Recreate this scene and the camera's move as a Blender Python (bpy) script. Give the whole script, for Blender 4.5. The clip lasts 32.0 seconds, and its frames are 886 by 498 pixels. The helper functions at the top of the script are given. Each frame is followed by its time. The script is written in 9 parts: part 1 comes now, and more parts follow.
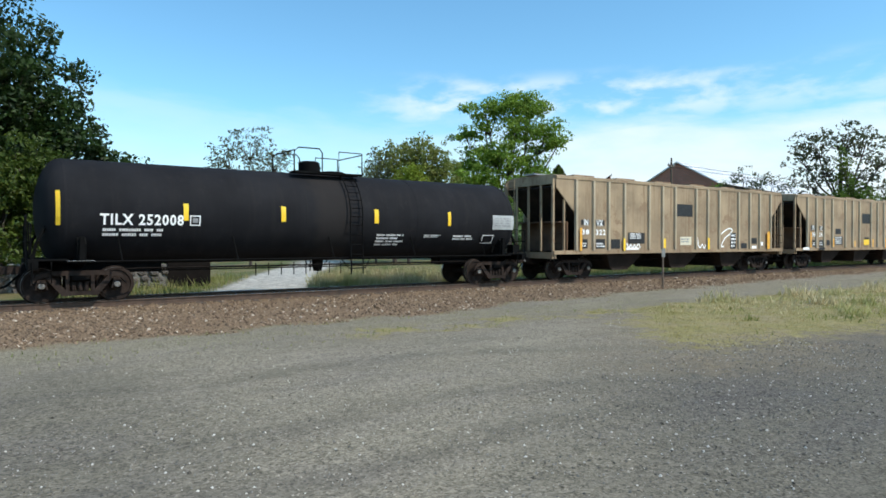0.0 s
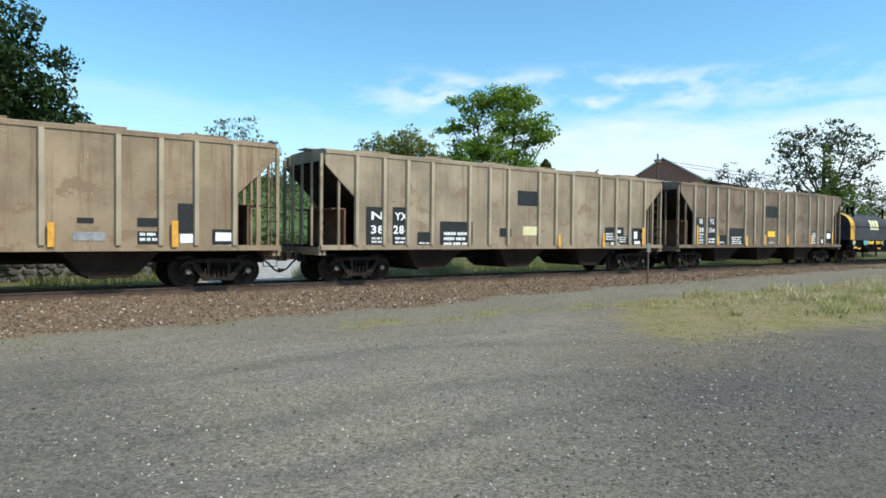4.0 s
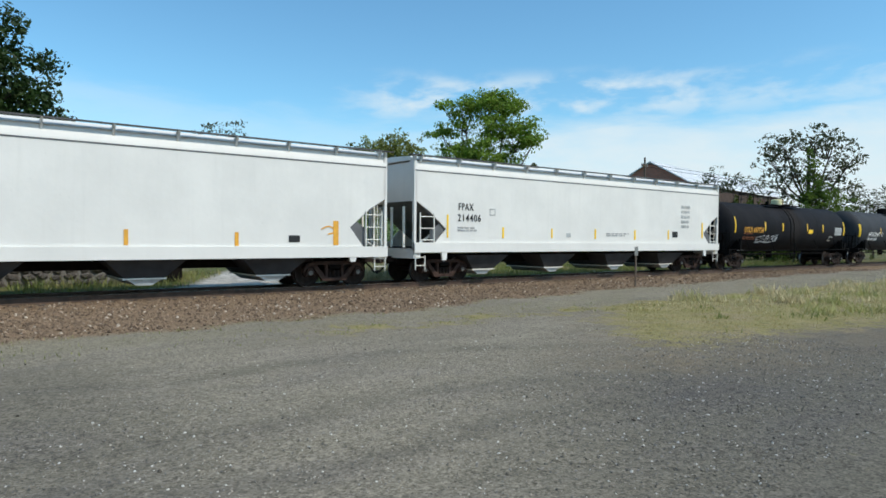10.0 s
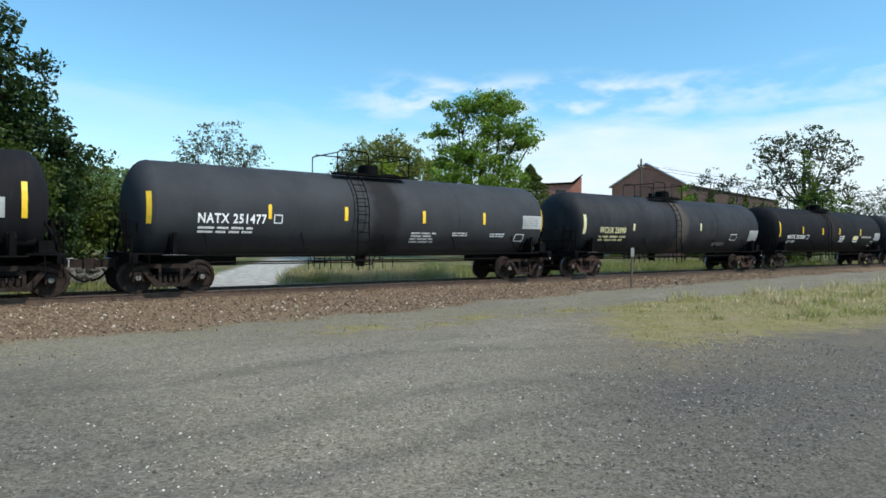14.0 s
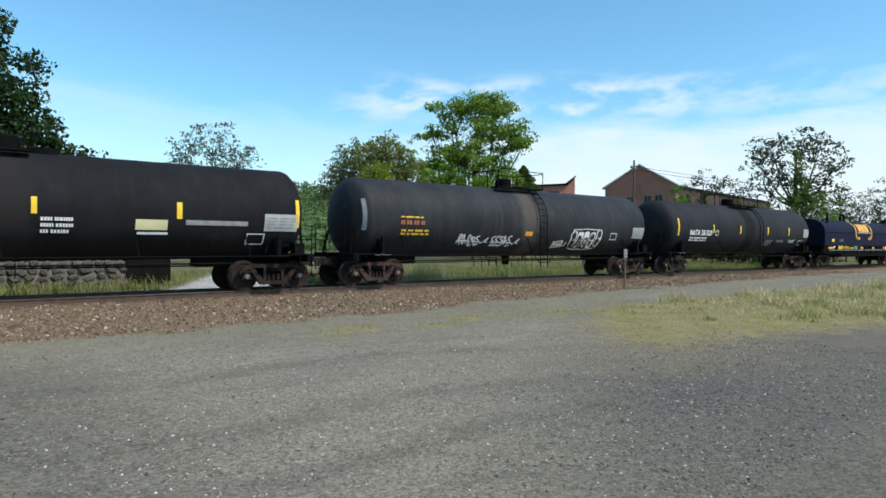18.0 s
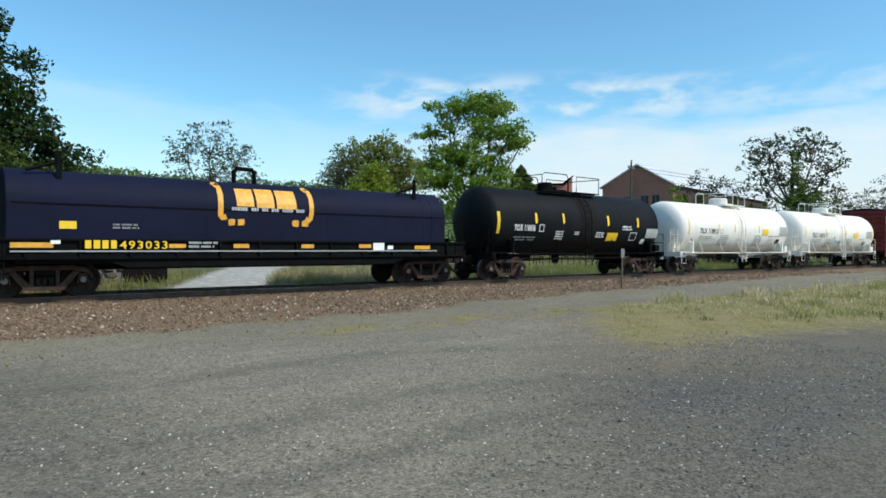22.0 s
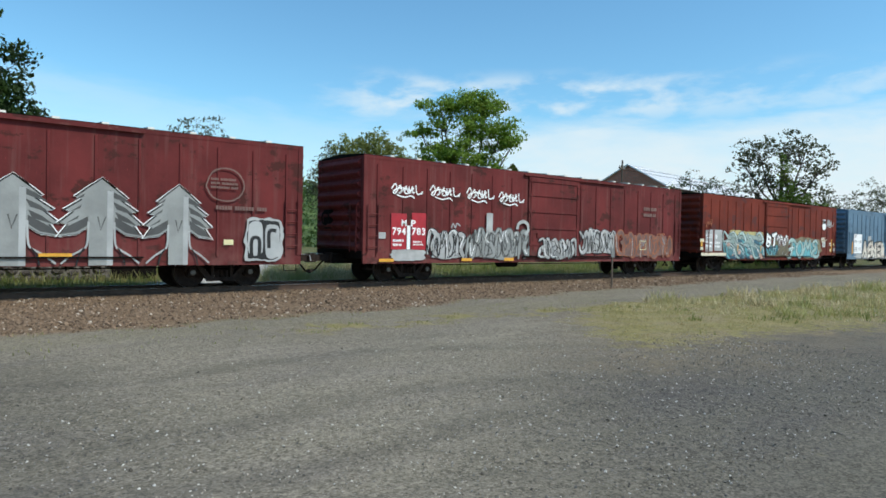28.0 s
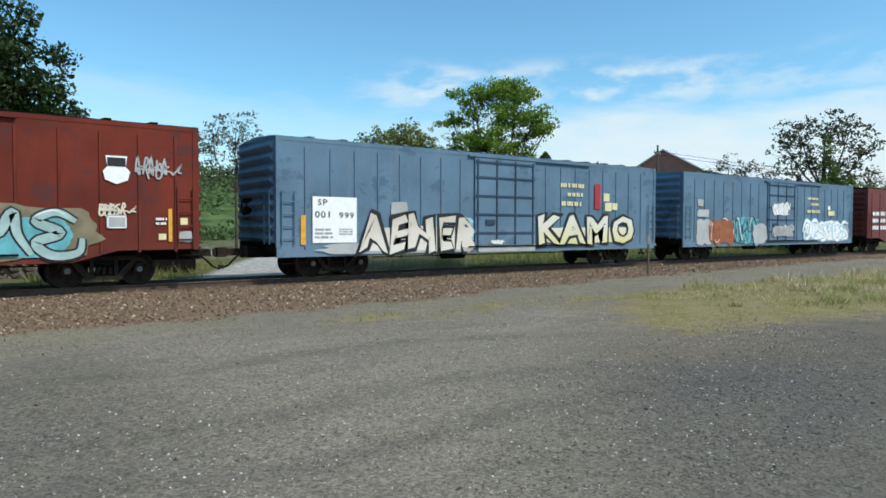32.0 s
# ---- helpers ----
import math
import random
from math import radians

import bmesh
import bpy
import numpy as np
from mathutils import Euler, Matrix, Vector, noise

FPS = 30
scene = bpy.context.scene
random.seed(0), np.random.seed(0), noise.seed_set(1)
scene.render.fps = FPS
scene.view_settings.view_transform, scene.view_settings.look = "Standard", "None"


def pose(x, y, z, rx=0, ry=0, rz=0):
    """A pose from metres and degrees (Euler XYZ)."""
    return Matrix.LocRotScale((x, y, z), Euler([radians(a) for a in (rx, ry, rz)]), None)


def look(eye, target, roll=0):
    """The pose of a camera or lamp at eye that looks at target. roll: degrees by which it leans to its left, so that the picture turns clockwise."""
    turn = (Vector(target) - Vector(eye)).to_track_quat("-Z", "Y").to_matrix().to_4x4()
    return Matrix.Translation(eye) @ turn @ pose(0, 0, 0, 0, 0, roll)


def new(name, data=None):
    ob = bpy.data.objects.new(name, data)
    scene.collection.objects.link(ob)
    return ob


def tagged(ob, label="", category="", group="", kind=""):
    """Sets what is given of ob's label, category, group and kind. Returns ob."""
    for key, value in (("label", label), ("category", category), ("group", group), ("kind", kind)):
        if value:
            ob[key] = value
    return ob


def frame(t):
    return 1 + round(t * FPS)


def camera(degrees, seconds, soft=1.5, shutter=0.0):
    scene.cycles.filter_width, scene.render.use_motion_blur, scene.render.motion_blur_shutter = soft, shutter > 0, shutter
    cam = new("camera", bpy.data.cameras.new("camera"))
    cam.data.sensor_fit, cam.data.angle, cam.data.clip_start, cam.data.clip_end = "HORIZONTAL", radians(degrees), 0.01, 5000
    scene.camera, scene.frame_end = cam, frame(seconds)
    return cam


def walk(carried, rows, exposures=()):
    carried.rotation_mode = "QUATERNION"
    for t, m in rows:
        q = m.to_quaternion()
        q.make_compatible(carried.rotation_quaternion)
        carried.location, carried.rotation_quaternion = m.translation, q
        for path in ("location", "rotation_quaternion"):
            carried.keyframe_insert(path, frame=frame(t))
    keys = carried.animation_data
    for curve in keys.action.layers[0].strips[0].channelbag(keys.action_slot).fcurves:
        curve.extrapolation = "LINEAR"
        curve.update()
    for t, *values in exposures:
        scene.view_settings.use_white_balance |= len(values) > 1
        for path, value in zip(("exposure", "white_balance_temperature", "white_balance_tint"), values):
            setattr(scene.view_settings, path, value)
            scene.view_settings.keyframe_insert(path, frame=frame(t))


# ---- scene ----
# ---- camera ----
# x runs along the track (the train travels towards -x), y away from the camera, z up
EYE = (0.0, 0.0, 1.85)
TRACK_Y, RAIL_Z = 21.03, 0.24
# seconds, yaw from +y towards +x, pitch, lean to the left
TURN = [
    (0, 35.35, -0.62, -0.00),
    (0.5, 35.59, -0.60, 0.17),
    (1, 35.79, -0.76, 0.22),
    (1.5, 35.85, -1.15, 0.20),
    (2, 36.00, -1.26, 0.22),
    (2.5, 36.12, -1.25, 0.25),
    (3, 36.30, -1.21, 0.52),
    (3.5, 36.40, -1.19, 0.58),
    (5.5, 36.92, -1.19, 0.62),
    (6, 37.01, -0.91, 0.66),
    (6.5, 37.03, -0.80, 0.72),
    (7, 37.06, -0.67, 0.17),
    (7.5, 37.00, -0.55, 0.61),
    (8, 36.92, -0.65, 0.31),
    (8.5, 36.89, -0.93, 0.27),
    (9, 37.00, -0.89, 0.50),
    (9.5, 37.28, -0.87, 0.57),
    (10, 37.48, -0.86, 0.43),
    (10.5, 37.62, -0.90, 0.37),
    (11, 37.64, -0.90, 0.65),
    (11.5, 37.66, -0.95, 0.74),
    (12, 37.63, -0.90, 0.71),
    (12.5, 37.59, -0.84, 0.79),
    (13, 37.60, -0.83, 0.78),
    (13.5, 37.68, -0.83, 0.71),
    (14, 37.79, -0.79, 0.53),
    (14.5, 37.88, -0.67, 0.39),
    (16.5, 38.32, -0.64, 0.32),
    (17, 38.39, -0.70, 0.30),
    (17.5, 38.34, -0.69, 0.46),
    (18, 38.34, -0.68, 0.51),
    (18.5, 38.31, -0.59, 0.68),
    (19, 38.27, -0.59, 0.58),
    (19.5, 38.33, -0.61, 0.40),
    (20, 38.46, -0.58, 0.44),
    (20.5, 38.47, -0.58, 0.35),
    (21, 38.48, -0.66, 0.49),
    (21.5, 38.51, -0.69, 0.56),
    (22, 38.57, -0.73, 0.63),
    (22.5, 38.54, -0.68, 0.72),
    (23, 38.58, -0.64, 0.61),
    (23.5, 38.67, -0.69, 0.57),
    (24, 38.73, -0.66, 0.54),
    (24.5, 38.75, -0.67, 0.57),
    (25, 38.74, -0.66, 0.83),
    (25.5, 38.89, -0.76, 1.03),
    (27.5, 39.25, -1.06, 1.12),
    (28, 39.36, -0.87, 1.17),
    (28.5, 39.42, -0.73, 1.20),
    (29, 39.42, -0.77, 1.20),
    (29.5, 39.49, -0.84, 1.21),
    (30, 39.51, -0.94, 1.08),
    (30.5, 39.45, -1.09, 1.02),
    (31, 39.12, -1.46, 0.71),
    (31.5, 38.48, -1.82, 0.37),
    (32, 36.48, -1.77, 0.12),
]
SHIFT = [(0, -0.00), (1, 12.23), (2, 24.41), (3, 36.53), (3.5, 42.58), (5.5, 66.76), (6, 72.84), (7, 84.73), (8, 96.61), (9, 108.78), (10, 120.78), (11, 132.79), (12, 144.77), (13, 156.78), (14, 168.75), (14.5, 174.74), (16.5, 198.49), (17, 204.40), (18, 216.43), (19, 228.36), (20, 240.25), (21, 252.04), (22, 263.62), (23, 275.48), (24, 287.12), (25, 298.91), (25.5, 304.70), (27.5, 327.98), (28, 333.83), (29, 345.60), (30, 357.45), (31, 369.11), (32, 381.23)]


def aim(yaw, pitch, lean):
    return Matrix.Translation(EYE) @ pose(0, 0, 0, 90 + pitch, 0, -yaw) @ pose(0, 0, 0, 0, 0, lean)


cam = camera(67.39, 32.0, soft=1.65)
EXPOSURES = [(0, 0.24), (9, 0.18), (10, -0.03), (12, -0.09), (13, 0.13), (14, 0.17), (19, 0.16), (22, 0.04), (24, -0.13), (25, -0.24), (27, -0.06), (29, 0.03), (32, 0.03)]
walk(cam, [(t, aim(y, p, r)) for t, y, p, r in TURN], EXPOSURES)

# ---- world, sun ----
SUN_DIR = Vector((0.42, -0.80, 1.05)).normalized()
world = bpy.data.worlds.new("world")
scene.world = world
world.use_nodes = True
wt = world.node_tree
wt.nodes.clear()


def wnode(kind, **values):
    n = wt.nodes.new(kind)
    for k, v in values.items():
        n.inputs[k].default_value = v
    return n


def wmath(op, a, b=None, c=None, clamp=False):
    n = wt.nodes.new("ShaderNodeMath")
    n.operation, n.use_clamp = op, clamp
    for i, v in enumerate((a, b, c)):
        if v is None:
            continue
        if isinstance(v, (int, float)):
            n.inputs[i].default_value = v
        else:
            wt.links.new(v, n.inputs[i])
    return n.outputs[0]


sky = wt.nodes.new("ShaderNodeTexSky")
sky.sky_type = "NISHITA"
sky.sun_disc = False
sky.sun_elevation = math.asin(SUN_DIR.z)
sky.sun_rotation = math.atan2(SUN_DIR.x, SUN_DIR.y)
sky.air_density, sky.dust_density, sky.ozone_density = 1.0, 0.5, 2.0
coord = wt.nodes.new("ShaderNodeTexCoord")
split = wt.nodes.new("ShaderNodeSeparateXYZ")
wt.links.new(coord.outputs["Generated"], split.inputs[0])
# wisps lie in level bands: azimuth stretched, elevation fine
bearing = wmath("ARCTAN2", split.outputs[0], split.outputs[1])
rise = split.outputs[2]


def wstep(v, lo, hi):
    n = wt.nodes.new("ShaderNodeMapRange")
    n.interpolation_type = "SMOOTHSTEP"
    wt.links.new(v, n.inputs[0])
    n.inputs[1].default_value, n.inputs[2].default_value = lo, hi
    return n.outputs[0]


flat = wt.nodes.new("ShaderNodeCombineXYZ")
wt.links.new(wmath("MULTIPLY_ADD", bearing, 6.0, 4.3), flat.inputs[0])
wt.links.new(wmath("MULTIPLY_ADD", rise, 26.0, wmath("MULTIPLY", bearing, 1.2)), flat.inputs[1])
wisp = wnode("ShaderNodeTexNoise", Scale=0.9, Detail=8, Roughness=0.58, Distortion=0.3)
wt.links.new(flat.outputs[0], wisp.inputs["Vector"])
round_map = wt.nodes.new("ShaderNodeCombineXYZ")
wt.links.new(wmath("MULTIPLY_ADD", bearing, 9.0, 2.1), round_map.inputs[0])
wt.links.new(wmath("MULTIPLY_ADD", rise, 24.0, wmath("MULTIPLY", bearing, -1.0)), round_map.inputs[1])
puff = wnode("ShaderNodeTexNoise", Scale=1.3, Detail=6, Roughness=0.55, Distortion=0.2)
wt.links.new(round_map.outputs[0], puff.inputs["Vector"])
wob = wmath("MULTIPLY_ADD", wisp.outputs[0], 0.10, -0.05)
# a veil low on the one hand, a whiter deck on the other, broken puffs and wisps above the deck
west = wstep(bearing, 0.50, 0.86)
edge = wmath("MULTIPLY_ADD", wmath("MINIMUM", bearing, 0.6), -0.06, 0.216)
depth = wmath("SUBTRACT", wmath("ADD", rise, wob), edge)
deck = wmath("MULTIPLY", wmath("SUBTRACT", 1.0, wstep(depth, -0.035, 0.012)), wmath("MULTIPLY_ADD", west, 0.55, 0.27))
deck = wmath("MULTIPLY", deck, wmath("MULTIPLY_ADD", puff.outputs[0], 0.9, 0.45, True))
belt = wmath("MULTIPLY", wstep(rise, 0.160, 0.195), wmath("SUBTRACT", 1.0, wstep(rise, 0.215, 0.252)))
belt = wmath("MULTIPLY", belt, wmath("MULTIPLY", wstep(bearing, 0.44, 0.62), wmath("MULTIPLY_ADD", wstep(bearing, 0.88, 1.12), -0.45, 1.0)))
clots = wmath("MULTIPLY", wmath("MULTIPLY", belt, wstep(puff.outputs[0], 0.40, 0.68)), 0.78)
haze = wmath("MULTIPLY", wmath("SUBTRACT", 1.0, wstep(rise, 0.0, 0.17)), 0.37)
cover = wmath("ADD", wmath("MAXIMUM", deck, clots), haze, None, True)
cloud = wt.nodes.new("ShaderNodeMix")
cloud.data_type = "RGBA"
wt.links.new(cover, cloud.inputs["Factor"])
tint = wt.nodes.new("ShaderNodeMix")
tint.data_type, tint.blend_type = "RGBA", "MULTIPLY"
tint.inputs["Factor"].default_value = 1.0
wt.links.new(sky.outputs[0], tint.inputs["A"])
tint.inputs["B"].default_value = (0.90, 1.39, 1.46, 1)
wt.links.new(tint.outputs["Result"], cloud.inputs["A"])
cloud.inputs["B"].default_value = (6.25, 7.15, 7.55, 1)
back = wnode("ShaderNodeBackground", Strength=0.123)
wt.links.new(cloud.outputs["Result"], back.inputs[0])
wo = wt.nodes.new("ShaderNodeOutputWorld")
wt.links.new(back.outputs[0], wo.inputs[0])

sun = new("sun", bpy.data.lights.new("sun", "SUN"))
sun.data.energy, sun.data.angle, sun.data.color = 3.5, radians(0.55), (1.0, 0.94, 0.84)
sun.matrix_basis = look(SUN_DIR * 60, (0, 0, 0))

# ---- materials ----


class Graph:
    def __init__(self, name):
        self.m = bpy.data.materials.new(name)
        self.m.use_nodes = True
        self.t = self.m.node_tree
        self.p = self.t.nodes["Principled BSDF"]
        self.c = self.t.nodes.new("ShaderNodeTexCoord").outputs["Object"]

    def put(self, value, socket):
        if isinstance(value, (int, float)):
            if socket.type == "RGBA":
                value = (value, value, value, 1)
            socket.default_value = value
        elif isinstance(value, tuple):
            socket.default_value = (*value, 1) if socket.type == "RGBA" and len(value) == 3 else value
        else:
            self.t.links.new(value, socket)

    def math(self, op, a, b=0.0, clamp=False):
        n = self.t.nodes.new("ShaderNodeMath")
        n.operation, n.use_clamp = op, clamp
        self.put(a, n.inputs[0])
        self.put(b, n.inputs[1])
        return n.outputs[0]

    def noise(self, scale, detail=4, rough=0.55, stretch=None, distort=0.0, vec=None):
        n = self.t.nodes.new("ShaderNodeTexNoise")
        n.inputs["Scale"].default_value, n.inputs["Detail"].default_value = scale, detail
        n.inputs["Roughness"].default_value, n.inputs["Distortion"].default_value = rough, distort
        self.t.links.new(self.map(stretch, vec), n.inputs["Vector"])
        return n.outputs[0]

    def map(self, stretch=None, vec=None, shift=None):
        vec = vec or self.c
        if stretch is None and shift is None:
            return vec
        n = self.t.nodes.new("ShaderNodeMapping")
        if stretch:
            n.inputs["Scale"].default_value = stretch
        if shift:
            self.put(shift, n.inputs["Location"])
        self.t.links.new(vec, n.inputs[0])
        return n.outputs[0]

    def cells(self, scale, out="Color", stretch=None):
        n = self.t.nodes.new("ShaderNodeTexVoronoi")
        n.inputs["Scale"].default_value = scale
        self.t.links.new(self.map(stretch), n.inputs["Vector"])
        return n.outputs[out]

    def step(self, v, lo, hi):
        n = self.t.nodes.new("ShaderNodeMapRange")
        n.interpolation_type = "SMOOTHSTEP"
        self.put(v, n.inputs[0])
        n.inputs[1].default_value, n.inputs[2].default_value = lo, hi
        return n.outputs[0]

    def mix(self, f, a, b, mode="MIX"):
        n = self.t.nodes.new("ShaderNodeMix")
        n.data_type, n.blend_type = "RGBA", mode
        self.put(f, n.inputs["Factor"])
        self.put(a, n.inputs["A"])
        self.put(b, n.inputs["B"])
        return n.outputs["Result"]

    def xyz(self):
        n = self.t.nodes.new("ShaderNodeSeparateXYZ")
        self.t.links.new(self.c, n.inputs[0])
        return n.outputs

    def attr(self, name):
        n = self.t.nodes.new("ShaderNodeAttribute")
        n.attribute_name = name
        return n.outputs["Fac"]

    def rand(self, island=False):
        n = self.t.nodes.new("ShaderNodeNewGeometry" if island else "ShaderNodeObjectInfo")
        return n.outputs["Random Per Island" if island else "Random"]

    def done(self, colour, rough=0.6, metal=0.0, bump=None, depth=0.01, spec=0.5):
        self.put(colour, self.p.inputs["Base Color"])
        self.put(rough, self.p.inputs["Roughness"])
        self.put(metal, self.p.inputs["Metallic"])
        self.put(spec, self.p.inputs["Specular IOR Level"])
        if bump is not None:
            n = self.t.nodes.new("ShaderNodeBump")
            n.inputs["Distance"].default_value = depth
            self.t.links.new(bump, n.inputs["Height"])
            self.t.links.new(n.outputs[0], self.p.inputs["Normal"])
        return self.m


def shade(c, k):
    return tuple(min(1, v * k) for v in c)


def plain(name, colour, rough=0.6, metal=0.0, var=0.3, scale=2.5, bump=0.004, spec=0.5):
    g = Graph(name)
    n = g.noise(scale, 5)
    fine = g.noise(scale * 14, 3)
    f = g.math("ADD", g.math("MULTIPLY", g.step(n, 0.3, 0.7), 0.7), g.math("MULTIPLY", fine, 0.3))
    col = g.mix(f, shade(colour, 1 - var), shade(colour, 1 + var))
    return g.done(col, g.math("ADD", rough - 0.08, g.math("MULTIPLY", fine, 0.16)), metal, fine, bump, spec)


def car_paint(name, colour, dirt, rough=0.45, streak=0.5, fade=0.25, grime=0.5, spec=0.5, blot=None):
    """Weathered sheet metal: faded patches, streaks running down, dust thrown up from the track."""
    g = Graph(name)
    x, y, z = g.xyz()
    patches = g.noise(0.55, 5, 0.6)
    runs = g.noise(1.0, 6, 0.65, (4.5, 4.5, 0.22))
    fine = g.noise(22, 4, 0.6)
    col = g.mix(g.step(patches, 0.3, 0.7), shade(colour, 1 - fade), shade(colour, 1 + fade))
    col = g.mix(g.math("MULTIPLY", g.step(runs, 0.48, 0.78), streak), col, dirt)
    specks = g.step(g.noise(5.5, 6, 0.7), 0.62, 0.72)
    col = g.mix(g.math("MULTIPLY", specks, grime * 0.6), col, shade(dirt, 0.6))
    if blot:
        rot = g.step(g.noise(0.9, 7, 0.72, (1, 1, 1.5)), 0.55, 0.60)
        col = g.mix(g.math("MULTIPLY", rot, 0.8), col, blot)
        chips = g.step(g.noise(7.0, 6, 0.75, (1.6, 1.6, 0.7)), 0.63, 0.68)
        col = g.mix(g.math("MULTIPLY", chips, 0.5), col, shade(colour, 2.2))
    foot = g.math("MULTIPLY", g.step(z, 2.3, 0.9), g.step(g.noise(2.2, 4), 0.3, 0.75))
    col = g.mix(g.math("MULTIPLY", foot, grime), col, dirt)
    r = g.math("ADD", rough - 0.1, g.math("MULTIPLY", g.math("ADD", patches, runs), 0.2))
    return g.done(col, r, 0.0, g.noise(1.6, 3), 0.012, spec)


def tank_paint(name, colour, dirt, spill, rough=0.36, width=0.55, gain=1.55, dent=0.012, spec=0.24):
    """Tank jacket: dust on the shoulders and a spill running down from the manway at mid length."""
    g = Graph(name)
    x, y, z = g.xyz()
    soft = g.noise(0.8, 5, 0.6)
    runs = g.noise(1.0, 6, 0.65, (5, 1.2, 0.25))
    col = g.mix(g.step(soft, 0.35, 0.7), colour, shade(colour, gain))
    col = g.mix(g.math("MULTIPLY", g.step(runs, 0.46, 0.74), 0.5), col, dirt)
    scuff = g.step(g.noise(2.6, 8, 0.72, (1, 1, 0.6)), 0.56, 0.66)
    col = g.mix(g.math("MULTIPLY", scuff, 0.3), col, shade(dirt, 1.25))
    wob = g.math("ADD", g.math("ABSOLUTE", x), g.math("MULTIPLY", g.noise(1.3, 4), 1.0))
    band = g.step(wob, width + 0.75, width + 0.25)
    col = g.mix(g.math("MULTIPLY", band, 0.62), col, spill)
    r = g.math("ADD", rough - 0.08, g.math("ADD", g.math("MULTIPLY", runs, 0.16), g.math("MULTIPLY", band, 0.25)))
    return g.done(col, r, 0.0, g.noise(0.9, 3), dent, spec)


TANK_BLACK = tank_paint("tank_black", (0.0145, 0.0145, 0.0162), (0.026, 0.024, 0.024), (0.034, 0.030, 0.028), 0.7, gain=1.35, spec=0.05)
TANK_DEEP = tank_paint("tank_deep_black", (0.0085, 0.0088, 0.0098), (0.018, 0.016, 0.016), (0.018, 0.016, 0.015), 0.6, gain=1.4, spec=0.08)
TANK_GREY = tank_paint("tank_dusty_black", (0.040, 0.043, 0.047), (0.060, 0.052, 0.049), (0.014, 0.012, 0.011), 0.66, 0.5, gain=1.3, spec=0.1)
TANK_WORN = tank_paint("tank_worn_black", (0.022, 0.023, 0.026), (0.042, 0.037, 0.035), (0.012, 0.011, 0.010), 0.66, 0.5, gain=1.35, spec=0.08)
TANK_SPILL = tank_paint("tank_stained_black", (0.024, 0.025, 0.028), (0.060, 0.056, 0.054), (0.115, 0.098, 0.082), 0.62, 0.42, gain=1.5, spec=0.1)
TANK_WHITE = tank_paint("tank_white", (0.87, 0.825, 0.74), (0.72, 0.66, 0.57), (0.76, 0.70, 0.60), 0.55, 0.2, 1.05, 0.003)
TAN = car_paint("tan_paint", (0.335, 0.248, 0.156), (0.165, 0.092, 0.048), 0.74, 0.9, 0.25, 0.6, 0.4, (0.25, 0.165, 0.10))
# ribs paler than the sheets: the light they catch is put into the colour
RIB_TAN = car_paint("lit_rib_paint", (0.44, 0.36, 0.25), (0.24, 0.16, 0.10), 0.75, 0.5, 0.2, 0.4)
# near-black instead of tan: the shadow under the sloped ends is painted in
SLOPE_DARK = plain("shaded_slope_sheet", (0.020, 0.014, 0.010), 0.85, 0, 0.5, 1.5, 0.006, 0.2)
BULKHEAD = plain("rusty_bulkhead", (0.13, 0.075, 0.045), 0.85, 0, 0.4, 1.5, 0.006, 0.25)
TAN_PALE = car_paint("pale_tan_paint", (0.335, 0.265, 0.180), (0.17, 0.105, 0.06), 0.72, 0.8, 0.28, 0.6, 0.4, (0.25, 0.175, 0.11))
TAN_GREY = car_paint("grey_brown_paint", (0.205, 0.152, 0.104), (0.075, 0.046, 0.030), 0.75, 0.85, 0.34, 0.7, 0.4, (0.125, 0.085, 0.058))
WHITE = car_paint("white_paint", (0.74, 0.72, 0.672), (0.50, 0.48, 0.44), 0.45, 0.12, 0.05, 0.15)
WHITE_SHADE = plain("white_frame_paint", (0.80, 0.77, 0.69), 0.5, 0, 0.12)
GRATING = plain("dull_grating_steel", (0.09, 0.09, 0.09), 0.6, 0.2, 0.3, 5)
# bays of the white cars, darkened: underbody shade is put into this grey
BAY_GREY = plain("shaded_grey_bay", (0.040, 0.040, 0.042), 0.7, 0, 0.35, 1.5, 0.004, 0.3)
GREY_SLOPE = plain("grey_slope_paint", (0.115, 0.117, 0.118), 0.6, 0, 0.25)
RED = car_paint("oxide_red_paint", (0.165, 0.028, 0.015), (0.070, 0.038, 0.036), 0.72, 0.6, 0.26, 0.45, 0.25, (0.085, 0.032, 0.030))
RED_WORN = car_paint("faded_red_paint", (0.136, 0.024, 0.023), (0.18, 0.085, 0.075), 0.74, 0.75, 0.28, 0.5, 0.25, (0.055, 0.018, 0.014))
RED_DARK = car_paint("dark_red_paint", (0.14, 0.024, 0.017), (0.06, 0.025, 0.02), 0.5, 0.5, 0.22, 0.4)
BLUE = car_paint("faded_blue_paint", (0.108, 0.188, 0.262), (0.19, 0.22, 0.25), 0.6, 0.45, 0.16, 0.35, 0.35, (0.07, 0.125, 0.185))
BLUE_DEEP = car_paint("dark_blue_door_paint", (0.030, 0.055, 0.095), (0.08, 0.09, 0.10), 0.6, 0.4, 0.2, 0.4, 0.3)
NAVY = car_paint("navy_paint", (0.0065, 0.0085, 0.026), (0.018, 0.017, 0.022), 0.6, 0.25, 0.2, 0.2, 0.12)
CHARCOAL = car_paint("charcoal_paint", (0.046, 0.049, 0.055), (0.085, 0.075, 0.066), 0.6, 0.3, 0.2, 0.3, 0.25)
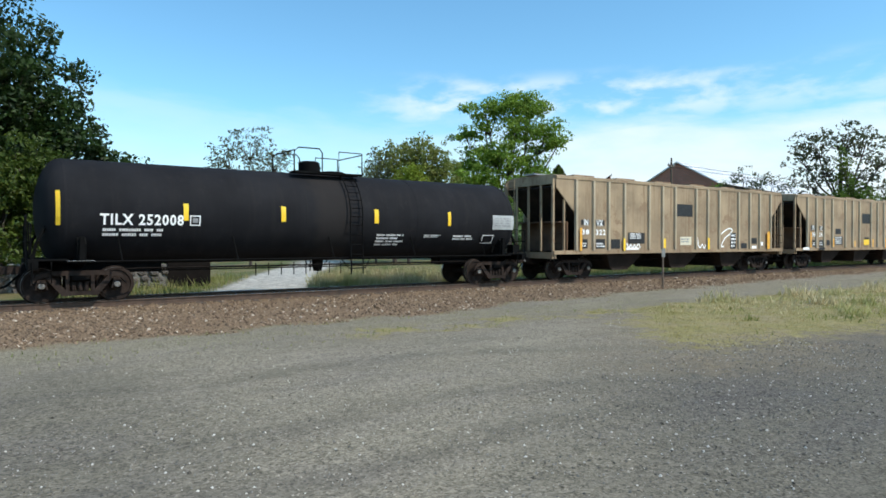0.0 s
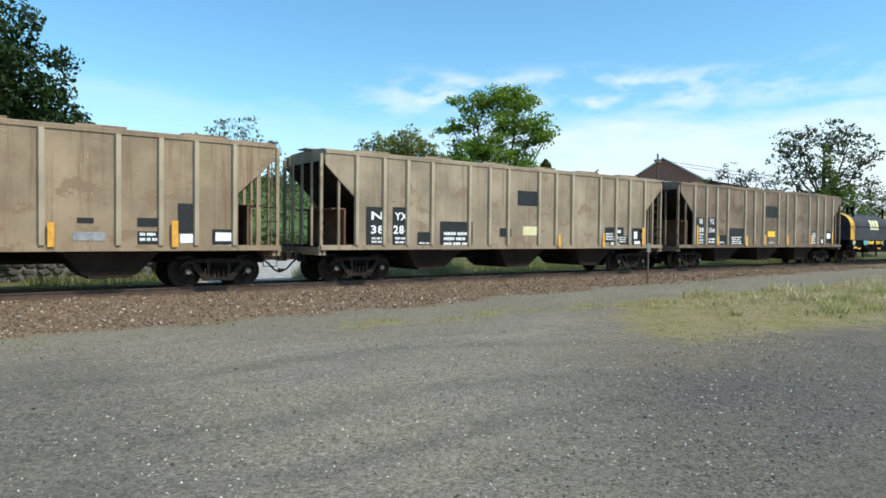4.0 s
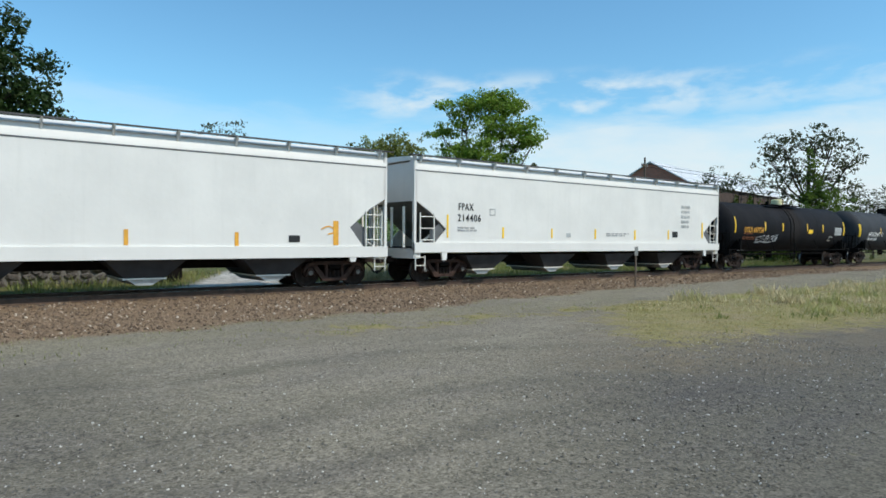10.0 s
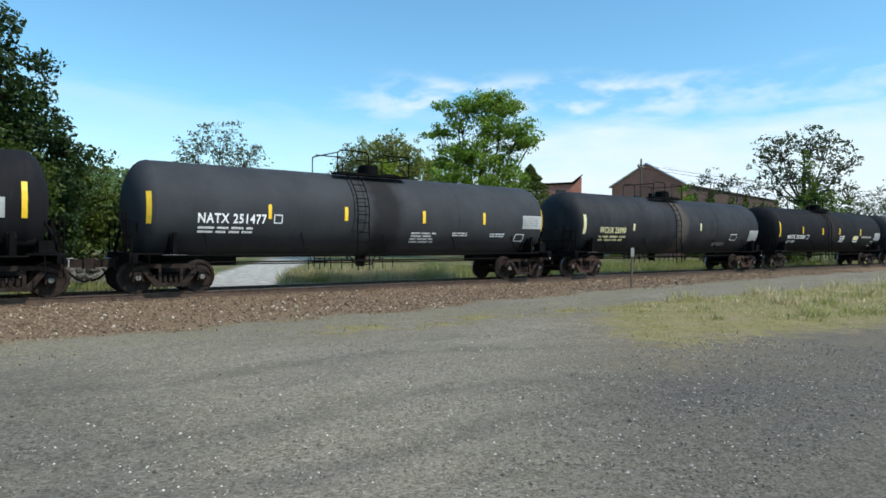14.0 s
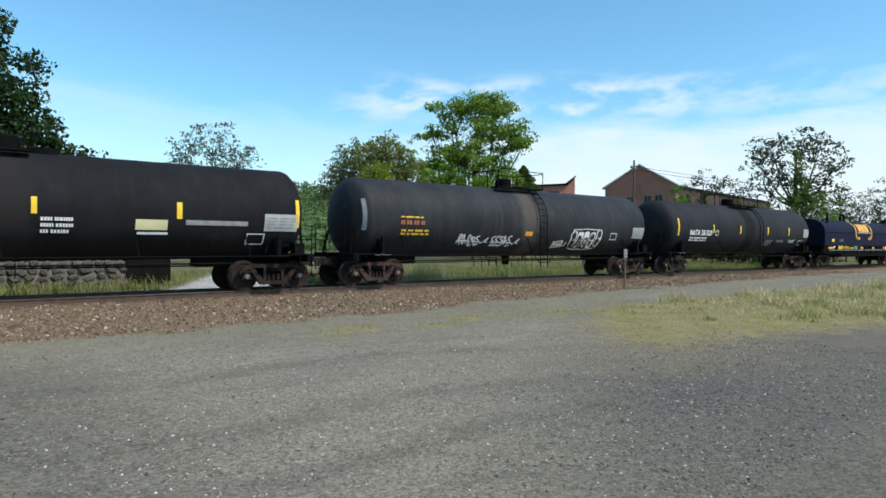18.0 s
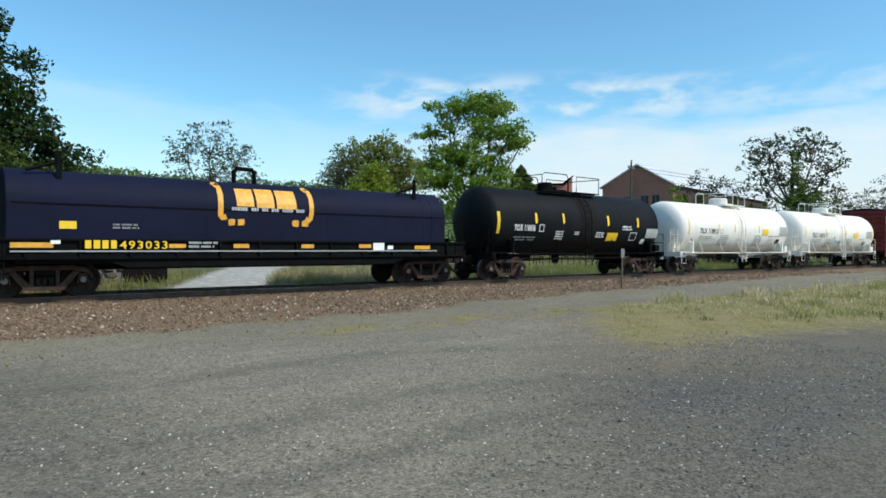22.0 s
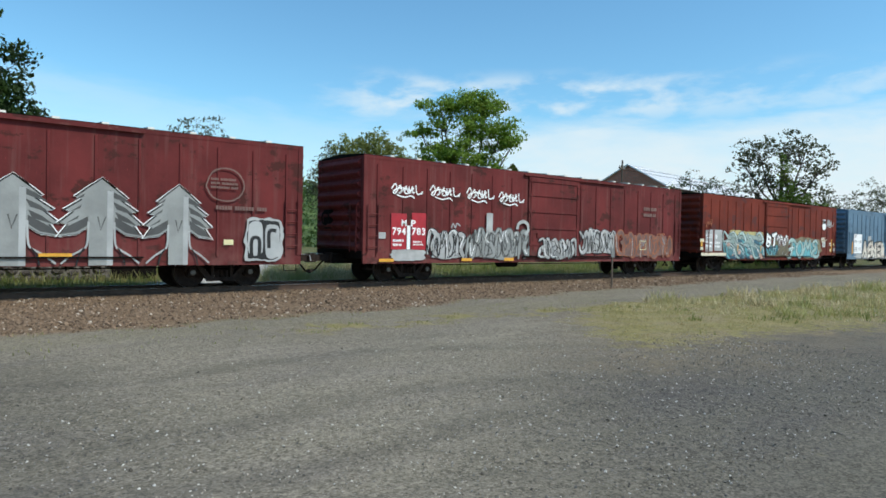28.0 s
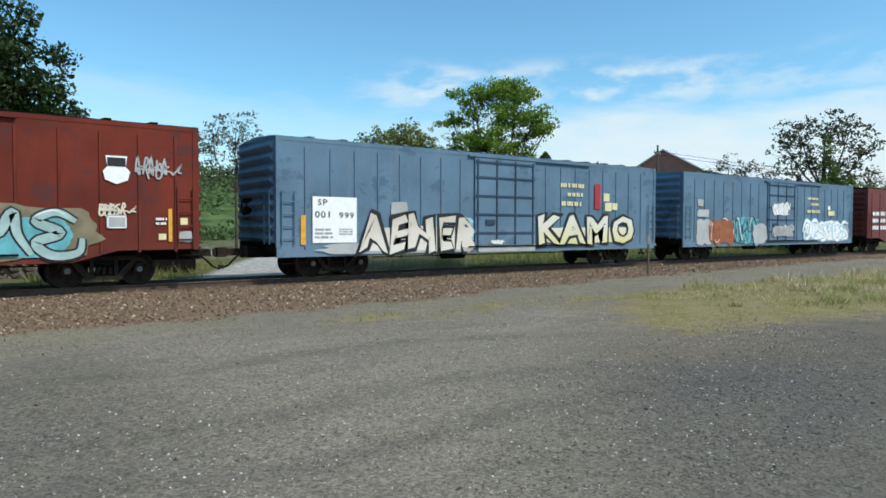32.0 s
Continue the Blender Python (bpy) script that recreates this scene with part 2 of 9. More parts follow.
BAND_YELLOW = car_paint("stained_yellow_paint", (0.82, 0.45, 0.035), (0.22, 0.085, 0.03), 0.55, 0.55, 0.12, 0.7, 0.3, (0.30, 0.13, 0.04))
BLACK = plain("black_frame_paint", (0.006, 0.006, 0.006), 0.8, 0, 0.4, 2.5, 0.004, 0.06)
GRIMY = plain("grimy_black_iron", (0.009, 0.007, 0.006), 0.85, 0, 0.45, 4, 0.004, 0.1)
RUST = plain("rusty_cast_iron", (0.030, 0.021, 0.017), 0.85, 0.0, 0.5, 5, 0.006, 0.15)
RUST_PALE = plain("dusty_cast_iron", (0.058, 0.034, 0.026), 0.85, 0.0, 0.45, 5, 0.006, 0.2)
TREAD = plain("polished_wheel_steel", (0.30, 0.28, 0.26), 0.35, 0.9, 0.15, 6)
RAIL_TOP = plain("polished_rail_steel", (0.42, 0.41, 0.40), 0.25, 0.9, 0.1, 8)
RAIL_RUST = plain("brown_rail_rust", (0.082, 0.050, 0.034), 0.85, 0, 0.35, 6)
PIPE = plain("galvanised_pipe", (0.40, 0.40, 0.39), 0.45, 0.4, 0.2, 6)
INK_WHITE = plain("white_stencil_paint", (0.92, 0.92, 0.90), 0.55, 0, 0.06, 6)
INK_FIR = plain("light_grey_spray_paint", (0.29, 0.30, 0.285), 0.55, 0, 0.22, 1.2)
INK_SHADOW = plain("dark_grey_spray_paint", (0.075, 0.075, 0.072), 0.55, 0, 0.3, 1.2)
INK_DUST = plain("faded_spray_paint", (0.18, 0.105, 0.088), 0.7, 0, 0.3, 2)
INK_HAZE = plain("blue_spray_haze", (0.09, 0.145, 0.20), 0.7, 0, 0.4, 1.5)
# hopper bays in one dark brown, far below the body colour
BAY = plain("dark_brown_hopper_bay", (0.020, 0.014, 0.011), 0.85, 0, 0.5, 1.2, 0.006, 0.2)
INK_GREY = plain("grey_stencil_paint", (0.30, 0.30, 0.30), 0.6, 0, 0.25, 6)
INK_BLACK = plain("black_stencil_paint", (0.012, 0.012, 0.012), 0.55, 0, 0.3, 6)
INK_YELLOW = plain("yellow_reflective_tape", (0.95, 0.60, 0.03), 0.4, 0, 0.06, 6)
INK_ORANGE = plain("weathered_orange_tape", (0.78, 0.38, 0.04), 0.5, 0, 0.2, 6)
INK_CREAM = plain("cream_spray_paint", (0.72, 0.66, 0.50), 0.6, 0, 0.12, 3)
INK_LEMON = plain("pale_yellow_spray_paint", (0.74, 0.68, 0.38), 0.6, 0, 0.12, 3)


def mural_paint(name, top, mid, foot, spot):
    """Spray fill that runs from pale above to deep colour below, with patches of a second colour."""
    g = Graph(name)
    x, y, z = g.xyz()
    lift = g.math("ADD", z, g.math("MULTIPLY", g.math("SUBTRACT", g.noise(1.4, 4), 0.5), 1.3))
    col = g.mix(g.step(lift, 0.75, 1.25), foot, mid)
    col = g.mix(g.step(lift, 1.2, 1.9), col, top)
    col = g.mix(g.math("MULTIPLY", g.step(g.noise(1.9, 3), 0.60, 0.66), 0.85), col, spot)
    return g.done(col, 0.6, 0, g.noise(20, 3), 0.003, 0.3)


MURAL = mural_paint("blue_mural_fill", (0.34, 0.42, 0.39), (0.10, 0.25, 0.28), (0.03, 0.10, 0.16), (0.50, 0.30, 0.24))
MURAL_CREAM = mural_paint("cream_mural_fill", (0.62, 0.55, 0.46), (0.74, 0.68, 0.58), (0.76, 0.72, 0.64), (0.50, 0.38, 0.28))
MURAL_GOLD = mural_paint("pale_gold_mural_fill", (0.72, 0.70, 0.58), (0.74, 0.68, 0.42), (0.72, 0.62, 0.24), (0.66, 0.64, 0.58))
INK_TEAL = plain("teal_spray_paint", (0.12, 0.40, 0.44), 0.6, 0, 0.3, 3)
INK_DEEP_TEAL = plain("deep_teal_spray_paint", (0.035, 0.12, 0.17), 0.6, 0, 0.3, 3)
INK_PALE_TEAL = plain("pale_teal_spray_paint", (0.36, 0.50, 0.47), 0.6, 0, 0.25, 2)
INK_MUSTARD = plain("mustard_spray_haze", (0.46, 0.40, 0.17), 0.7, 0, 0.35, 2)
INK_SALMON = plain("salmon_spray_paint", (0.52, 0.32, 0.25), 0.6, 0, 0.3, 3)
INK_SKY = plain("light_blue_spray_paint", (0.30, 0.52, 0.62), 0.6, 0, 0.25, 3)
INK_SILVER = plain("silver_spray_paint", (0.42, 0.42, 0.405), 0.45, 0.0, 0.3, 2)
INK_RED = plain("red_panel_paint", (0.42, 0.02, 0.03), 0.5, 0, 0.15, 3)
INK_RUST = plain("rust_orange_spray_paint", (0.34, 0.11, 0.045), 0.6, 0, 0.3, 3)
INK_OLIVE = plain("olive_cover_up_paint", (0.20, 0.17, 0.10), 0.7, 0, 0.35, 2)
INK_PATCH = plain("grey_cover_up_paint", (0.42, 0.43, 0.42), 0.6, 0, 0.2, 1.5)

# ---- mesh helpers ----


def box(bm, x0, x1, y0, y1, z0, z1, m=None):
    v = [bm.verts.new(Vector(p) if m is None else m @ Vector(p)) for p in
         ((x0, y0, z0), (x1, y0, z0), (x1, y1, z0), (x0, y1, z0), (x0, y0, z1), (x1, y0, z1), (x1, y1, z1), (x0, y1, z1))]
    for f in ((3, 2, 1, 0), (4, 5, 6, 7), (0, 1, 5, 4), (1, 2, 6, 5), (2, 3, 7, 6), (3, 0, 4, 7)):
        bm.faces.new([v[i] for i in f])
    return bm


def prism(bm, pts, axis, d0, d1):
    def at(u, v, d):
        return {"y": (u, d, v), "x": (d, u, v), "z": (u, v, d)}[axis]
    a = [bm.verts.new(at(u, v, d0)) for u, v in pts]
    b = [bm.verts.new(at(u, v, d1)) for u, v in pts]
    n = len(pts)
    bm.faces.new(a)
    bm.faces.new(b[::-1])
    for i in range(n):
        j = (i + 1) % n
        bm.faces.new((a[j], a[i], b[i], b[j]))
    return bm


def tube(bm, pts, r, n=6, taper=None):
    pts = [Vector(p) for p in pts]
    rings = []
    for i, p in enumerate(pts):
        d = (pts[min(i + 1, len(pts) - 1)] - pts[max(i - 1, 0)]).normalized()
        side = d.cross(Vector((0, 0, 1)) if abs(d.z) < 0.9 else Vector((1, 0, 0))).normalized()
        other = d.cross(side)
        k = r if taper is None else r + (taper - r) * i / (len(pts) - 1)
        rings.append([bm.verts.new(p + (side * math.cos(a) + other * math.sin(a)) * k) for a in (math.tau * j / n for j in range(n))])
    for a, b in zip(rings, rings[1:]):
        for j in range(n):
            bm.faces.new((a[j], a[(j + 1) % n], b[(j + 1) % n], b[j]))
    bm.faces.new(rings[0][::-1])
    bm.faces.new(rings[-1])
    return bm


def revolve(bm, profile, axis, centre, n=24):
    """Turns (along, radius) round the axis x, y or z through centre; ends with radius 0 close."""
    c = Vector(centre)

    def at(u, r, a):
        p, q = r * math.cos(a), r * math.sin(a)
        return c + Vector({"x": (u, p, q), "y": (q, u, p), "z": (p, q, u)}[axis])
    rings = []
    for u, r in profile:
        rings.append([bm.verts.new(at(u, 0, 0))] if r <= 1e-6 else [bm.verts.new(at(u, r, math.tau * j / n)) for j in range(n)])
    for a, b in zip(rings, rings[1:]):
        for j in range(n):
            k = (j + 1) % n
            if len(a) == 1 and len(b) > 1:
                bm.faces.new((a[0], b[j], b[k]))
            elif len(b) == 1 and len(a) > 1:
                bm.faces.new((a[j], a[k], b[0]))
            elif len(a) > 1:
                bm.faces.new((a[j], a[k], b[k], b[j]))
    return bm


def meshed(name, bm, material, bevel=0.0, angle=35):
    if bevel:
        sharp = [e for e in bm.edges if len(e.link_faces) == 2 and e.calc_face_angle(0) > 0.6]
        bmesh.ops.bevel(bm, geom=sharp, offset=bevel, segments=1, affect="EDGES", profile=0.5)
    bmesh.ops.recalc_face_normals(bm, faces=bm.faces)
    me = bpy.data.meshes.new(name)
    bm.to_mesh(me)
    bm.free()
    me.materials.append(material)
    me.shade_smooth()
    me.set_sharp_from_angle(angle=radians(angle))
    return me


def piece(name, mesh, parent, x=0, y=0, z=0, label="", rz=0):
    ob = new(name, mesh)
    ob.parent = parent
    ob.matrix_basis = pose(x, y, z, 0, 0, rz)
    return tagged(ob, label)


def part(name, bm, material, parent, label="", bevel=0.0):
    return piece(name, meshed(name, bm, material, bevel), parent, 0, 0, 0, label)


def B():
    return bmesh.new()


def soup(name, verts, faces, material, smooth=False):
    me = bpy.data.meshes.new(name)
    me.from_pydata(verts, [], faces)
    me.materials.append(material)
    if smooth:
        me.shade_smooth()
    return me


# ---- ground ----
rng = np.random.default_rng(7)


def wave(x, y, k, s):
    return np.sin(x * k + s) * np.cos(y * k * 1.3 + s * 2.1) + 0.5 * np.sin(x * k * 2.3 + y * k * 1.9 + s * 3.7)


def land(x, y):
    """Height of the ground."""
    h = 0.016 * wave(x, y, 0.9, 1.0) + 0.009 * wave(x, y, 2.7, 2.0)
    shoulder = np.clip((y - 13.9) / 4.8, 0, 1) * np.clip((26.0 - y) / 2.6, 0, 1)
    h = h * (1 - shoulder) + 0.02 * shoulder + 0.042 * np.clip((y - 18.9) / 0.7, 0, 1) * np.clip((23.2 - y) / 0.7, 0, 1)
    back = np.clip((y - 120) / 190, 0, 1)
    ridge = 24.3 + 2.5 * np.sin(x * 0.012 + 1) + 1.4 * np.sin(x * 0.05)
    ridge = ridge * np.clip((420 - x) / 240, 0.12, 1)
    return h + ridge * back * back * (3 - 2 * back)


def soft(v, lo, hi):
    t = np.clip((v - lo) / (hi - lo), 0, 1)
    return t * t * (3 - 2 * t)


def grass_mask(x, y, lead=0.0):
    wob = 0.35 * wave(x, y, 0.8, 0.3) + 0.22 * wave(x, y, 2.1, 1.7)
    near = np.interp(x, [7.0, 8.5, 11, 14, 18, 26, 60], [6.3, 5.8, 5.2, 4.9, 4.3, 3.0, -1.0]) - lead
    front = soft(y + wob * 0.9, near - 0.6, near + 3.4) * (1 - soft(y + wob * 0.4, 11.6, 12.8))
    front = front * soft(x - 7.6 - 1.0 * (y - 6.2) + 1.2 * wob, -0.9 - lead, 2.8)
    strip = np.exp(-((y - 11.75 - 0.12 * wob) / 0.85) ** 2) * soft(x + wob, 4.2, 6.0) * (0.5 + 0.38 * wave(x, y, 1.9, 0.6) + 0.25 * wave(x, y, 4.3, 1.1))
    return np.clip(np.maximum(front, strip), 0, 1)


def back_mask(x, y):
    lane_l = np.interp(y, [22, 36, 60], [5.6, 12.6, 26])
    lane_r = np.interp(y, [22, 37, 60], [9.9, 17.2, 31])
    lane = soft(x, lane_l - 0.5, lane_l + 0.5) * (1 - soft(x, lane_r - 0.5, lane_r + 0.5)) * (1 - soft(y, 55, 70))
    return soft(y + 0.25 * wave(x, y, 1.1, 4), 22.9, 23.9) * (1 - lane)


def stone_mask(x, y):
    wob = 0.3 * wave(x, y, 0.9, 2.2) + 0.15 * wave(x, y, 3.1, 0.7)
    edge = np.interp(x, [-30, 2, 9, 18, 40, 120], [13.3, 13.6, 14.0, 15.6, 17.2, 18.6])
    return soft(y + wob, edge - 0.3, edge + 0.5) * (1 - soft(y, 22.9, 23.8))


# darker gravel at the near right and along the left
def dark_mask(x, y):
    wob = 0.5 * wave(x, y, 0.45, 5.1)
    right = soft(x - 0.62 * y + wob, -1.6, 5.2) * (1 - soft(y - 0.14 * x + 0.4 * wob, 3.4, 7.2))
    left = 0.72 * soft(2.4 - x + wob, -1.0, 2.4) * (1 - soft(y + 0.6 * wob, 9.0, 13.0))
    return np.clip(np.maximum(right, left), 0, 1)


def rut_mask(x, y):
    """Faint wheel tracks that turn in from the road across the lot."""
    out = 0
    for shift, width in ((0.0, 0.22), (1.45, 0.26), (4.1, 0.3)):
        line = np.interp(x, [-4, 0, 2.5, 4.6, 7, 10, 16], [5.2, 5.0, 4.7, 5.1, 4.6, 3.1, 0.5]) + shift + 0.10 * wave(x, y, 1.3, 3.3)
        out = np.maximum(out, np.exp(-((y - line) / width) ** 2))
    return out * soft(x, -2, 3)


def axis_steps(lo, hi, step, reach):
    fine = list(np.arange(lo, hi + step / 2, step))
    out, d = [], step
    while (out[-1] if out else 0) < reach:
        d *= 1.35
        out.append((out[-1] if out else 0) + d)
    return np.array([lo - v for v in out[::-1]] + fine + [hi + v for v in out])


gx, gy = axis_steps(-14, 62, 0.3, 3200), axis_steps(-4, 46, 0.22, 3200)
GX, GY = np.meshgrid(gx, gy, indexing="ij")
GZ = land(GX, GY)
nx, ny = len(gx), len(gy)
idx = np.arange(nx * ny).reshape(nx, ny)
quads = np.stack([idx[:-1, :-1], idx[1:, :-1], idx[1:, 1:], idx[:-1, 1:]], -1).reshape(-1, 4)

g = Graph("ground_cover")
grit = g.cells(52, "Color")
grit2 = g.cells(23, "Color")
big = g.noise(0.28, 4, 0.6)
mid = g.noise(2.2, 5, 0.6)
tone = g.t.nodes.new("ShaderNodeSeparateColor")
g.t.links.new(grit, tone.inputs[0])
tone2 = g.t.nodes.new("ShaderNodeSeparateColor")
g.t.links.new(grit2, tone2.inputs[0])
k = g.math("ADD", g.math("MULTIPLY", tone.outputs[0], 0.66), g.math("MULTIPLY", tone2.outputs[1], 0.34))
gravel = g.mix(k, (0.064, 0.054, 0.040), (0.43, 0.370, 0.286))
gravel = g.mix(g.math("MULTIPLY", g.step(mid, 0.4, 0.72), 0.35), gravel, (0.245, 0.212, 0.164))
tracks = g.noise(0.9, 5, 0.6, (0.35, 1.6, 1))
gravel = g.mix(g.math("MULTIPLY", g.step(tracks, 0.52, 0.72), 0.45), gravel, (0.135, 0.120, 0.096))
gravel = g.mix(g.math("MULTIPLY", g.step(tracks, 0.46, 0.3), 0.4), gravel, (0.40, 0.345, 0.272))
gravel = g.mix(g.math("MULTIPLY", g.step(big, 0.45, 0.7), 0.30), gravel, (0.118, 0.105, 0.090))
gravel = g.mix(g.math("MULTIPLY", g.math("MULTIPLY", g.attr("rut"), g.step(g.noise(1.6, 5, 0.65), 0.25, 0.6)), 0.55), gravel, (0.085, 0.075, 0.062))
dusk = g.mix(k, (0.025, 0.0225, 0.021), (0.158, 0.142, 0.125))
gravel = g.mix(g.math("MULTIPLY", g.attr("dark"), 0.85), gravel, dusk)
stones = g.mix(k, (0.072, 0.047, 0.027), (0.36, 0.245, 0.148))
stones = g.mix(g.step(mid, 0.45, 0.7), stones, (0.225, 0.148, 0.088))
turf = g.mix(g.step(g.noise(1.1, 6, 0.65), 0.35, 0.68), (0.258, 0.225, 0.062), (0.36, 0.295, 0.125))
turf = g.mix(g.math("MULTIPLY", g.step(g.noise(0.75, 6, 0.65), 0.46, 0.62), 0.75), turf, (0.33, 0.255, 0.14))
turf = g.mix(g.math("MULTIPLY", g.step(g.noise(14, 5, 0.7), 0.45, 0.65), 0.5), turf, (0.165, 0.138, 0.055))
turf = g.mix(g.math("MULTIPLY", g.step(g.noise(3.5, 6, 0.65), 0.50, 0.66), 0.75), turf, (0.165, 0.150, 0.052))
weeds = g.mix(g.step(g.noise(0.35, 5, 0.6), 0.38, 0.62), (0.070, 0.10, 0.022), (0.20, 0.16, 0.075))
lane = g.mix(g.math("MULTIPLY", g.math("ADD", k, g.step(mid, 0.35, 0.7)), 0.5), (0.22, 0.205, 0.175), (0.74, 0.70, 0.62))
col = g.mix(g.attr("lane"), gravel, lane)
col = g.mix(g.math("MULTIPLY", g.attr("verge"), g.step(g.noise(0.8, 5, 0.65, (0.4, 1, 1)), 0.25, 0.6)), col, g.mix(k, (0.12, 0.108, 0.052), (0.30, 0.265, 0.150)))
col = g.mix(g.attr("stone"), col, stones)
thin = g.step(g.math("ADD", g.attr("grass"), g.math("MULTIPLY", g.math("SUBTRACT", g.noise(2.6, 6, 0.7), 0.5), 2.2)), 0.3, 0.8)
col = g.mix(g.math("MULTIPLY", g.attr("dirt"), g.step(g.noise(1.7, 6, 0.7), 0.3, 0.62)), col, g.mix(g.math("MULTIPLY", g.math("ADD", k, mid), 0.5), (0.10, 0.080, 0.055), (0.30, 0.235, 0.155)))
col = g.mix(g.math("MULTIPLY", thin, 0.85), col, turf)
col = g.mix(g.attr("back"), col, weeds)
wood = g.mix(g.step(g.noise(0.16, 6, 0.7), 0.35, 0.65), (0.04, 0.068, 0.018), (0.12, 0.175, 0.048))
col = g.mix(g.attr("wood"), col, wood)
GROUND = g.done(col, 0.9, 0, g.math("ADD", g.math("MULTIPLY", k, 0.6), mid), 0.035, 0.25)

me = soup("ground", np.stack([GX, GY, GZ], -1).reshape(-1, 3).tolist(), quads.tolist(), GROUND, True)
lane_v = (1 - back_mask(GX, GY)) * soft(GY, 22.9, 23.9)
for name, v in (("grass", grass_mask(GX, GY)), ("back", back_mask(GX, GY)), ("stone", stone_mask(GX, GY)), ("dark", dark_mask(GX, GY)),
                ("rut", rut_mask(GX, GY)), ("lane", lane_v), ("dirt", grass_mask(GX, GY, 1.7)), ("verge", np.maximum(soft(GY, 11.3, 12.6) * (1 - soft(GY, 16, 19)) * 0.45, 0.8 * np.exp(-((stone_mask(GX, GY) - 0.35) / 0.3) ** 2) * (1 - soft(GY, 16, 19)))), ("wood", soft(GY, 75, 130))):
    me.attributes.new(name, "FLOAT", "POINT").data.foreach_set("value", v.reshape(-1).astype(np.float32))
tagged(new("ground", me), "grey crushed-gravel lot with dry grass beside the railway", "ground", kind="structure")


def scatter_stones(name, n, xr, yr, keep, size, material, label, category, bias=1.0):
    x = xr[0] + (xr[1] - xr[0]) * rng.random(n) ** bias
    y = yr[0] + (yr[1] - yr[0]) * rng.random(n)
    ok = rng.random(n) < keep(x, y)
    x, y = x[ok], y[ok]
    n = len(x)
    s = size[0] + (size[1] - size[0]) * rng.random(n) ** 2.2
    base = np.array([(1, 0, 0), (-1, 0, 0), (0, 1, 0), (0, -1, 0), (0, 0, 0.75), (0, 0, -0.6)])
    turn = rng.random(n) * math.tau
    v = base[None] * (0.65 + 0.7 * rng.random((n, 6, 1)))
    c, sn = np.cos(turn)[:, None], np.sin(turn)[:, None]
    px, py = v[:, :, 0] * c - v[:, :, 1] * sn, v[:, :, 0] * sn + v[:, :, 1] * c
    tip = rng.normal(0, 0.45, (n, 1))
    pz = v[:, :, 2] + px * tip
    z = land(x, y)
    V = np.stack([x[:, None] + px * s[:, None], y[:, None] + py * s[:, None], z[:, None] + (pz + 0.15) * s[:, None]], -1).reshape(-1, 3)
    F = np.array([(0, 2, 4), (2, 1, 4), (1, 3, 4), (3, 0, 4), (2, 0, 5), (1, 2, 5), (3, 1, 5), (0, 3, 5)])
    F = (np.arange(n)[:, None, None] * 6 + F[None]).reshape(-1, 3)
    return tagged(new(name, soup(name, V.tolist(), F.tolist(), material)), label, category, kind="stuff")


def island_mat(name, a, b, rough=0.85, c=None, share=0.1):
    g = Graph(name)
    r = g.rand(True)
    col = g.mix(r, a, b)
    if c:
        col = g.mix(g.step(r, 1 - share, 1 - share * 0.9), col, c)
    return g.done(col, rough, 0, g.noise(30, 3), 0.01, 0.3)


BALLAST_STONE = island_mat("ballast_stone", (0.070, 0.046, 0.029), (0.29, 0.20, 0.130), 0.85, (0.50, 0.42, 0.33), 0.05)
PEBBLE = island_mat("grey_pebble", (0.17, 0.15, 0.122), (0.44, 0.39, 0.32), 0.85, (0.66, 0.62, 0.54), 0.08)
PEBBLE_DARK = island_mat("dark_pebble", (0.08, 0.074, 0.064), (0.26, 0.24, 0.21), 0.8, (0.55, 0.52, 0.47), 0.08)
scatter_stones("ballast_stones", 34000, (-4, 50), (13.3, 20.1), lambda x, y: stone_mask(x, y) * np.clip(1.25 - x / 60, 0.25, 1), (0.018, 0.055),
               BALLAST_STONE, "loose brown and grey ballast stones along the rails", "ballast", 1.25)
scatter_stones("ballast_stones", 5000, (-4, 45), (20.2, 22.9), lambda x, y: np.ones_like(x), (0.025, 0.06),
               BALLAST_STONE, "brown ballast stones between the ties", "ballast", 1.25)
scatter_stones("gravel_stones", 34000, (-3, 13), (2.8, 11.0), lambda x, y: (1 - dark_mask(x, y)) * (1 - grass_mask(x, y) * 0.8) * np.clip(1.35 - y / 9, 0.1, 1), (0.004, 0.016),
               PEBBLE, "small grey crushed stones of the gravel lot", "gravel", 1.1)
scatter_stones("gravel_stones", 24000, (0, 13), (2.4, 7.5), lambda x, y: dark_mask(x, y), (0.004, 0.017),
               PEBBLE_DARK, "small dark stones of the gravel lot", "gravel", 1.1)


CLOD = island_mat("dark_clod", (0.035, 0.030, 0.024), (0.11, 0.095, 0.075), 0.9)
scatter_stones("clods", 110, (-1, 14), (3.0, 12.0), lambda x, y: 1 - 0.6 * grass_mask(x, y), (0.008, 0.026), CLOD, "scattered dark clods and leaf litter on the gravel", "debris")


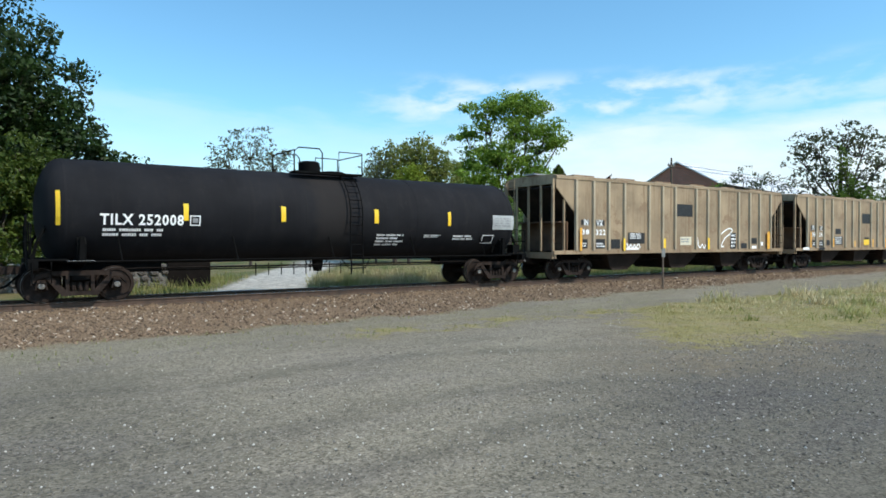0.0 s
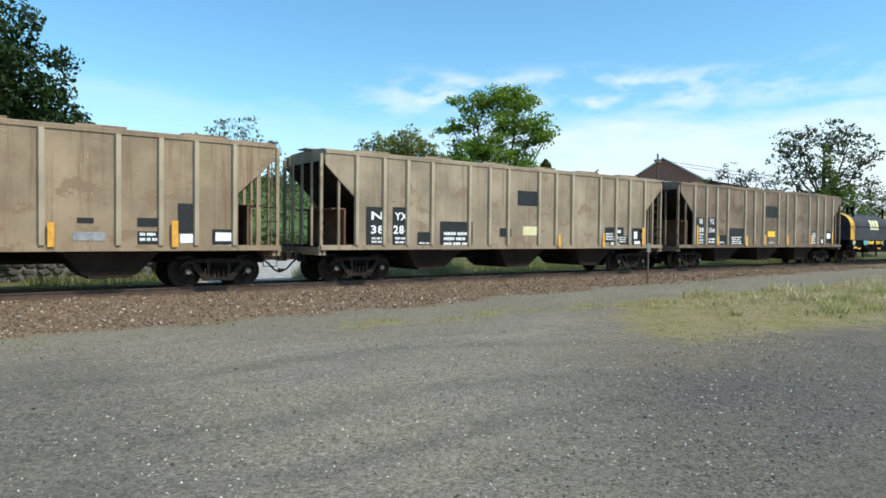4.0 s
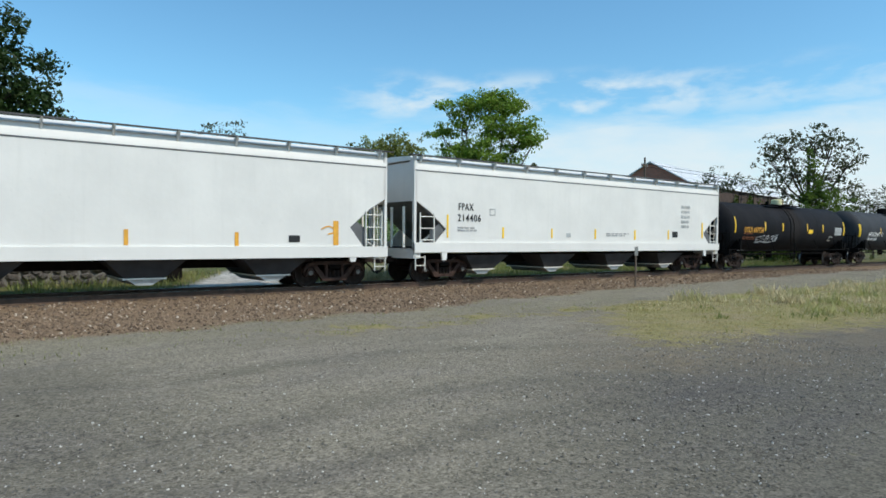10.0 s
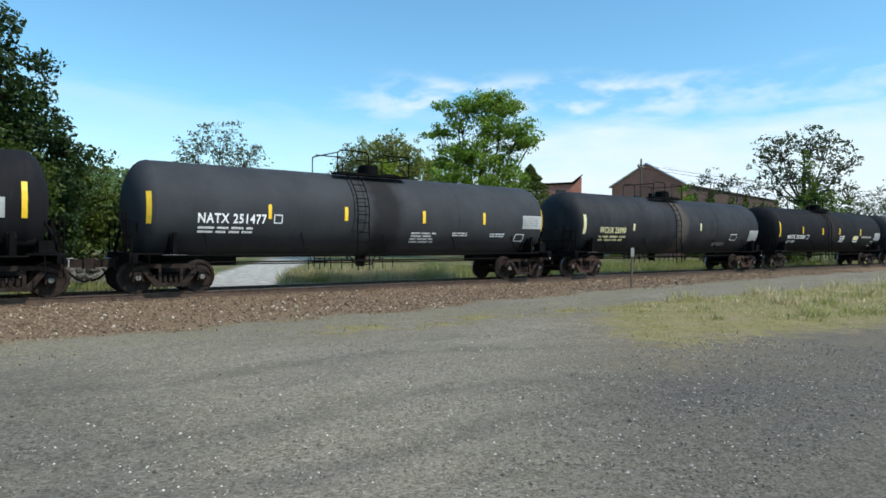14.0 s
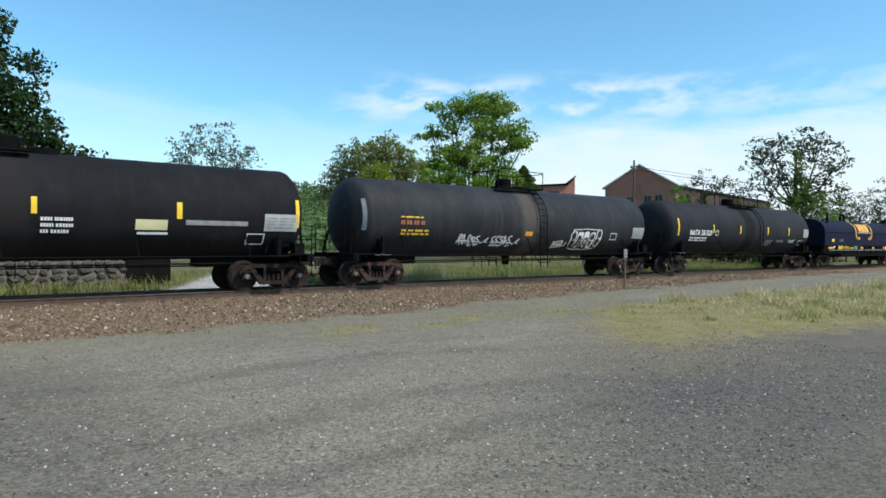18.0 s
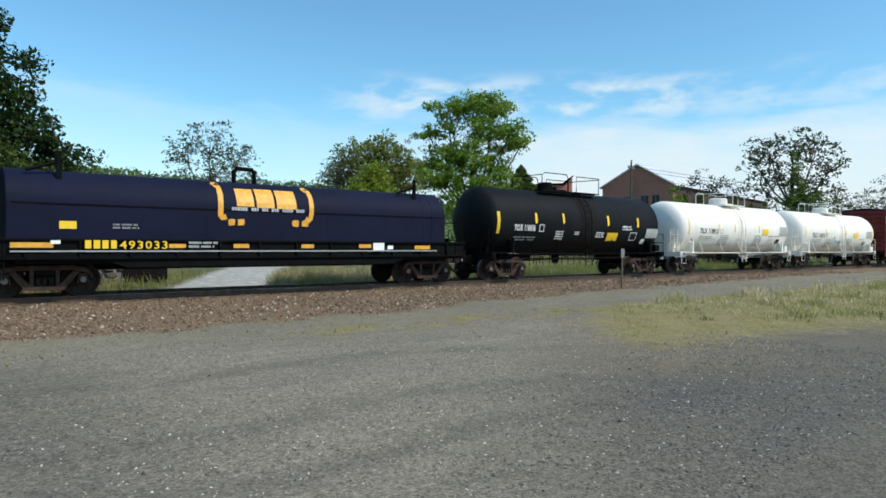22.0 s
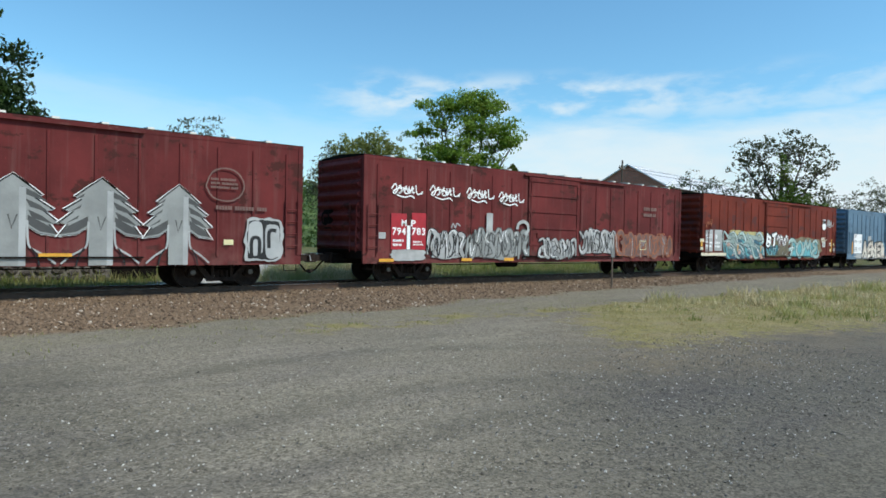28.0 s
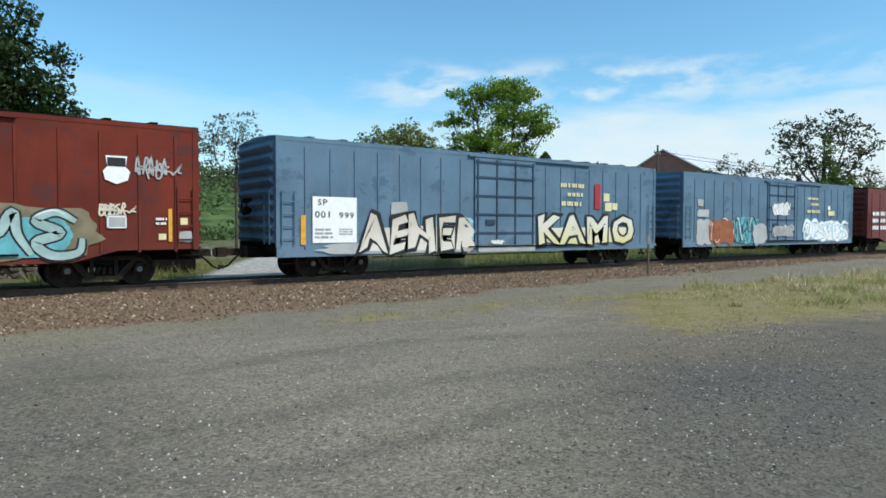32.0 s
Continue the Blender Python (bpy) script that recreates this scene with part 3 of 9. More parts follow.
def blades(name, n, xr, yr, keep, tall, material, label, wide=0.008):
    x = xr[0] + (xr[1] - xr[0]) * rng.random(n)
    y = yr[0] + (yr[1] - yr[0]) * rng.random(n)
    clump = 0.5 + 0.5 * np.clip(wave(x, y, 2.6, 0.9) + 0.6 * wave(x, y, 6.1, 2.9), -1, 1)
    ok = rng.random(n) < keep(x, y) * (0.25 + 0.75 * clump)
    x, y, clump = x[ok], y[ok], clump[ok]
    n = len(x)
    h = (tall[0] + (tall[1] - tall[0]) * rng.random(n) ** 1.6) * (0.5 + 0.7 * clump)
    a = rng.random(n) * math.tau
    w = wide * (0.6 + 0.8 * rng.random(n))
    lean = h * (0.2 + 0.6 * rng.random(n))
    b = rng.random(n) * math.tau
    z = land(x, y)
    V = np.stack([np.stack([x - np.cos(a) * w, y - np.sin(a) * w, z - 0.01], -1), np.stack([x + np.cos(a) * w, y + np.sin(a) * w, z - 0.01], -1),
                  np.stack([x + np.cos(b) * lean, y + np.sin(b) * lean, z + h], -1)], 1).reshape(-1, 3)
    F = np.arange(3 * n).reshape(n, 3)
    return tagged(new(name, soup(name, V.tolist(), F.tolist(), material)), label, "grass", kind="stuff")


def leaf_material(name, a, b, c):
    g = Graph(name)
    r = g.rand(True)
    col = g.mix(r, a, b)
    col = g.mix(g.step(g.noise(0.45, 3), 0.42, 0.66), col, c)
    m = g.done(col, 0.55, 0, None, 0, 0.35)
    tr = g.t.nodes.new("ShaderNodeBsdfTranslucent")
    g.t.links.new(col, tr.inputs[0])
    mx = g.t.nodes.new("ShaderNodeMixShader")
    mx.inputs[0].default_value = 0.36
    out = g.t.nodes["Material Output"]
    g.t.links.new(g.p.outputs[0], mx.inputs[1])
    g.t.links.new(tr.outputs[0], mx.inputs[2])
    g.t.links.new(mx.outputs[0], out.inputs[0])
    return m


DRY_GRASS = leaf_material("dry_grass", (0.30, 0.245, 0.085), (0.56, 0.45, 0.215), (0.31, 0.29, 0.09))
STRAW = leaf_material("straw", (0.40, 0.33, 0.17), (0.80, 0.68, 0.42), (0.38, 0.37, 0.13))
GREEN_GRASS = leaf_material("green_grass", (0.11, 0.16, 0.03), (0.30, 0.32, 0.085), (0.34, 0.30, 0.12))
blades("dry_grass", 130000, (4.5, 40), (2.0, 13.0), lambda x, y: grass_mask(x, y) * soft(x, 4.5, 14) * soft(grass_mask(x, y), 0.15, 0.9), (0.012, 0.05), DRY_GRASS, "short dry yellow grass beside the gravel lot")
blades("tall_dry_grass", 40000, (13, 48), (3.5, 11.8), lambda x, y: grass_mask(x, y) * soft(x + 0.9 * (y - 7), 16, 24), (0.04, 0.16), STRAW, "tall dry straw-coloured grass at the edge of the lot", 0.013)
blades("tall_grass_tufts", 46000, (18, 46), (5.5, 12.3), lambda x, y: grass_mask(x, y) * soft(wave(x, y, 1.15, 2.2) + 0.4 * wave(x, y, 3.3, 0.4), 0.35, 0.8) * soft(x + 0.9 * (y - 7), 17.5, 22), (0.10, 0.40), STRAW, "tall tufts of dry straw-coloured grass", 0.026)
blades("green_tufts", 20000, (12, 30), (4.5, 10.5), lambda x, y: np.maximum(soft(wave(x, y, 1.7, 4.4), 1.15, 1.4), np.exp(-(((x - 17.4) / 0.7) ** 2 + ((y - 7.6) / 0.5) ** 2)) + np.exp(-(((x - 20.2) / 0.9) ** 2 + ((y - 6.6) / 0.6) ** 2))) * grass_mask(x, y), (0.06, 0.26), GREEN_GRASS, "green weed tufts in the dry grass", 0.014)
blades("verge_weeds", 16000, (0.5, 17), (11.0, 15.4), lambda x, y: np.exp(-((stone_mask(x, y) - 0.3) / 0.25) ** 2) * 0.35 + 0.5 * soft(grass_mask(x, y), 0.3, 0.8) * soft(12.8 - y, 0, 0.4), (0.02, 0.075), GREEN_GRASS, "thin yellow-green weeds along the ballast edge", 0.010)
blades("trackside_grass", 42000, (2, 62), (23.4, 34), lambda x, y: back_mask(x, y), (0.12, 0.5), GREEN_GRASS, "green and straw grass behind the railway", 0.018)
blades("straw_grass", 20000, (9.5, 19), (23.0, 27), lambda x, y: back_mask(x, y), (0.25, 0.8), STRAW, "tall straw-coloured grass behind the railway", 0.016)

# ---- track ----
track = tagged(new("railway_track"), "single railway track with rusty rails on old timber ties", "railway track", kind="structure")
rail_profile = [(-0.07, 0), (0.07, 0), (0.07, 0.012), (0.012, 0.03), (0.012, 0.125), (0.036, 0.137), (0.036, 0.168), (-0.036, 0.168), (-0.036, 0.137), (-0.012, 0.125), (-0.012, 0.03), (-0.07, 0.012)]
for side in (-1, 1):
    y = TRACK_Y + side * 0.7525
    bm = prism(B(), [(y + u, RAIL_Z - 0.17 + v) for u, v in rail_profile], "x", -420, 620)
    rail = part("rail", bm, RAIL_RUST, track)
    part("running_surface", box(B(), -420, 620, y - 0.03, y + 0.03, RAIL_Z - 0.003, RAIL_Z), RAIL_TOP, rail, "polished steel railhead")
TIE = plain("weathered_tie_timber", (0.075, 0.058, 0.045), 0.9, 0, 0.4, 4, 0.02)
tie_mesh = meshed("tie", box(B(), -0.115, 0.115, -1.3, 1.3, -0.12, 0.072), TIE, 0.01)
for i in range(130):
    piece("tie", tie_mesh, track, -6 + i * 0.545 + random.uniform(-0.03, 0.03), TRACK_Y + random.uniform(-0.04, 0.04), random.uniform(-0.012, 0.004), rz=random.uniform(-1, 1))
bm = B()
for i in list(range(-400, 0)) + list(range(130, 900)):
    box(bm, -6 + i * 0.545 - 0.115, -6 + i * 0.545 + 0.115, TRACK_Y - 1.3, TRACK_Y + 1.3, -0.05, 0.07)
tagged(part("ties", bm, TIE, track), kind="stuff")
plate = meshed("tie_plate", box(B(), -0.09, 0.09, -0.17, 0.17, 0.066, 0.082), RAIL_RUST)
for i in range(0, 90):
    piece("tie_plate", plate, track, -6 + i * 0.545, TRACK_Y - 0.7525)

# trackside marker post
POST = plain("weathered_post", (0.10, 0.075, 0.055), 0.85, 0, 0.3, 5)
post = tagged(new("marker_post"), "thin rusty steel marker post with small grey plate", "post")
post.matrix_basis = pose(22.42, 16.5, 0.02)
bm = prism(B(), [(-0.035, -0.03), (0.035, -0.03), (0.035, -0.02), (0.008, -0.02), (0.008, 0.03), (-0.008, 0.03), (-0.008, -0.02), (-0.035, -0.02)], "z", -0.05, 1.5)
part("shaft", bm, POST, post)
part("plate", box(B(), -0.11, 0.11, -0.045, -0.03, 1.22, 1.58), plain("grey_plate", (0.20, 0.20, 0.19), 0.6, 0.2), post, "small grey metal plate", 0.004)

# ---- trees ----


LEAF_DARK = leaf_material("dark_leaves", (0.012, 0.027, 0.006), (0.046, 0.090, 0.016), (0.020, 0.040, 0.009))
LEAF_GREEN = leaf_material("green_leaves", (0.060, 0.115, 0.014), (0.20, 0.28, 0.042), (0.12, 0.195, 0.026))
LEAF_MAPLE = leaf_material("maple_leaves", (0.07, 0.145, 0.012), (0.31, 0.44, 0.062), (0.17, 0.275, 0.03))
# a darkened copy of the green leaves, with shade in its colour
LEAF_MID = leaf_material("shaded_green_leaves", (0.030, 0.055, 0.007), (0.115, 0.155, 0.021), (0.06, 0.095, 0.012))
LEAF_BRIGHT = leaf_material("bright_leaves", (0.14, 0.20, 0.016), (0.33, 0.37, 0.045), (0.21, 0.28, 0.025))
LEAF_OLIVE = leaf_material("olive_leaves", (0.10, 0.125, 0.026), (0.28, 0.30, 0.075), (0.18, 0.22, 0.045))
# deeper green with shade painted in, for the bush seen between the cars
LEAF_SHADE = leaf_material("shaded_deep_green_leaves", (0.024, 0.042, 0.007), (0.14, 0.18, 0.022), (0.05, 0.075, 0.011))
LEAF_GREY = leaf_material("grey_green_leaves", (0.05, 0.065, 0.03), (0.13, 0.145, 0.075), (0.08, 0.10, 0.05))
LEAF_HILL = leaf_material("distant_leaves", (0.055, 0.095, 0.024), (0.13, 0.19, 0.055), (0.085, 0.14, 0.04))
BARK = plain("bark", (0.075, 0.058, 0.045), 0.9, 0, 0.4, 6, 0.03)


def leaf_mesh(name, pts, size, material):
    n = len(pts)
    d = rng.normal(0, 1, (n, 3))
    d /= np.linalg.norm(d, axis=1)[:, None]
    u = np.cross(d, rng.normal(0, 1, (n, 3)))
    u /= np.linalg.norm(u, axis=1)[:, None] + 1e-9
    w = np.cross(d, u)
    s = (size * (0.55 + 0.9 * rng.random(n)))[:, None]
    V = np.stack([pts - u * s, pts - w * s * 0.55 + d * s * 0.15, pts + u * s, pts + w * s * 0.55 + d * s * 0.15], 1).reshape(-1, 3)
    return soup(name, V.tolist(), np.arange(4 * n).reshape(n, 4).tolist(), material)


def tree(x, y, label, lobes, leaves, leaf, clump, per, trunk, material, category="tree", name="tree", flat=1.0, z0=0.0):
    """lobes: (dx, dy, z, rx, ry, rz). Leaves stand in clumps that fill the lobes unevenly, twigs run to the clumps."""
    ob = tagged(new(name), label, category)
    ob.matrix_basis = pose(x, y, z0, 0, 0, -math.degrees(math.atan2(x, y)))
    vol = np.array([l[3] * l[4] * l[5] for l in lobes]) ** 0.75
    nclump = max(4, leaves // per)
    pick = rng.choice(len(lobes), nclump, p=vol / vol.sum())
    d = rng.normal(0, 1, (nclump, 3))
    d /= np.linalg.norm(d, axis=1)[:, None]
    rad = rng.random(nclump) ** 0.42
    L = np.array(lobes, float)
    L[:, 5] *= flat
    c = L[pick, :3] + d * rad[:, None] * L[pick, 3:] * (0.92 + 0.34 * rng.random((nclump, 1)))
    ball = rng.normal(0, 1, (nclump, per, 3))
    ball *= (1.45 * rng.random((nclump, per, 1)) ** 0.45) / np.linalg.norm(ball, axis=2)[:, :, None]
    pts = (c[:, None, :] + ball * np.array([clump, clump, clump * 0.62]) * (0.6 + 0.8 * rng.random((nclump, 1, 1)))).reshape(-1, 3)
    pts[:, 2] = np.maximum(pts[:, 2], 0.05)
    piece("crown", leaf_mesh("crown", pts, leaf, material), ob)
    bm = B()
    top = max(l[2] for l in lobes)
    fork = min(l[2] - 0.6 * l[5] for l in lobes)
    fork = max(fork, 0.15 * top)
    tube(bm, [(0, 0, -0.1), (0.05 * trunk, 0.03, fork * 0.5), (-0.1 * trunk, 0, fork), (0.1, 0.1, (fork + top) / 2)], trunk, 8, trunk * 0.5)
    part("trunk", bm, BARK, ob)
    for l in lobes:
        a, b = Vector((0, 0, fork * 0.9)), Vector(l[:3])
        m = (a + b) / 2 + Vector((random.uniform(-0.3, 0.3), random.uniform(-0.3, 0.3), -0.1 * (b - a).length))
        part("limb", tube(B(), [a, m, b], trunk * 0.45, 5, trunk * 0.14), BARK, ob)
    bm = B()
    for i in rng.choice(nclump, min(nclump, 160), replace=False):
        l = lobes[pick[i]]
        b = Vector(c[i])
        a = Vector(l[:3]) * 0.75 + Vector((0, 0, fork)) * 0.25
        m = (a + b) / 2 + Vector((0, 0, -0.08 * (b - a).length))
        tube(bm, [a, m, b], trunk * 0.13, 3, trunk * 0.03)
    tagged(part("twig_work", bm, BARK, ob), kind="stuff")
    return ob


def at(az, dist):
    return dist * math.sin(radians(az)), dist * math.cos(radians(az))


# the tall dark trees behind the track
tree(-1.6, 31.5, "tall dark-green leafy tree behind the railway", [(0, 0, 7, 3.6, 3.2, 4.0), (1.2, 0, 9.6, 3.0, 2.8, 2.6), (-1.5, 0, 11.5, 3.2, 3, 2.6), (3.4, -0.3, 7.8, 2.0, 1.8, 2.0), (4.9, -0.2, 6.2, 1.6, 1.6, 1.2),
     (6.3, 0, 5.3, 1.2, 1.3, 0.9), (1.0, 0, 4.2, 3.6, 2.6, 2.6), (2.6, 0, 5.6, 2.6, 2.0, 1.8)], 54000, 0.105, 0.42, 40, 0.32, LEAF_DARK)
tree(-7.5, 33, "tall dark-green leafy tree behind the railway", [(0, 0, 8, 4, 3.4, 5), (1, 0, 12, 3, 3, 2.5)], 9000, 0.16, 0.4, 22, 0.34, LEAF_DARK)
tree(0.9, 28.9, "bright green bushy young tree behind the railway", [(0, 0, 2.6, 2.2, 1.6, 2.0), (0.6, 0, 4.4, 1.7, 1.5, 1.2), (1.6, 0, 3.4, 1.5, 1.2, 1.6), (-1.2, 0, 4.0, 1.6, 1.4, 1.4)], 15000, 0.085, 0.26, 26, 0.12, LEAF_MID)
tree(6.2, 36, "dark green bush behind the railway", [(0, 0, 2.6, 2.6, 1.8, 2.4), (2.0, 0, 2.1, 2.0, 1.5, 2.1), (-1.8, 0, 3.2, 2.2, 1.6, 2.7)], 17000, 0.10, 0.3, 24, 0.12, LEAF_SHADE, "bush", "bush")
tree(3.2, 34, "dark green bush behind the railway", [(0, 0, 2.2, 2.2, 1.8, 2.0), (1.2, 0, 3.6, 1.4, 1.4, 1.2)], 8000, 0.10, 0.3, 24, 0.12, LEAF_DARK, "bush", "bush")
# sparse young tree
x, y = at(19.2, 52)
tree(x, y, "slender tree with sparse young leaves", [(0, 0, 9.0, 1.7, 1.5, 1.6), (-1.9, 0, 8.0, 1.3, 1.2, 1.8), (2.2, 0, 7.9, 1.4, 1.2, 1.3), (0.4, 0, 6.8, 2.3, 1.5, 1.8), (2.9, 0, 5.9, 1.1, 1, 1.2), (-2.0, 0, 5.8, 1.2, 1, 1.3)], 3200, 0.10, 0.30, 9, 0.12, LEAF_GREY)
# the round olive trees
x, y = at(31.2, 60)
tree(x, y, "olive-brown tree coming into leaf", [(0, 0, 8.3, 2.5, 2.2, 2.3), (2.3, 0, 9.1, 2.3, 2, 1.9), (4.2, 0, 8.2, 1.5, 1.6, 2.3), (2, 0, 6.4, 3.4, 2, 2.0)], 13000, 0.13, 0.36, 18, 0.22, LEAF_OLIVE)
x, y = at(29.6, 58)
tree(x, y, "slender tree with sparse young leaves", [(0, 0, 7.4, 1.7, 1.4, 2.2), (-1.0, 0, 5.6, 1.2, 1.0, 1.6)], 2000, 0.10, 0.32, 9, 0.12, LEAF_GREY)
x, y = at(32.4, 56)
tree(x, y, "bright green bushy young tree", [(0, 0, 5.6, 1.9, 1.6, 1.8), (0.3, 0, 7.3, 1.1, 1.0, 1.0), (-1.2, 0, 5.0, 1.4, 1.3, 1.6)], 8000, 0.11, 0.3, 20, 0.15, LEAF_BRIGHT)
# the tall maple
x, y = at(41.0, 68)
tree(x, y, "tall spreading leafy green tree", [(-2.5, 0, 15.3, 2.2, 2.0, 1.1), (0.4, 0, 15.9, 1.9, 1.9, 1.0), (2.3, 0, 15.6, 1.7, 1.7, 1.3), (0.6, 0, 13.5, 2.3, 2.0, 1.6), (3.7, 0, 12.6, 1.9, 1.8, 1.6), (5.1, 0, 11.9, 0.9, 1.0, 0.9),
     (-2.4, 0, 13.2, 1.1, 1.2, 0.9), (-4.4, 0, 12.7, 1.6, 1.5, 0.9), (-2.8, 0, 10.6, 2.0, 1.9, 1.5), (-0.2, -1, 10.4, 2.0, 1.9, 1.6), (2.2, 0, 10.0, 1.8, 1.8, 1.5), (-4.9, 0, 9.4, 1.3, 1.4, 1.2), (3.4, 0, 7.9, 1.5, 1.6, 1.5),
     (-3.4, -1, 8.0, 2.2, 2.0, 1.5), (0.4, -1, 7.9, 2.6, 2.2, 1.6), (-0.5, 0, 5.4, 5.0, 2.6, 1.4)], 30000, 0.14, 0.60, 64, 0.34, LEAF_MAPLE, flat=0.9)
# small dark conifer
x, y = at(45.2, 74)
con = tagged(new("conifer"), "small dark green conifer behind the railway", "tree")
con.matrix_basis = pose(x, y, 0)
pts = []
for i in range(9000):
    h = rng.random() ** 0.8
    a = rng.random() * math.tau
    r = (1 - h) ** 0.85 * 7.6 * (0.55 + 0.45 * abs(math.sin(h * 34))) * rng.random() ** 0.4
    pts.append((r * math.cos(a), r * math.sin(a), 1.2 + h * 9.0 - 0.25 * r))
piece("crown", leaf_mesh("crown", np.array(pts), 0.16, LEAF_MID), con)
part("trunk", tube(B(), [(0, 0, -0.1), (0, 0, 5), (0, 0, 10)], 0.2, 8, 0.02), BARK, con)
# sparse tree and companions by the brick building
x, y = at(66.2, 72)
K = 1.18
tree(x, y, "open-crowned tree with sparse leaves and visible branches", [(l[0] * 0.78, l[1], *(v * K for v in l[2:])) for l in [(0.3, 0, 10.0, 2.0, 1.9, 1.0), (-2.6, 0, 9.3, 1.7, 1.7, 1.1), (-4.0, 0, 8.0, 1.2, 1.3, 1.0), (2.6, 0, 9.2, 1.9, 1.8, 0.9), (4.6, 0, 8.0, 1.4, 1.3, 0.8), (-1.6, 0, 7.4, 2.0, 1.8, 1.1), (2.2, 0, 7.0, 2.0, 1.8, 1.0), (-3.4, 0, 6.2, 1.3, 1.3, 1.0), (3.6, 0, 5.6, 1.5, 1.4, 1.0)]],
     2700, 0.16, 0.42, 11, 0.29, LEAF_GREY)
tree(x - 0.9, y - 1.0, "ivy-green bushy young tree", [(0, 0, 7.9, 1.0, 1.0, 3.0), (0.2, 0, 5.0, 2.5, 1.9, 2.0)], 4200, 0.11, 0.3, 18, 0.14, LEAF_GREEN)
for az, dist, h, n, m, lab in ((70.4, 88, 8.8, 2200, LEAF_GREY, "slender tree with sparse young leaves"), (72.8, 98, 11.0, 3000, LEAF_GREY, "slender tree with sparse young leaves"),
                               (68.8, 80, 4.9, 3600, LEAF_GREEN, "green bushy young tree")):
    x, y = at(az, dist)
    tree(x, y, lab, [(0, 0, h * 0.72, h * 0.27, h * 0.25, h * 0.26), (h * 0.22, 0, h * 0.55, h * 0.2, h * 0.2, h * 0.2), (-h * 0.24, 0, h * 0.58, h * 0.2, h * 0.2, h * 0.2)], n, 0.11, 0.32, 12, 0.12, m)
for az, dist, h, n in ((59.6, 68, 9.2, 380), (61.6, 67.5, 8.6, 340)):
    x, y = at(az, dist)
    tree(x, y, "slender brownish tree before the mill roof", [(0, 0, h * 0.86, 1.3, 1.0, 0.9), (1.1, 0, h * 0.78, 0.9, 0.8, 0.7), (-1.0, 0, h * 0.8, 0.9, 0.8, 0.7)], n, 0.12, 0.30, 9, 0.07, LEAF_GREY)
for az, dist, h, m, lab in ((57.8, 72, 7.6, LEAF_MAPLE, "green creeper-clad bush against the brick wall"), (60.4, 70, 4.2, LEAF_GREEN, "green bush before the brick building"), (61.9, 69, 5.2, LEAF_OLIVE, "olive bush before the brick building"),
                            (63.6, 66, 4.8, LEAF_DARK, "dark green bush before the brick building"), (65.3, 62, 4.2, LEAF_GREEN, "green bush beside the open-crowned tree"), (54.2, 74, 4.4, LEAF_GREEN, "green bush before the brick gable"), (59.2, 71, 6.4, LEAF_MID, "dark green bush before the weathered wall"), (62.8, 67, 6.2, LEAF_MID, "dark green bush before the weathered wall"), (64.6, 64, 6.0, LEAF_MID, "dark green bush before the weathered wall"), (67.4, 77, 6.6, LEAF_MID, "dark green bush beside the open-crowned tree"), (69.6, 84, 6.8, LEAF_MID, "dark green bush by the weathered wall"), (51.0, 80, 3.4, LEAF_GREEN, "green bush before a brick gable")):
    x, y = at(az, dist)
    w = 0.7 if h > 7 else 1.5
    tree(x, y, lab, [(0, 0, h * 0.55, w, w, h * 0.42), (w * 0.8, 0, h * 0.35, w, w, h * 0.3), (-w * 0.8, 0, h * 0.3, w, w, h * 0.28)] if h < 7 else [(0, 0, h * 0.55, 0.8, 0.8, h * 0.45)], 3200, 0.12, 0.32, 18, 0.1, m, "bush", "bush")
# wooded hillside
n = 22000
wx, wy = rng.random(n) * 900 - 420, 170 + rng.random(n) * 140
pts = np.stack([wx, wy, land(wx, wy) + rng.random(n) * 3.0], -1)
pts = (pts[:, None] + rng.normal(0, 0.8, (n, 3, 3))).reshape(-1, 3)
tagged(new("hillside_woods", leaf_mesh("hillside_woods", pts, 0.7, LEAF_HILL)), "distant wooded green hillside", "woods", kind="stuff")
n = 2600
wx = np.linspace(-60, 190, n) + rng.normal(0, 1, n)
wy = 104 + rng.normal(0, 3, n)
ht = 2.6 + 1.2 * np.sin(wx * 0.13) + 1.2 * np.sin(wx * 0.37)
pts = np.stack([wx, wy, ht * rng.random(n)], -1)
pts = (pts[:, None] + rng.normal(0, 0.7, (n, 5, 3))).reshape(-1, 3)
tagged(new("far_thicket", leaf_mesh("far_thicket", pts, 0.42, LEAF_HILL)), "distant green thicket along the field", "thicket", kind="stuff")

# ---- brick building ----
g = Graph("old_red_brick")
bt = g.t.nodes.new("ShaderNodeTexBrick")
bt.inputs["Scale"].default_value = 1.0
bt.inputs["Brick Width"].default_value, bt.inputs["Row Height"].default_value, bt.inputs["Mortar Size"].default_value = 0.21, 0.072, 0.010
bt.inputs["Color1"].default_value, bt.inputs["Color2"].default_value = (0.50, 0.165, 0.105, 1), (0.60, 0.24, 0.165, 1)
bt.inputs["Mortar"].default_value = (0.26, 0.20, 0.16, 1)
bx, by, bz = g.xyz()
wallmap = g.t.nodes.new("ShaderNodeCombineXYZ")
g.put(g.math("ADD", bx, by), wallmap.inputs[0])
g.put(bz, wallmap.inputs[1])
g.t.links.new(wallmap.outputs[0], bt.inputs["Vector"])
stain = g.noise(0.35, 5, 0.6)
BRICK = g.done(g.mix(g.math("MULTIPLY", g.step(stain, 0.45, 0.7), 0.5), bt.outputs[0], (0.22, 0.11, 0.08)), 0.85, 0, bt.outputs[1], -0.01)
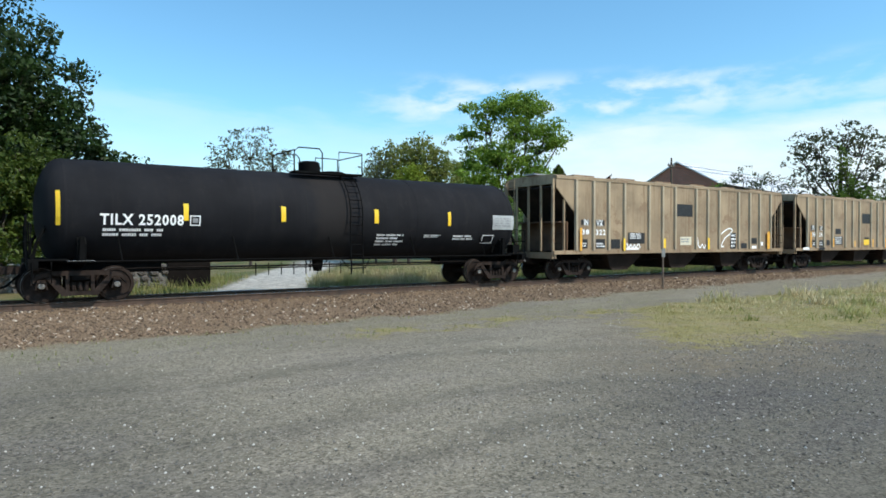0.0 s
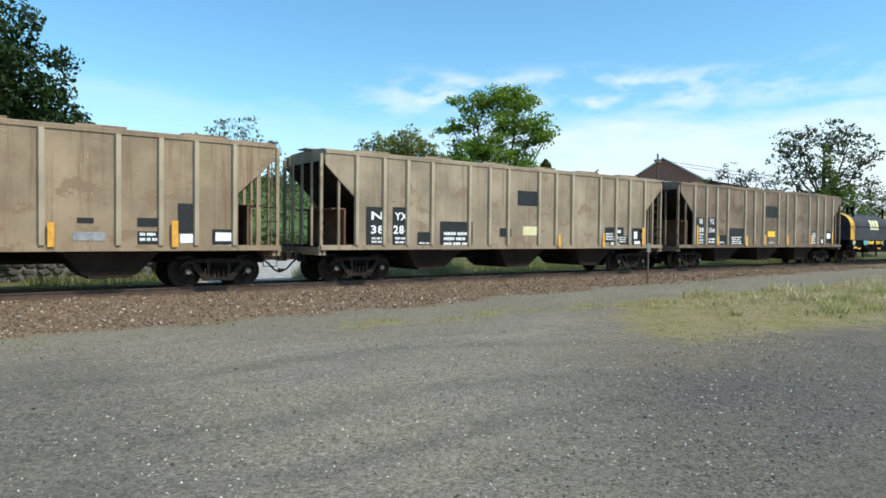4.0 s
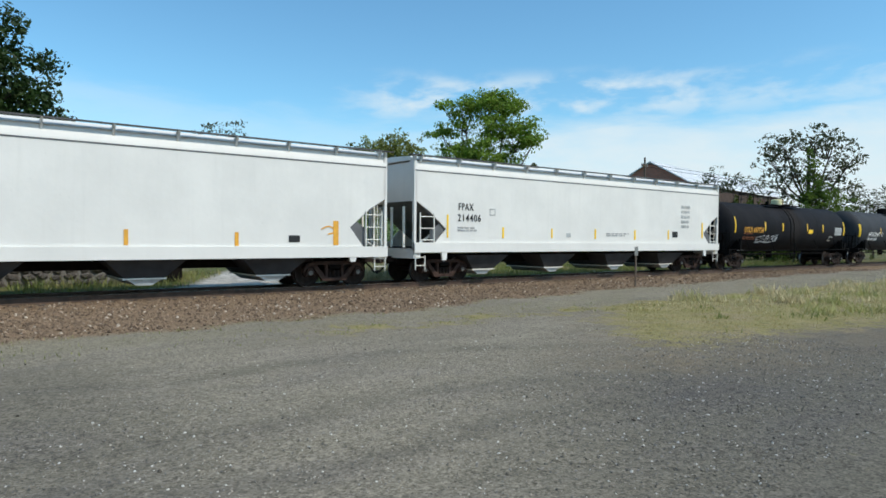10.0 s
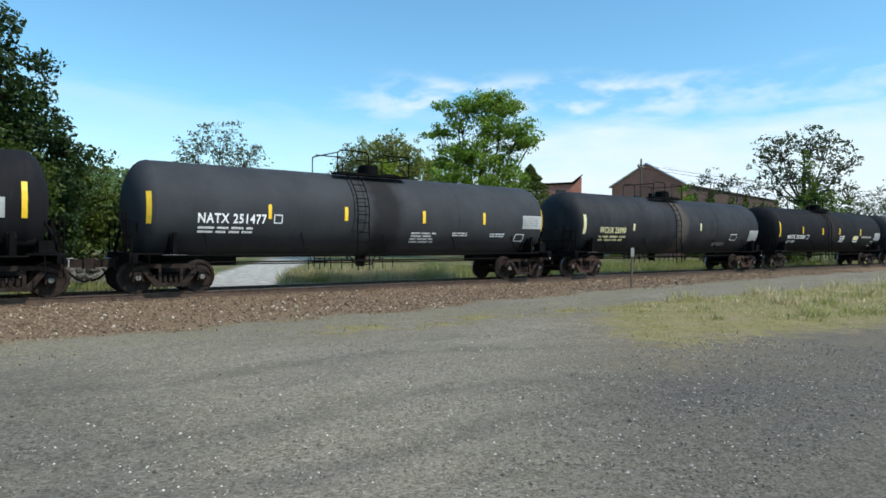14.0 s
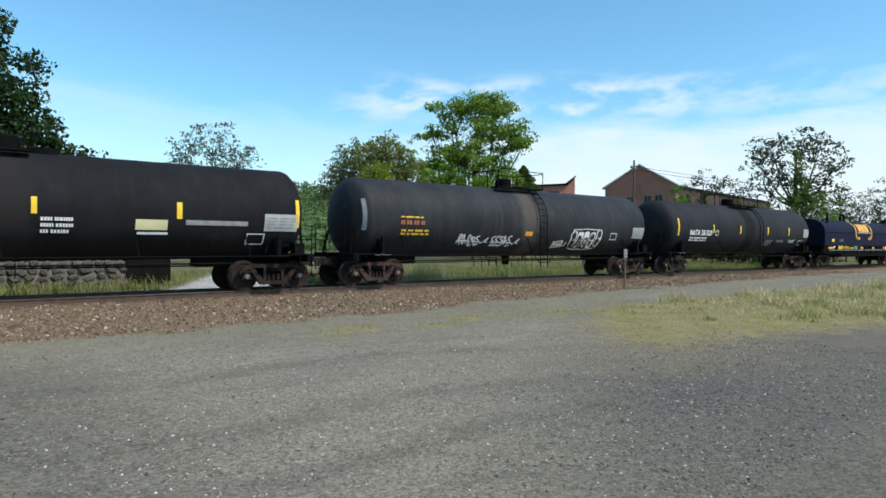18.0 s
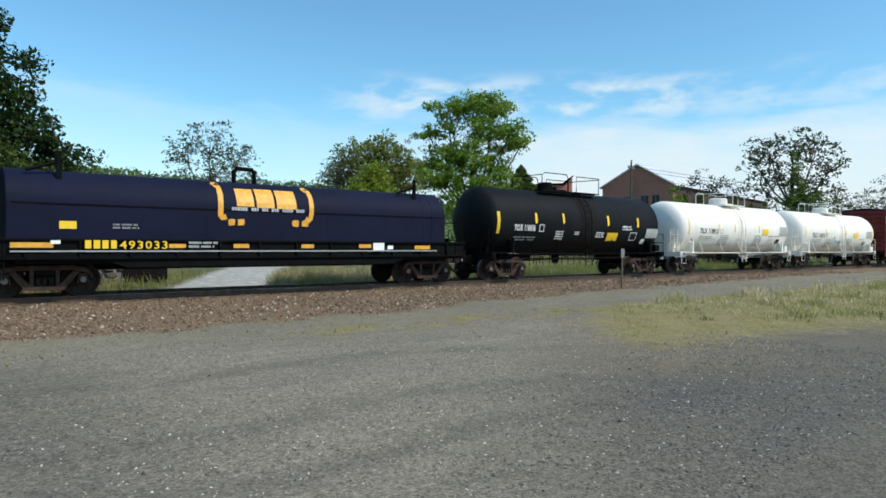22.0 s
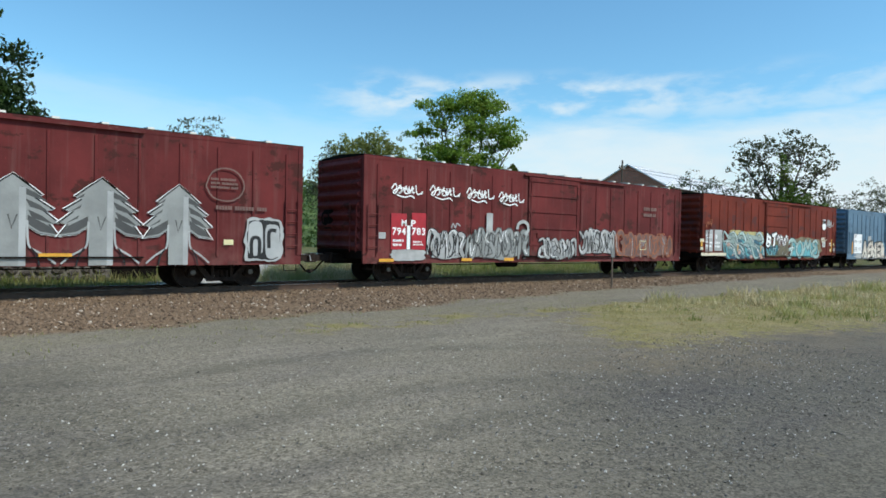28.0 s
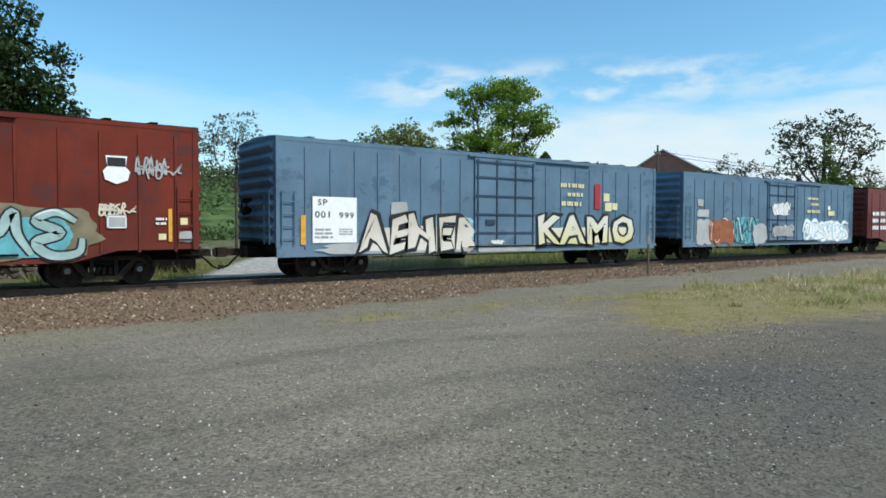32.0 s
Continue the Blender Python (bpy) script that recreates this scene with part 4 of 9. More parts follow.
# brown brick made much darker: the eave's shadow is painted into it
BRICK_SHADED = plain("shaded_weathered_brick", (0.060, 0.036, 0.026), 0.9, 0, 0.5, 1.6, 0.01)
METAL_ROOF = plain("pale_metal_roof", (0.80, 0.80, 0.79), 0.5, 0.0, 0.08, 0.8)
DARK_GLASS = plain("dark_window_glass", (0.035, 0.032, 0.03), 0.3, 0, 0.2)
WINDOW_WOOD = plain("weathered_window_frame", (0.26, 0.22, 0.18), 0.7)
bld = tagged(new("brick_building"), "long red-brick mill building with a pale metal gable roof", "building")
bld.matrix_basis = pose(71.8, 45.5, 0, 0, 0, math.degrees(math.atan2(6.7, 35.8)))
W, LEN, EAVE, PEAK = 9.4, 40.0, 8.95, 11.55
bm = prism(B(), [(0, -0.2), (W, -0.2), (W, EAVE), (W / 2, PEAK), (0, EAVE)], "x", 0, 0.4)
wall = part("gable_wall", bm, BRICK, bld)
part("gable_wall", prism(B(), [(0, -0.2), (W, -0.2), (W, EAVE), (W / 2, PEAK), (0, EAVE)], "x", LEN - 0.4, LEN), BRICK, bld)
long_wall = part("long_wall", box(B(), 0.4, LEN - 0.4, 0, 0.4, -0.2, EAVE), BRICK_SHADED, bld, "weathered side wall with eave shade painted into its colour")
part("long_wall", box(B(), 0.4, LEN - 0.4, W - 0.4, W, -0.2, EAVE), BRICK, bld)
slope = (PEAK - EAVE) / (W / 2)
for s in (0, 1):
    bm = B()
    pts = [(-0.35, EAVE - 0.35 * slope + 0.03), (W / 2, PEAK + 0.03), (W / 2, PEAK + 0.18), (-0.35, EAVE - 0.35 * slope + 0.18)]
    if s:
        pts = [(W - u, v) for u, v in pts]
    roof = part("roof_slope", prism(bm, pts, "x", -0.25, LEN + 0.25), METAL_ROOF, bld)
    if s == 0:
        for i in range(40):
            xx = i * 1.02
            m = Matrix.Translation((xx, -0.35, EAVE - 0.35 * slope + 0.18)) @ Matrix.Rotation(math.atan(slope), 4, "X")
            part("seam", box(B(), 0, 0.05, 0, (W / 2 + 0.35) / math.cos(math.atan(slope)), 0, 0.04, m), METAL_ROOF, roof)
for yy, zz, w, h in ((2.2, 6.6, 0.9, 1.1), (3.6, 6.6, 0.9, 1.1), (5.9, 6.4, 0.9, 1.2), (6.8, 4.2, 1.1, 2.0)):
    win = part("window", box(B(), -0.02, 0.1, yy - w / 2, yy + w / 2, zz, zz + h), DARK_GLASS, bld, "dark dusty mill window")
    part("lintel", box(B(), -0.05, 0.06, yy - w / 2 - 0.08, yy + w / 2 + 0.08, zz + h, zz + h + 0.12), WINDOW_WOOD, win)
    part("sill", box(B(), -0.05, 0.06, yy - w / 2 - 0.08, yy + w / 2 + 0.08, zz - 0.1, zz), WINDOW_WOOD, win)
    part("mullion", box(B(), -0.035, -0.02, yy - 0.03, yy + 0.03, zz, zz + h), WINDOW_WOOD, win)
# creeper over the long wall
n = 20000
u = 0.6 + 30 * rng.random(n)
top = 6.2 + 1.6 * np.sin(u * 0.9) + 1.0 * np.sin(u * 2.3 + 1)
pts = np.stack([u, -0.12 - 0.35 * rng.random(n), np.clip(top, 2, 8.6) * rng.random(n) ** 0.8], -1)
hold = (np.sin(pts[:, 0] * 1.7) + np.cos(pts[:, 2] * 1.3 + pts[:, 0]) + rng.normal(0, 0.6, n)) > 0.1
creeper = tagged(new("wall_creeper", leaf_mesh("wall_creeper", pts[hold], 0.2, LEAF_MID)), "brown-green creeper covering the long brick wall", "creeper", kind="stuff")
creeper.matrix_basis = bld.matrix_basis
# small brick wing seen beyond the conifer
x, y = at(47.9, 92)
wing = tagged(new("brick_shed"), "small red-brick building with a lean-to roof", "building")
wing.matrix_basis = pose(x, y, 0, 0, 0, -42)
part("wall", prism(B(), [(-2.4, -0.2), (2.6, -0.2), (2.6, 10.6), (1.6, 9.6), (-2.4, 9.4)], "y", 0, 5), BRICK, wing)
part("roof", prism(B(), [(-2.7, 9.45), (1.5, 9.65), (2.7, 10.75), (2.7, 10.95), (1.4, 9.85), (-2.7, 9.65)], "y", -0.3, 5.3), GRIMY, wing)
part("window", box(B(), -0.9, 0.5, -0.05, 0.1, 7.6, 8.8), DARK_GLASS, wing)
# utility pole and wires
x, y = at(54.3, 70)
pole = tagged(new("utility_pole"), "weathered timber utility pole with a crossarm", "pole")
pole.matrix_basis = pose(x, y, 0, 0, 0, 20)
part("shaft", tube(B(), [(0, 0, -0.3), (0, 0, 10.2)], 0.14, 8, 0.09), POST, pole)
part("crossarm", box(B(), -1.1, 1.1, -0.06, 0.06, 9.3, 9.45), POST, pole)
for dx in (-1.0, -0.5, 0.5, 1.0):
    part("insulator", revolve(B(), [(9.45, 0.0), (9.45, 0.05), (9.6, 0.04), (9.62, 0.0)], "z", (dx, 0, 0), 8), PIPE, pole)
x2, y2 = at(77, 128)
pole2 = tagged(new("utility_pole"), "weathered timber utility pole with a crossarm", "pole")
pole2.matrix_basis = pose(x2, y2, 0, 0, 0, 60)
part("shaft", tube(B(), [(0, 0, -0.3), (0, 0, 9.0)], 0.14, 8, 0.09), POST, pole2)
part("crossarm", box(B(), -1.1, 1.1, -0.06, 0.06, 8.2, 8.35), POST, pole2)
for dz in (0.0, 0.8):
    bm = B()
    pts = []
    for i in range(21):
        u = i / 20
        pts.append((x + (x2 - x) * u, y + (y2 - y) * u, 9.6 - 0.4 * dz - u * 1.2 - 3.0 * u * (1 - u)))
    tagged(new("overhead_wire", meshed("overhead_wire", tube(bm, pts, 0.018, 4), BLACK)), "thin black overhead wire", "wire")

# ---- stone wall behind the track ----
WALLSTONE = plain("fieldstone", (0.105, 0.092, 0.080), 0.9, 0, 0.35, 6, 0.02)
swall = tagged(new("stone_wall"), "low dry-stone wall of grey fieldstones behind the railway", "wall", kind="structure")
MORTAR = plain("pale_wall_mortar", (0.20, 0.19, 0.172), 0.95, 0, 0.35, 3, 0.02, 0.2)
part("wall_core", box(B(), -5.0, 6.5, 28.58, 28.95, -0.2, 0.94), MORTAR, swall, "pale mortar between the stones")
shapes = []
for i in range(9):
    bm = B()
    bmesh.ops.create_icosphere(bm, subdivisions=1, radius=0.5)
    for v in bm.verts:
        v.co = Vector((v.co.x, v.co.y, v.co.z)) * random.uniform(0.82, 1.12)
    shapes.append(meshed("stone", bm, WALLSTONE, angle=25))
for row in range(4):
    xx = -5.0 + random.uniform(0, 0.2)
    while xx < 6.3:
        w = random.uniform(0.26, 0.58)
        o = piece("stone", random.choice(shapes), swall, xx + w / 2, 28.60 + random.uniform(-0.04, 0.04), 0.08 + row * 0.25 + random.uniform(-0.05, 0.05), rz=random.uniform(-9, 9))
        o.rotation_euler.y = random.uniform(-0.35, 0.35)
        o.scale = (w * 1.12, 0.34, random.uniform(0.29, 0.40))
        xx += w
# added black block that stands in for a shaded place beyond the wall
part("dark_end_block", box(B(), 6.5, 8.2, 28.5, 29.0, -0.2, 1.05), GRIMY, swall, "dark block added for the shaded gap past the wall", 0.03)

# ---- train: running gear ----
WHEEL_R = 0.457
WHEELS = []
CARS = []


def rod(pts, r, n=5):
    return tube(B(), pts, r, n)


bm = B()
for s in (-1, 1):
    revolve(bm, [(s * 0.680, 0.0), (s * 0.680, 0.50), (s * 0.705, 0.485), (s * 0.712, WHEEL_R), (s * 0.815, WHEEL_R - 0.005), (s * 0.815, 0.39), (s * 0.785, 0.375), (s * 0.765, 0.17), (s * 0.83, 0.15), (s * 0.83, 0.0)], "y", (0, 0, 0), 28)
    revolve(bm, [(s * 0.83, 0.0), (s * 0.83, 0.085), (s * 1.08, 0.085), (s * 1.10, 0.07), (s * 1.10, 0.0)], "y", (0, 0, 0), 12)
    for a in range(3):
        c, d = 0.045 * math.cos(a * math.tau / 3), 0.045 * math.sin(a * math.tau / 3)
        box(bm, c - 0.013, c + 0.013, s * 1.11 - 0.012, s * 1.11 + 0.012, d - 0.013, d + 0.013)
revolve(bm, [(-0.7, 0.08), (0.7, 0.08)], "y", (0, 0, 0), 10)
WHEELSET = meshed("wheelset", bm, RUST, angle=30)
WHEELSET.materials.append(plain("dusty_bearing_cap", (0.20, 0.185, 0.165), 0.6, 0.2, 0.35, 9))
WHEELSET.materials.append(TREAD)
for p in WHEELSET.polygons:
    reach = math.hypot(p.center.x, p.center.z)
    if abs(p.center.y) > 1.085:
        p.material_index = 1
    elif reach > 0.445 and abs(p.center.y) > 0.74:
        p.material_index = 2
bm = B()
for pts in ([(-1.12, 0.60), (-1.12, 0.47), (-0.98, 0.64), (-0.62, 0.72), (0.62, 0.72), (0.98, 0.64), (1.12, 0.47), (1.12, 0.60), (0.98, 0.76), (0.62, 0.84), (-0.62, 0.84), (-0.98, 0.76)],
            [(-0.80, 0.66), (-0.66, 0.70), (-0.30, 0.30), (-0.30, 0.17), (-0.44, 0.20)], [(0.80, 0.66), (0.66, 0.70), (0.30, 0.30), (0.30, 0.17), (0.44, 0.20)],
            [(-0.44, 0.19), (0.44, 0.19), (0.44, 0.30), (-0.44, 0.30)], [(-0.34, 0.28), (-0.25, 0.28), (-0.25, 0.74), (-0.34, 0.74)], [(0.34, 0.28), (0.25, 0.28), (0.25, 0.74), (0.34, 0.74)]):
    prism(bm, pts, "y", -0.075, 0.075)
for s in (-1, 1):
    prism(bm, [(s * 0.74, 0.36), (s * 0.80, 0.62), (s * 0.98, 0.62), (s * 1.04, 0.36), (s * 1.0, 0.36), (s * 0.97, 0.53), (s * 0.81, 0.53), (s * 0.78, 0.36)], "y", -0.09, 0.09)
SIDE_FRAME = meshed("side_frame", bm, RUST, 0.012)
SIDE_FRAME_PALE = SIDE_FRAME.copy()
SIDE_FRAME_PALE.materials[0] = RUST_PALE
SPRING = meshed("spring", tube(B(), [(0.055 * math.cos(a * 1.05), 0.055 * math.sin(a * 1.05), 0.30 + a * 0.0052) for a in range(0, 46)], 0.017, 4), RUST)
bm = prism(B(), [(-1.12, 0.60), (-1.12, 0.72), (-0.3, 0.76), (0.3, 0.76), (1.12, 0.72), (1.12, 0.60), (0.3, 0.50), (-0.3, 0.50)], "x", -0.22, 0.22)
revolve(bm, [(0.74, 0.0), (0.74, 0.2), (0.84, 0.2), (0.84, 0.0)], "z", (0, 0, 0), 14)
BOGIE = meshed("bogie", bm, GRIMY, 0.012)
bm = box(B(), -0.05, 0.05, -0.72, 0.72, 0.34, 0.44)
BRAKE_BEAM = meshed("brake_beam", bm, GRIMY)
bm = box(B(), -0.08, 0.62, -0.09, 0.09, 0.74, 0.96)
prism(bm, [(0.55, -0.16), (0.74, -0.16), (0.80, -0.02), (0.72, 0.03), (0.70, 0.16), (0.55, 0.14)], "z", 0.70, 1.0)
box(bm, -0.1, 0.02, -0.22, 0.22, 0.66, 1.04)
COUPLER = meshed("coupler", bm, RUST, 0.012)
HOSE = meshed("air_hose", tube(B(), [(0.1, -0.32, 0.78), (0.3, -0.34, 0.62), (0.5, -0.30, 0.42), (0.72, -0.22, 0.34), (0.86, -0.12, 0.40)], 0.031, 6), BLACK)
bm = revolve(B(), [(0.0, -0.05), (0.06, -0.05), (0.07, 0.03), (0.0, 0.05)], "y", (0.86, -0.12, 0.40), 10)
GLAD_HAND = meshed("glad_hand", box(bm, 0.74, 0.88, -0.18, -0.08, 0.37, 0.43), RUST)
bm = tube(B(), [(-0.5, -0.40, 0.80), (-0.05, -0.40, 0.80), (0.06, -0.32, 0.80), (0.12, -0.32, 0.74)], 0.034, 7)
ANGLE_COCK = meshed("angle_cock", box(bm, -0.02, 0.02, -0.42, -0.38, 0.80, 0.94), RUST)
LEVER = meshed("uncoupling_lever", tube(B(), [(0.05, -1.35, 0.80), (0.08, -1.2, 0.98), (0.1, -0.3, 0.98), (0.35, -0.12, 1.0)], 0.016, 5), PIPE)


def running_gear(car, half, trucks, pale=False):
    """half: centre to coupling; trucks: bogie offsets."""
    for x in trucks:
        b = piece("bogie", BOGIE, car, x)
        for s in (-1, 1):
            piece("side_frame", SIDE_FRAME_PALE if pale else SIDE_FRAME, b, 0, s * 0.99)
            for i in (-0.155, 0, 0.155):
                piece("spring", SPRING, b, i, s * 0.99)
        piece("brake_beam", BRAKE_BEAM, b, -0.57)
        piece("brake_beam", BRAKE_BEAM, b, 0.57)
        for s in (-0.889, 0.889):
            w = piece("wheelset", WHEELSET, b, s, 0, WHEEL_R)
            WHEELS.append((car, w, s))
    for s in (0, 1):
        e = half * (2 * s - 1)
        rz = 0 if s else 180
        piece("coupler", COUPLER, car, e - (0.7 if s else -0.7), 0, 0, rz=rz)
        hose = piece("air_hose", HOSE, car, e - (0.85 if s else -0.85), 0, 0, "black rubber air hose", rz=rz)
        piece("glad_hand", GLAD_HAND, hose, 0, 0, 0)
        piece("angle_cock", ANGLE_COCK, car, e - (0.85 if s else -0.85), 0, 0, rz=rz)
        piece("uncoupling_lever", LEVER, car, e - (0.75 if s else -0.75), 0, 0, rz=rz)


def start_car(a0, a1, name, label, category, group):
    car = tagged(new(name), label, category, group)
    mid, half = (a0 + a1) / 2, (a1 - a0) / 2
    car.matrix_basis = pose(mid, TRACK_Y, RAIL_Z)
    CARS.append((car, mid))
    return car, mid, half


def ladder(x, y, z0, z1, w, step=0.36, r=0.016, along="x"):
    bm = B()
    d = (w / 2, 0) if along == "x" else (0, w / 2)
    for s in (-1, 1):
        tube(bm, [(x + s * d[0], y + s * d[1], z0), (x + s * d[0], y + s * d[1], z1)], r * 1.3, 5)
    z = z0 + step / 2
    while z < z1:
        tube(bm, [(x - d[0], y - d[1], z), (x + d[0], y + d[1], z)], r, 4)
        z += step
    return bm


# ---- painted marks ----
TEXTS = {}


def text_points(body, bold=0.0):
    key = (body, bold)
    if key not in TEXTS:
        cu = bpy.data.curves.new("lettering", "FONT")
        cu.body, cu.size, cu.resolution_u, cu.offset = body, 1.0, 2, bold
        cu.space_character = 1.14
        ob = bpy.data.objects.new("lettering", cu)
        me = bpy.data.meshes.new_from_object(ob)
        vs = [(v.co.x, v.co.y) for v in me.vertices]
        fs = [tuple(p.vertices) for p in me.polygons]
        bpy.data.objects.remove(ob)
        bpy.data.curves.remove(cu)
        bpy.data.meshes.remove(me)
        TEXTS[key] = (vs, fs)
    return TEXTS[key]


class Side:
    """The camera-facing side of a car: turns (x, z) into a place on its skin."""

    def __init__(self, car, mid, skin):
        self.car, self.mid, self.skin = car, mid, skin
        self.round = abs(skin(0, 2.0) - skin(0, 3.0)) > 0.01

    def place(self, x, z, lift=0.0):
        return (x, self.skin(x, z) - 0.012 - lift, z)

    def mark(self, name, verts, faces, material, label="", lift=0.0):
        me = soup(name, [self.place(x - self.mid, z, lift) for x, z in verts], faces, material)
        return piece(name, me, self.car, 0, 0, 0, label)

    def rect(self, x0, x1, z0, z1, material, label="", name="panel", lift=0.0, n=4):
        c = max(1, int((x1 - x0) / 0.16)) if self.round else 1
        vs = [(x0 + (x1 - x0) * k / c, z0 + (z1 - z0) * i / n) for i in range(n + 1) for k in range(c + 1)]
        fs = [((c + 1) * i + k, (c + 1) * i + k + 1, (c + 1) * (i + 1) + k + 1, (c + 1) * (i + 1) + k) for i in range(n) for k in range(c)]
        return self.mark(name, vs, fs, material, label, lift)

    def letters(self, body, x0, x1, z0, z1, material, label="", bold=0.02, lift=0.0, slant=0.0, name="lettering", warp=0.0):
        vs, fs = text_points(body, bold)
        lo, hi = min(v[0] for v in vs), max(v[0] for v in vs)
        bot, top = min(v[1] for v in vs), max(v[1] for v in vs)
        vs = [(x0 + (x1 - x0) * (u - lo) / (hi - lo), z0 + (z1 - z0) * (v - bot) / (top - bot) + slant * (u - lo) / (hi - lo)) for u, v in vs]
        if warp:
            vs = [(x + warp * math.sin(4.1 * z + 2.3 * x), z + warp * (0.8 * math.sin(3.7 * x + 1) + 0.5 * math.sin(9.1 * x))) for x, z in vs]
        return self.mark(name, vs, fs, material, label, lift)

    def bars(self, x0, x1, z0, z1, rows, material, gaps=4, label="rows of small stencilled data", lift=0.0, name="data_lettering"):
        vs, fs = [], []
        rnd = random.Random(int(x0 * 100) + rows)
        pitch = (z1 - z0) / rows
        for r in range(rows):
            zt = z1 - r * pitch
            x = x0
            end = x1 - rnd.random() * 0.25 * (x1 - x0)
            while x < end:
                stop = min(x + (0.4 + rnd.random()) * (x1 - x0) / gaps, end)
                while x < stop:
                    w = max(pitch * 0.34, 0.028) * rnd.uniform(0.7, 1.2)
                    k = len(vs)
                    vs += [(x, zt - pitch * 0.56), (x + w, zt - pitch * 0.56), (x + w, zt), (x, zt)]
                    fs.append((k, k + 1, k + 2, k + 3))
                    x += w * 1.28
                x += 0.04 * (x1 - x0) + 0.012
        return tagged(self.mark(name, vs, fs, material, label, lift), kind="stuff")

    def frame_mark(self, x0, x1, z0, z1, material, w=0.03, lift=0.0):
        e = w / 2
        rim = [[(x0, z0 + e), (x1, z0 + e)], [(x1 - e, z0), (x1 - e, z1)], [(x1, z1 - e), (x0, z1 - e)], [(x0 + e, z1), (x0 + e, z0)]]
        return self.stroke(rim, w, material, "", lift, "placard")

    def finer(self, line, step=0.07):
        out = []
        for a, b in zip(line, line[1:]):
            n = max(1, int(math.hypot(b[0] - a[0], b[1] - a[1]) / step))
            out += [(a[0] + (b[0] - a[0]) * i / n, a[1] + (b[1] - a[1]) * i / n) for i in range(n)]
        return out + [line[-1]]

    def stroke(self, lines, w, material, label="", lift=0.0, name="spray_lettering", taper=0.0):
        """lines: polylines of (x, z)."""
        vs, fs = [], []
        if self.round:
            lines = [self.finer(line) for line in lines]
        for line in lines:
            k = len(vs)
            for i, (x, z) in enumerate(line):
                a, b = line[max(i - 1, 0)], line[min(i + 1, len(line) - 1)]
                dx, dz = b[0] - a[0], b[1] - a[1]
                l = math.hypot(dx, dz) or 1
                e = w / 2 * (1 - taper * abs(2 * i / max(len(line) - 1, 1) - 1) ** 2.2)
                vs += [(x - dz / l * e, z + dx / l * e), (x + dz / l * e, z - dx / l * e)]
            fs += [(k + 2 * i, k + 2 * i + 1, k + 2 * i + 3, k + 2 * i + 2) for i in range(len(line) - 1)]
        return self.mark(name, vs, fs, material, label, lift)

    def blob(self, x0, x1, z0, z1, material, seed, label="", lift=0.0, ragged=0.25, n=48, name="spray_patch", square=0.7):
        rnd = random.Random(seed)
        vs = []
        cx, cz = (x0 + x1) / 2, (z0 + z1) / 2
        raw = [rnd.random() for _ in range(n)]
        for i in range(n):
            a = math.tau * i / n
            k = 1 - ragged * (0.5 * raw[i] + 0.25 * raw[i - 1] + 0.25 * raw[(i + 1) % n])
            c, s = math.cos(a), math.sin(a)
            q = max(abs(c), abs(s)) ** square
            vs.append((cx + (x1 - x0) / 2 * c / q * k, cz + (z1 - z0) / 2 * s / q * k))
        vs.append((cx, cz))
        return self.mark(name, vs, [(i, (i + 1) % n, n) for i in range(n)], material, label, lift)


# loops and hooks of a hand-drawn tag, not letters
TAG_LINES = [[(0.00, 0.62), (0.10, 0.98), (0.16, 0.70), (0.05, 0.40), (0.12, 0.34), (0.20, 0.66)], [(0.20, 0.66), (0.27, 0.90), (0.30, 0.46), (0.22, 0.36), (0.36, 0.58)],
             [(0.36, 0.58), (0.46, 0.90), (0.40, 0.42), (0.52, 0.40), (0.47, 0.74)], [(0.54, 0.86), (0.56, 0.40), (0.61, 0.60), (0.65, 0.90), (0.66, 0.44), (0.72, 0.50)],
             [(0.76, 0.98), (0.79, 0.42), (0.90, 0.40), (0.98, 0.58), (0.94, 0.36)], [(0.05, 0.50), (0.30, 0.74), (0.58, 0.60), (0.70, 0.78)], [(0.16, 0.24), (0.40, 0.10), (0.62, 0.22), (0.72, 0.06)]]


def smooth_line(pts, n=4):
    out = []
    for i in range(len(pts) - 1):
        p0, p1, p2, p3 = pts[max(i - 1, 0)], pts[i], pts[i + 1], pts[min(i + 2, len(pts) - 1)]
        for j in range(n):
            t = j / n
            out.append(tuple(0.5 * (2 * p1[k] + (p2[k] - p0[k]) * t + (2 * p0[k] - 5 * p1[k] + 4 * p2[k] - p3[k]) * t * t + (3 * p1[k] - p0[k] - 3 * p2[k] + p3[k]) * t ** 3) for k in (0, 1)))
    return out + [pts[-1]]


FLOURISH = [[(-0.5, -0.4), (-0.3, 0.45), (0.25, 0.35), (-0.05, -0.1), (0.35, -0.42), (0.55, -0.05)], [(-0.45, 0.4), (0.1, 0.5), (0.35, 0.15), (-0.2, -0.05), (-0.35, -0.4), (0.4, -0.45)],
            [(-0.55, -0.1), (-0.1, 0.5), (0.4, 0.3), (0.3, -0.3), (-0.2, -0.45), (-0.25, 0.0)], [(-0.3, -0.5), (-0.35, 0.2), (-0.05, 0.5), (0.2, 0.0), (0.45, 0.5)],
            [(-0.5, 0.25), (-0.1, -0.45), (0.15, 0.3), (0.5, -0.4)], [(0.5, 0.45), (0.0, 0.2), (-0.4, 0.4), (-0.35, -0.3), (0.2, -0.5), (0.5, -0.15)]]


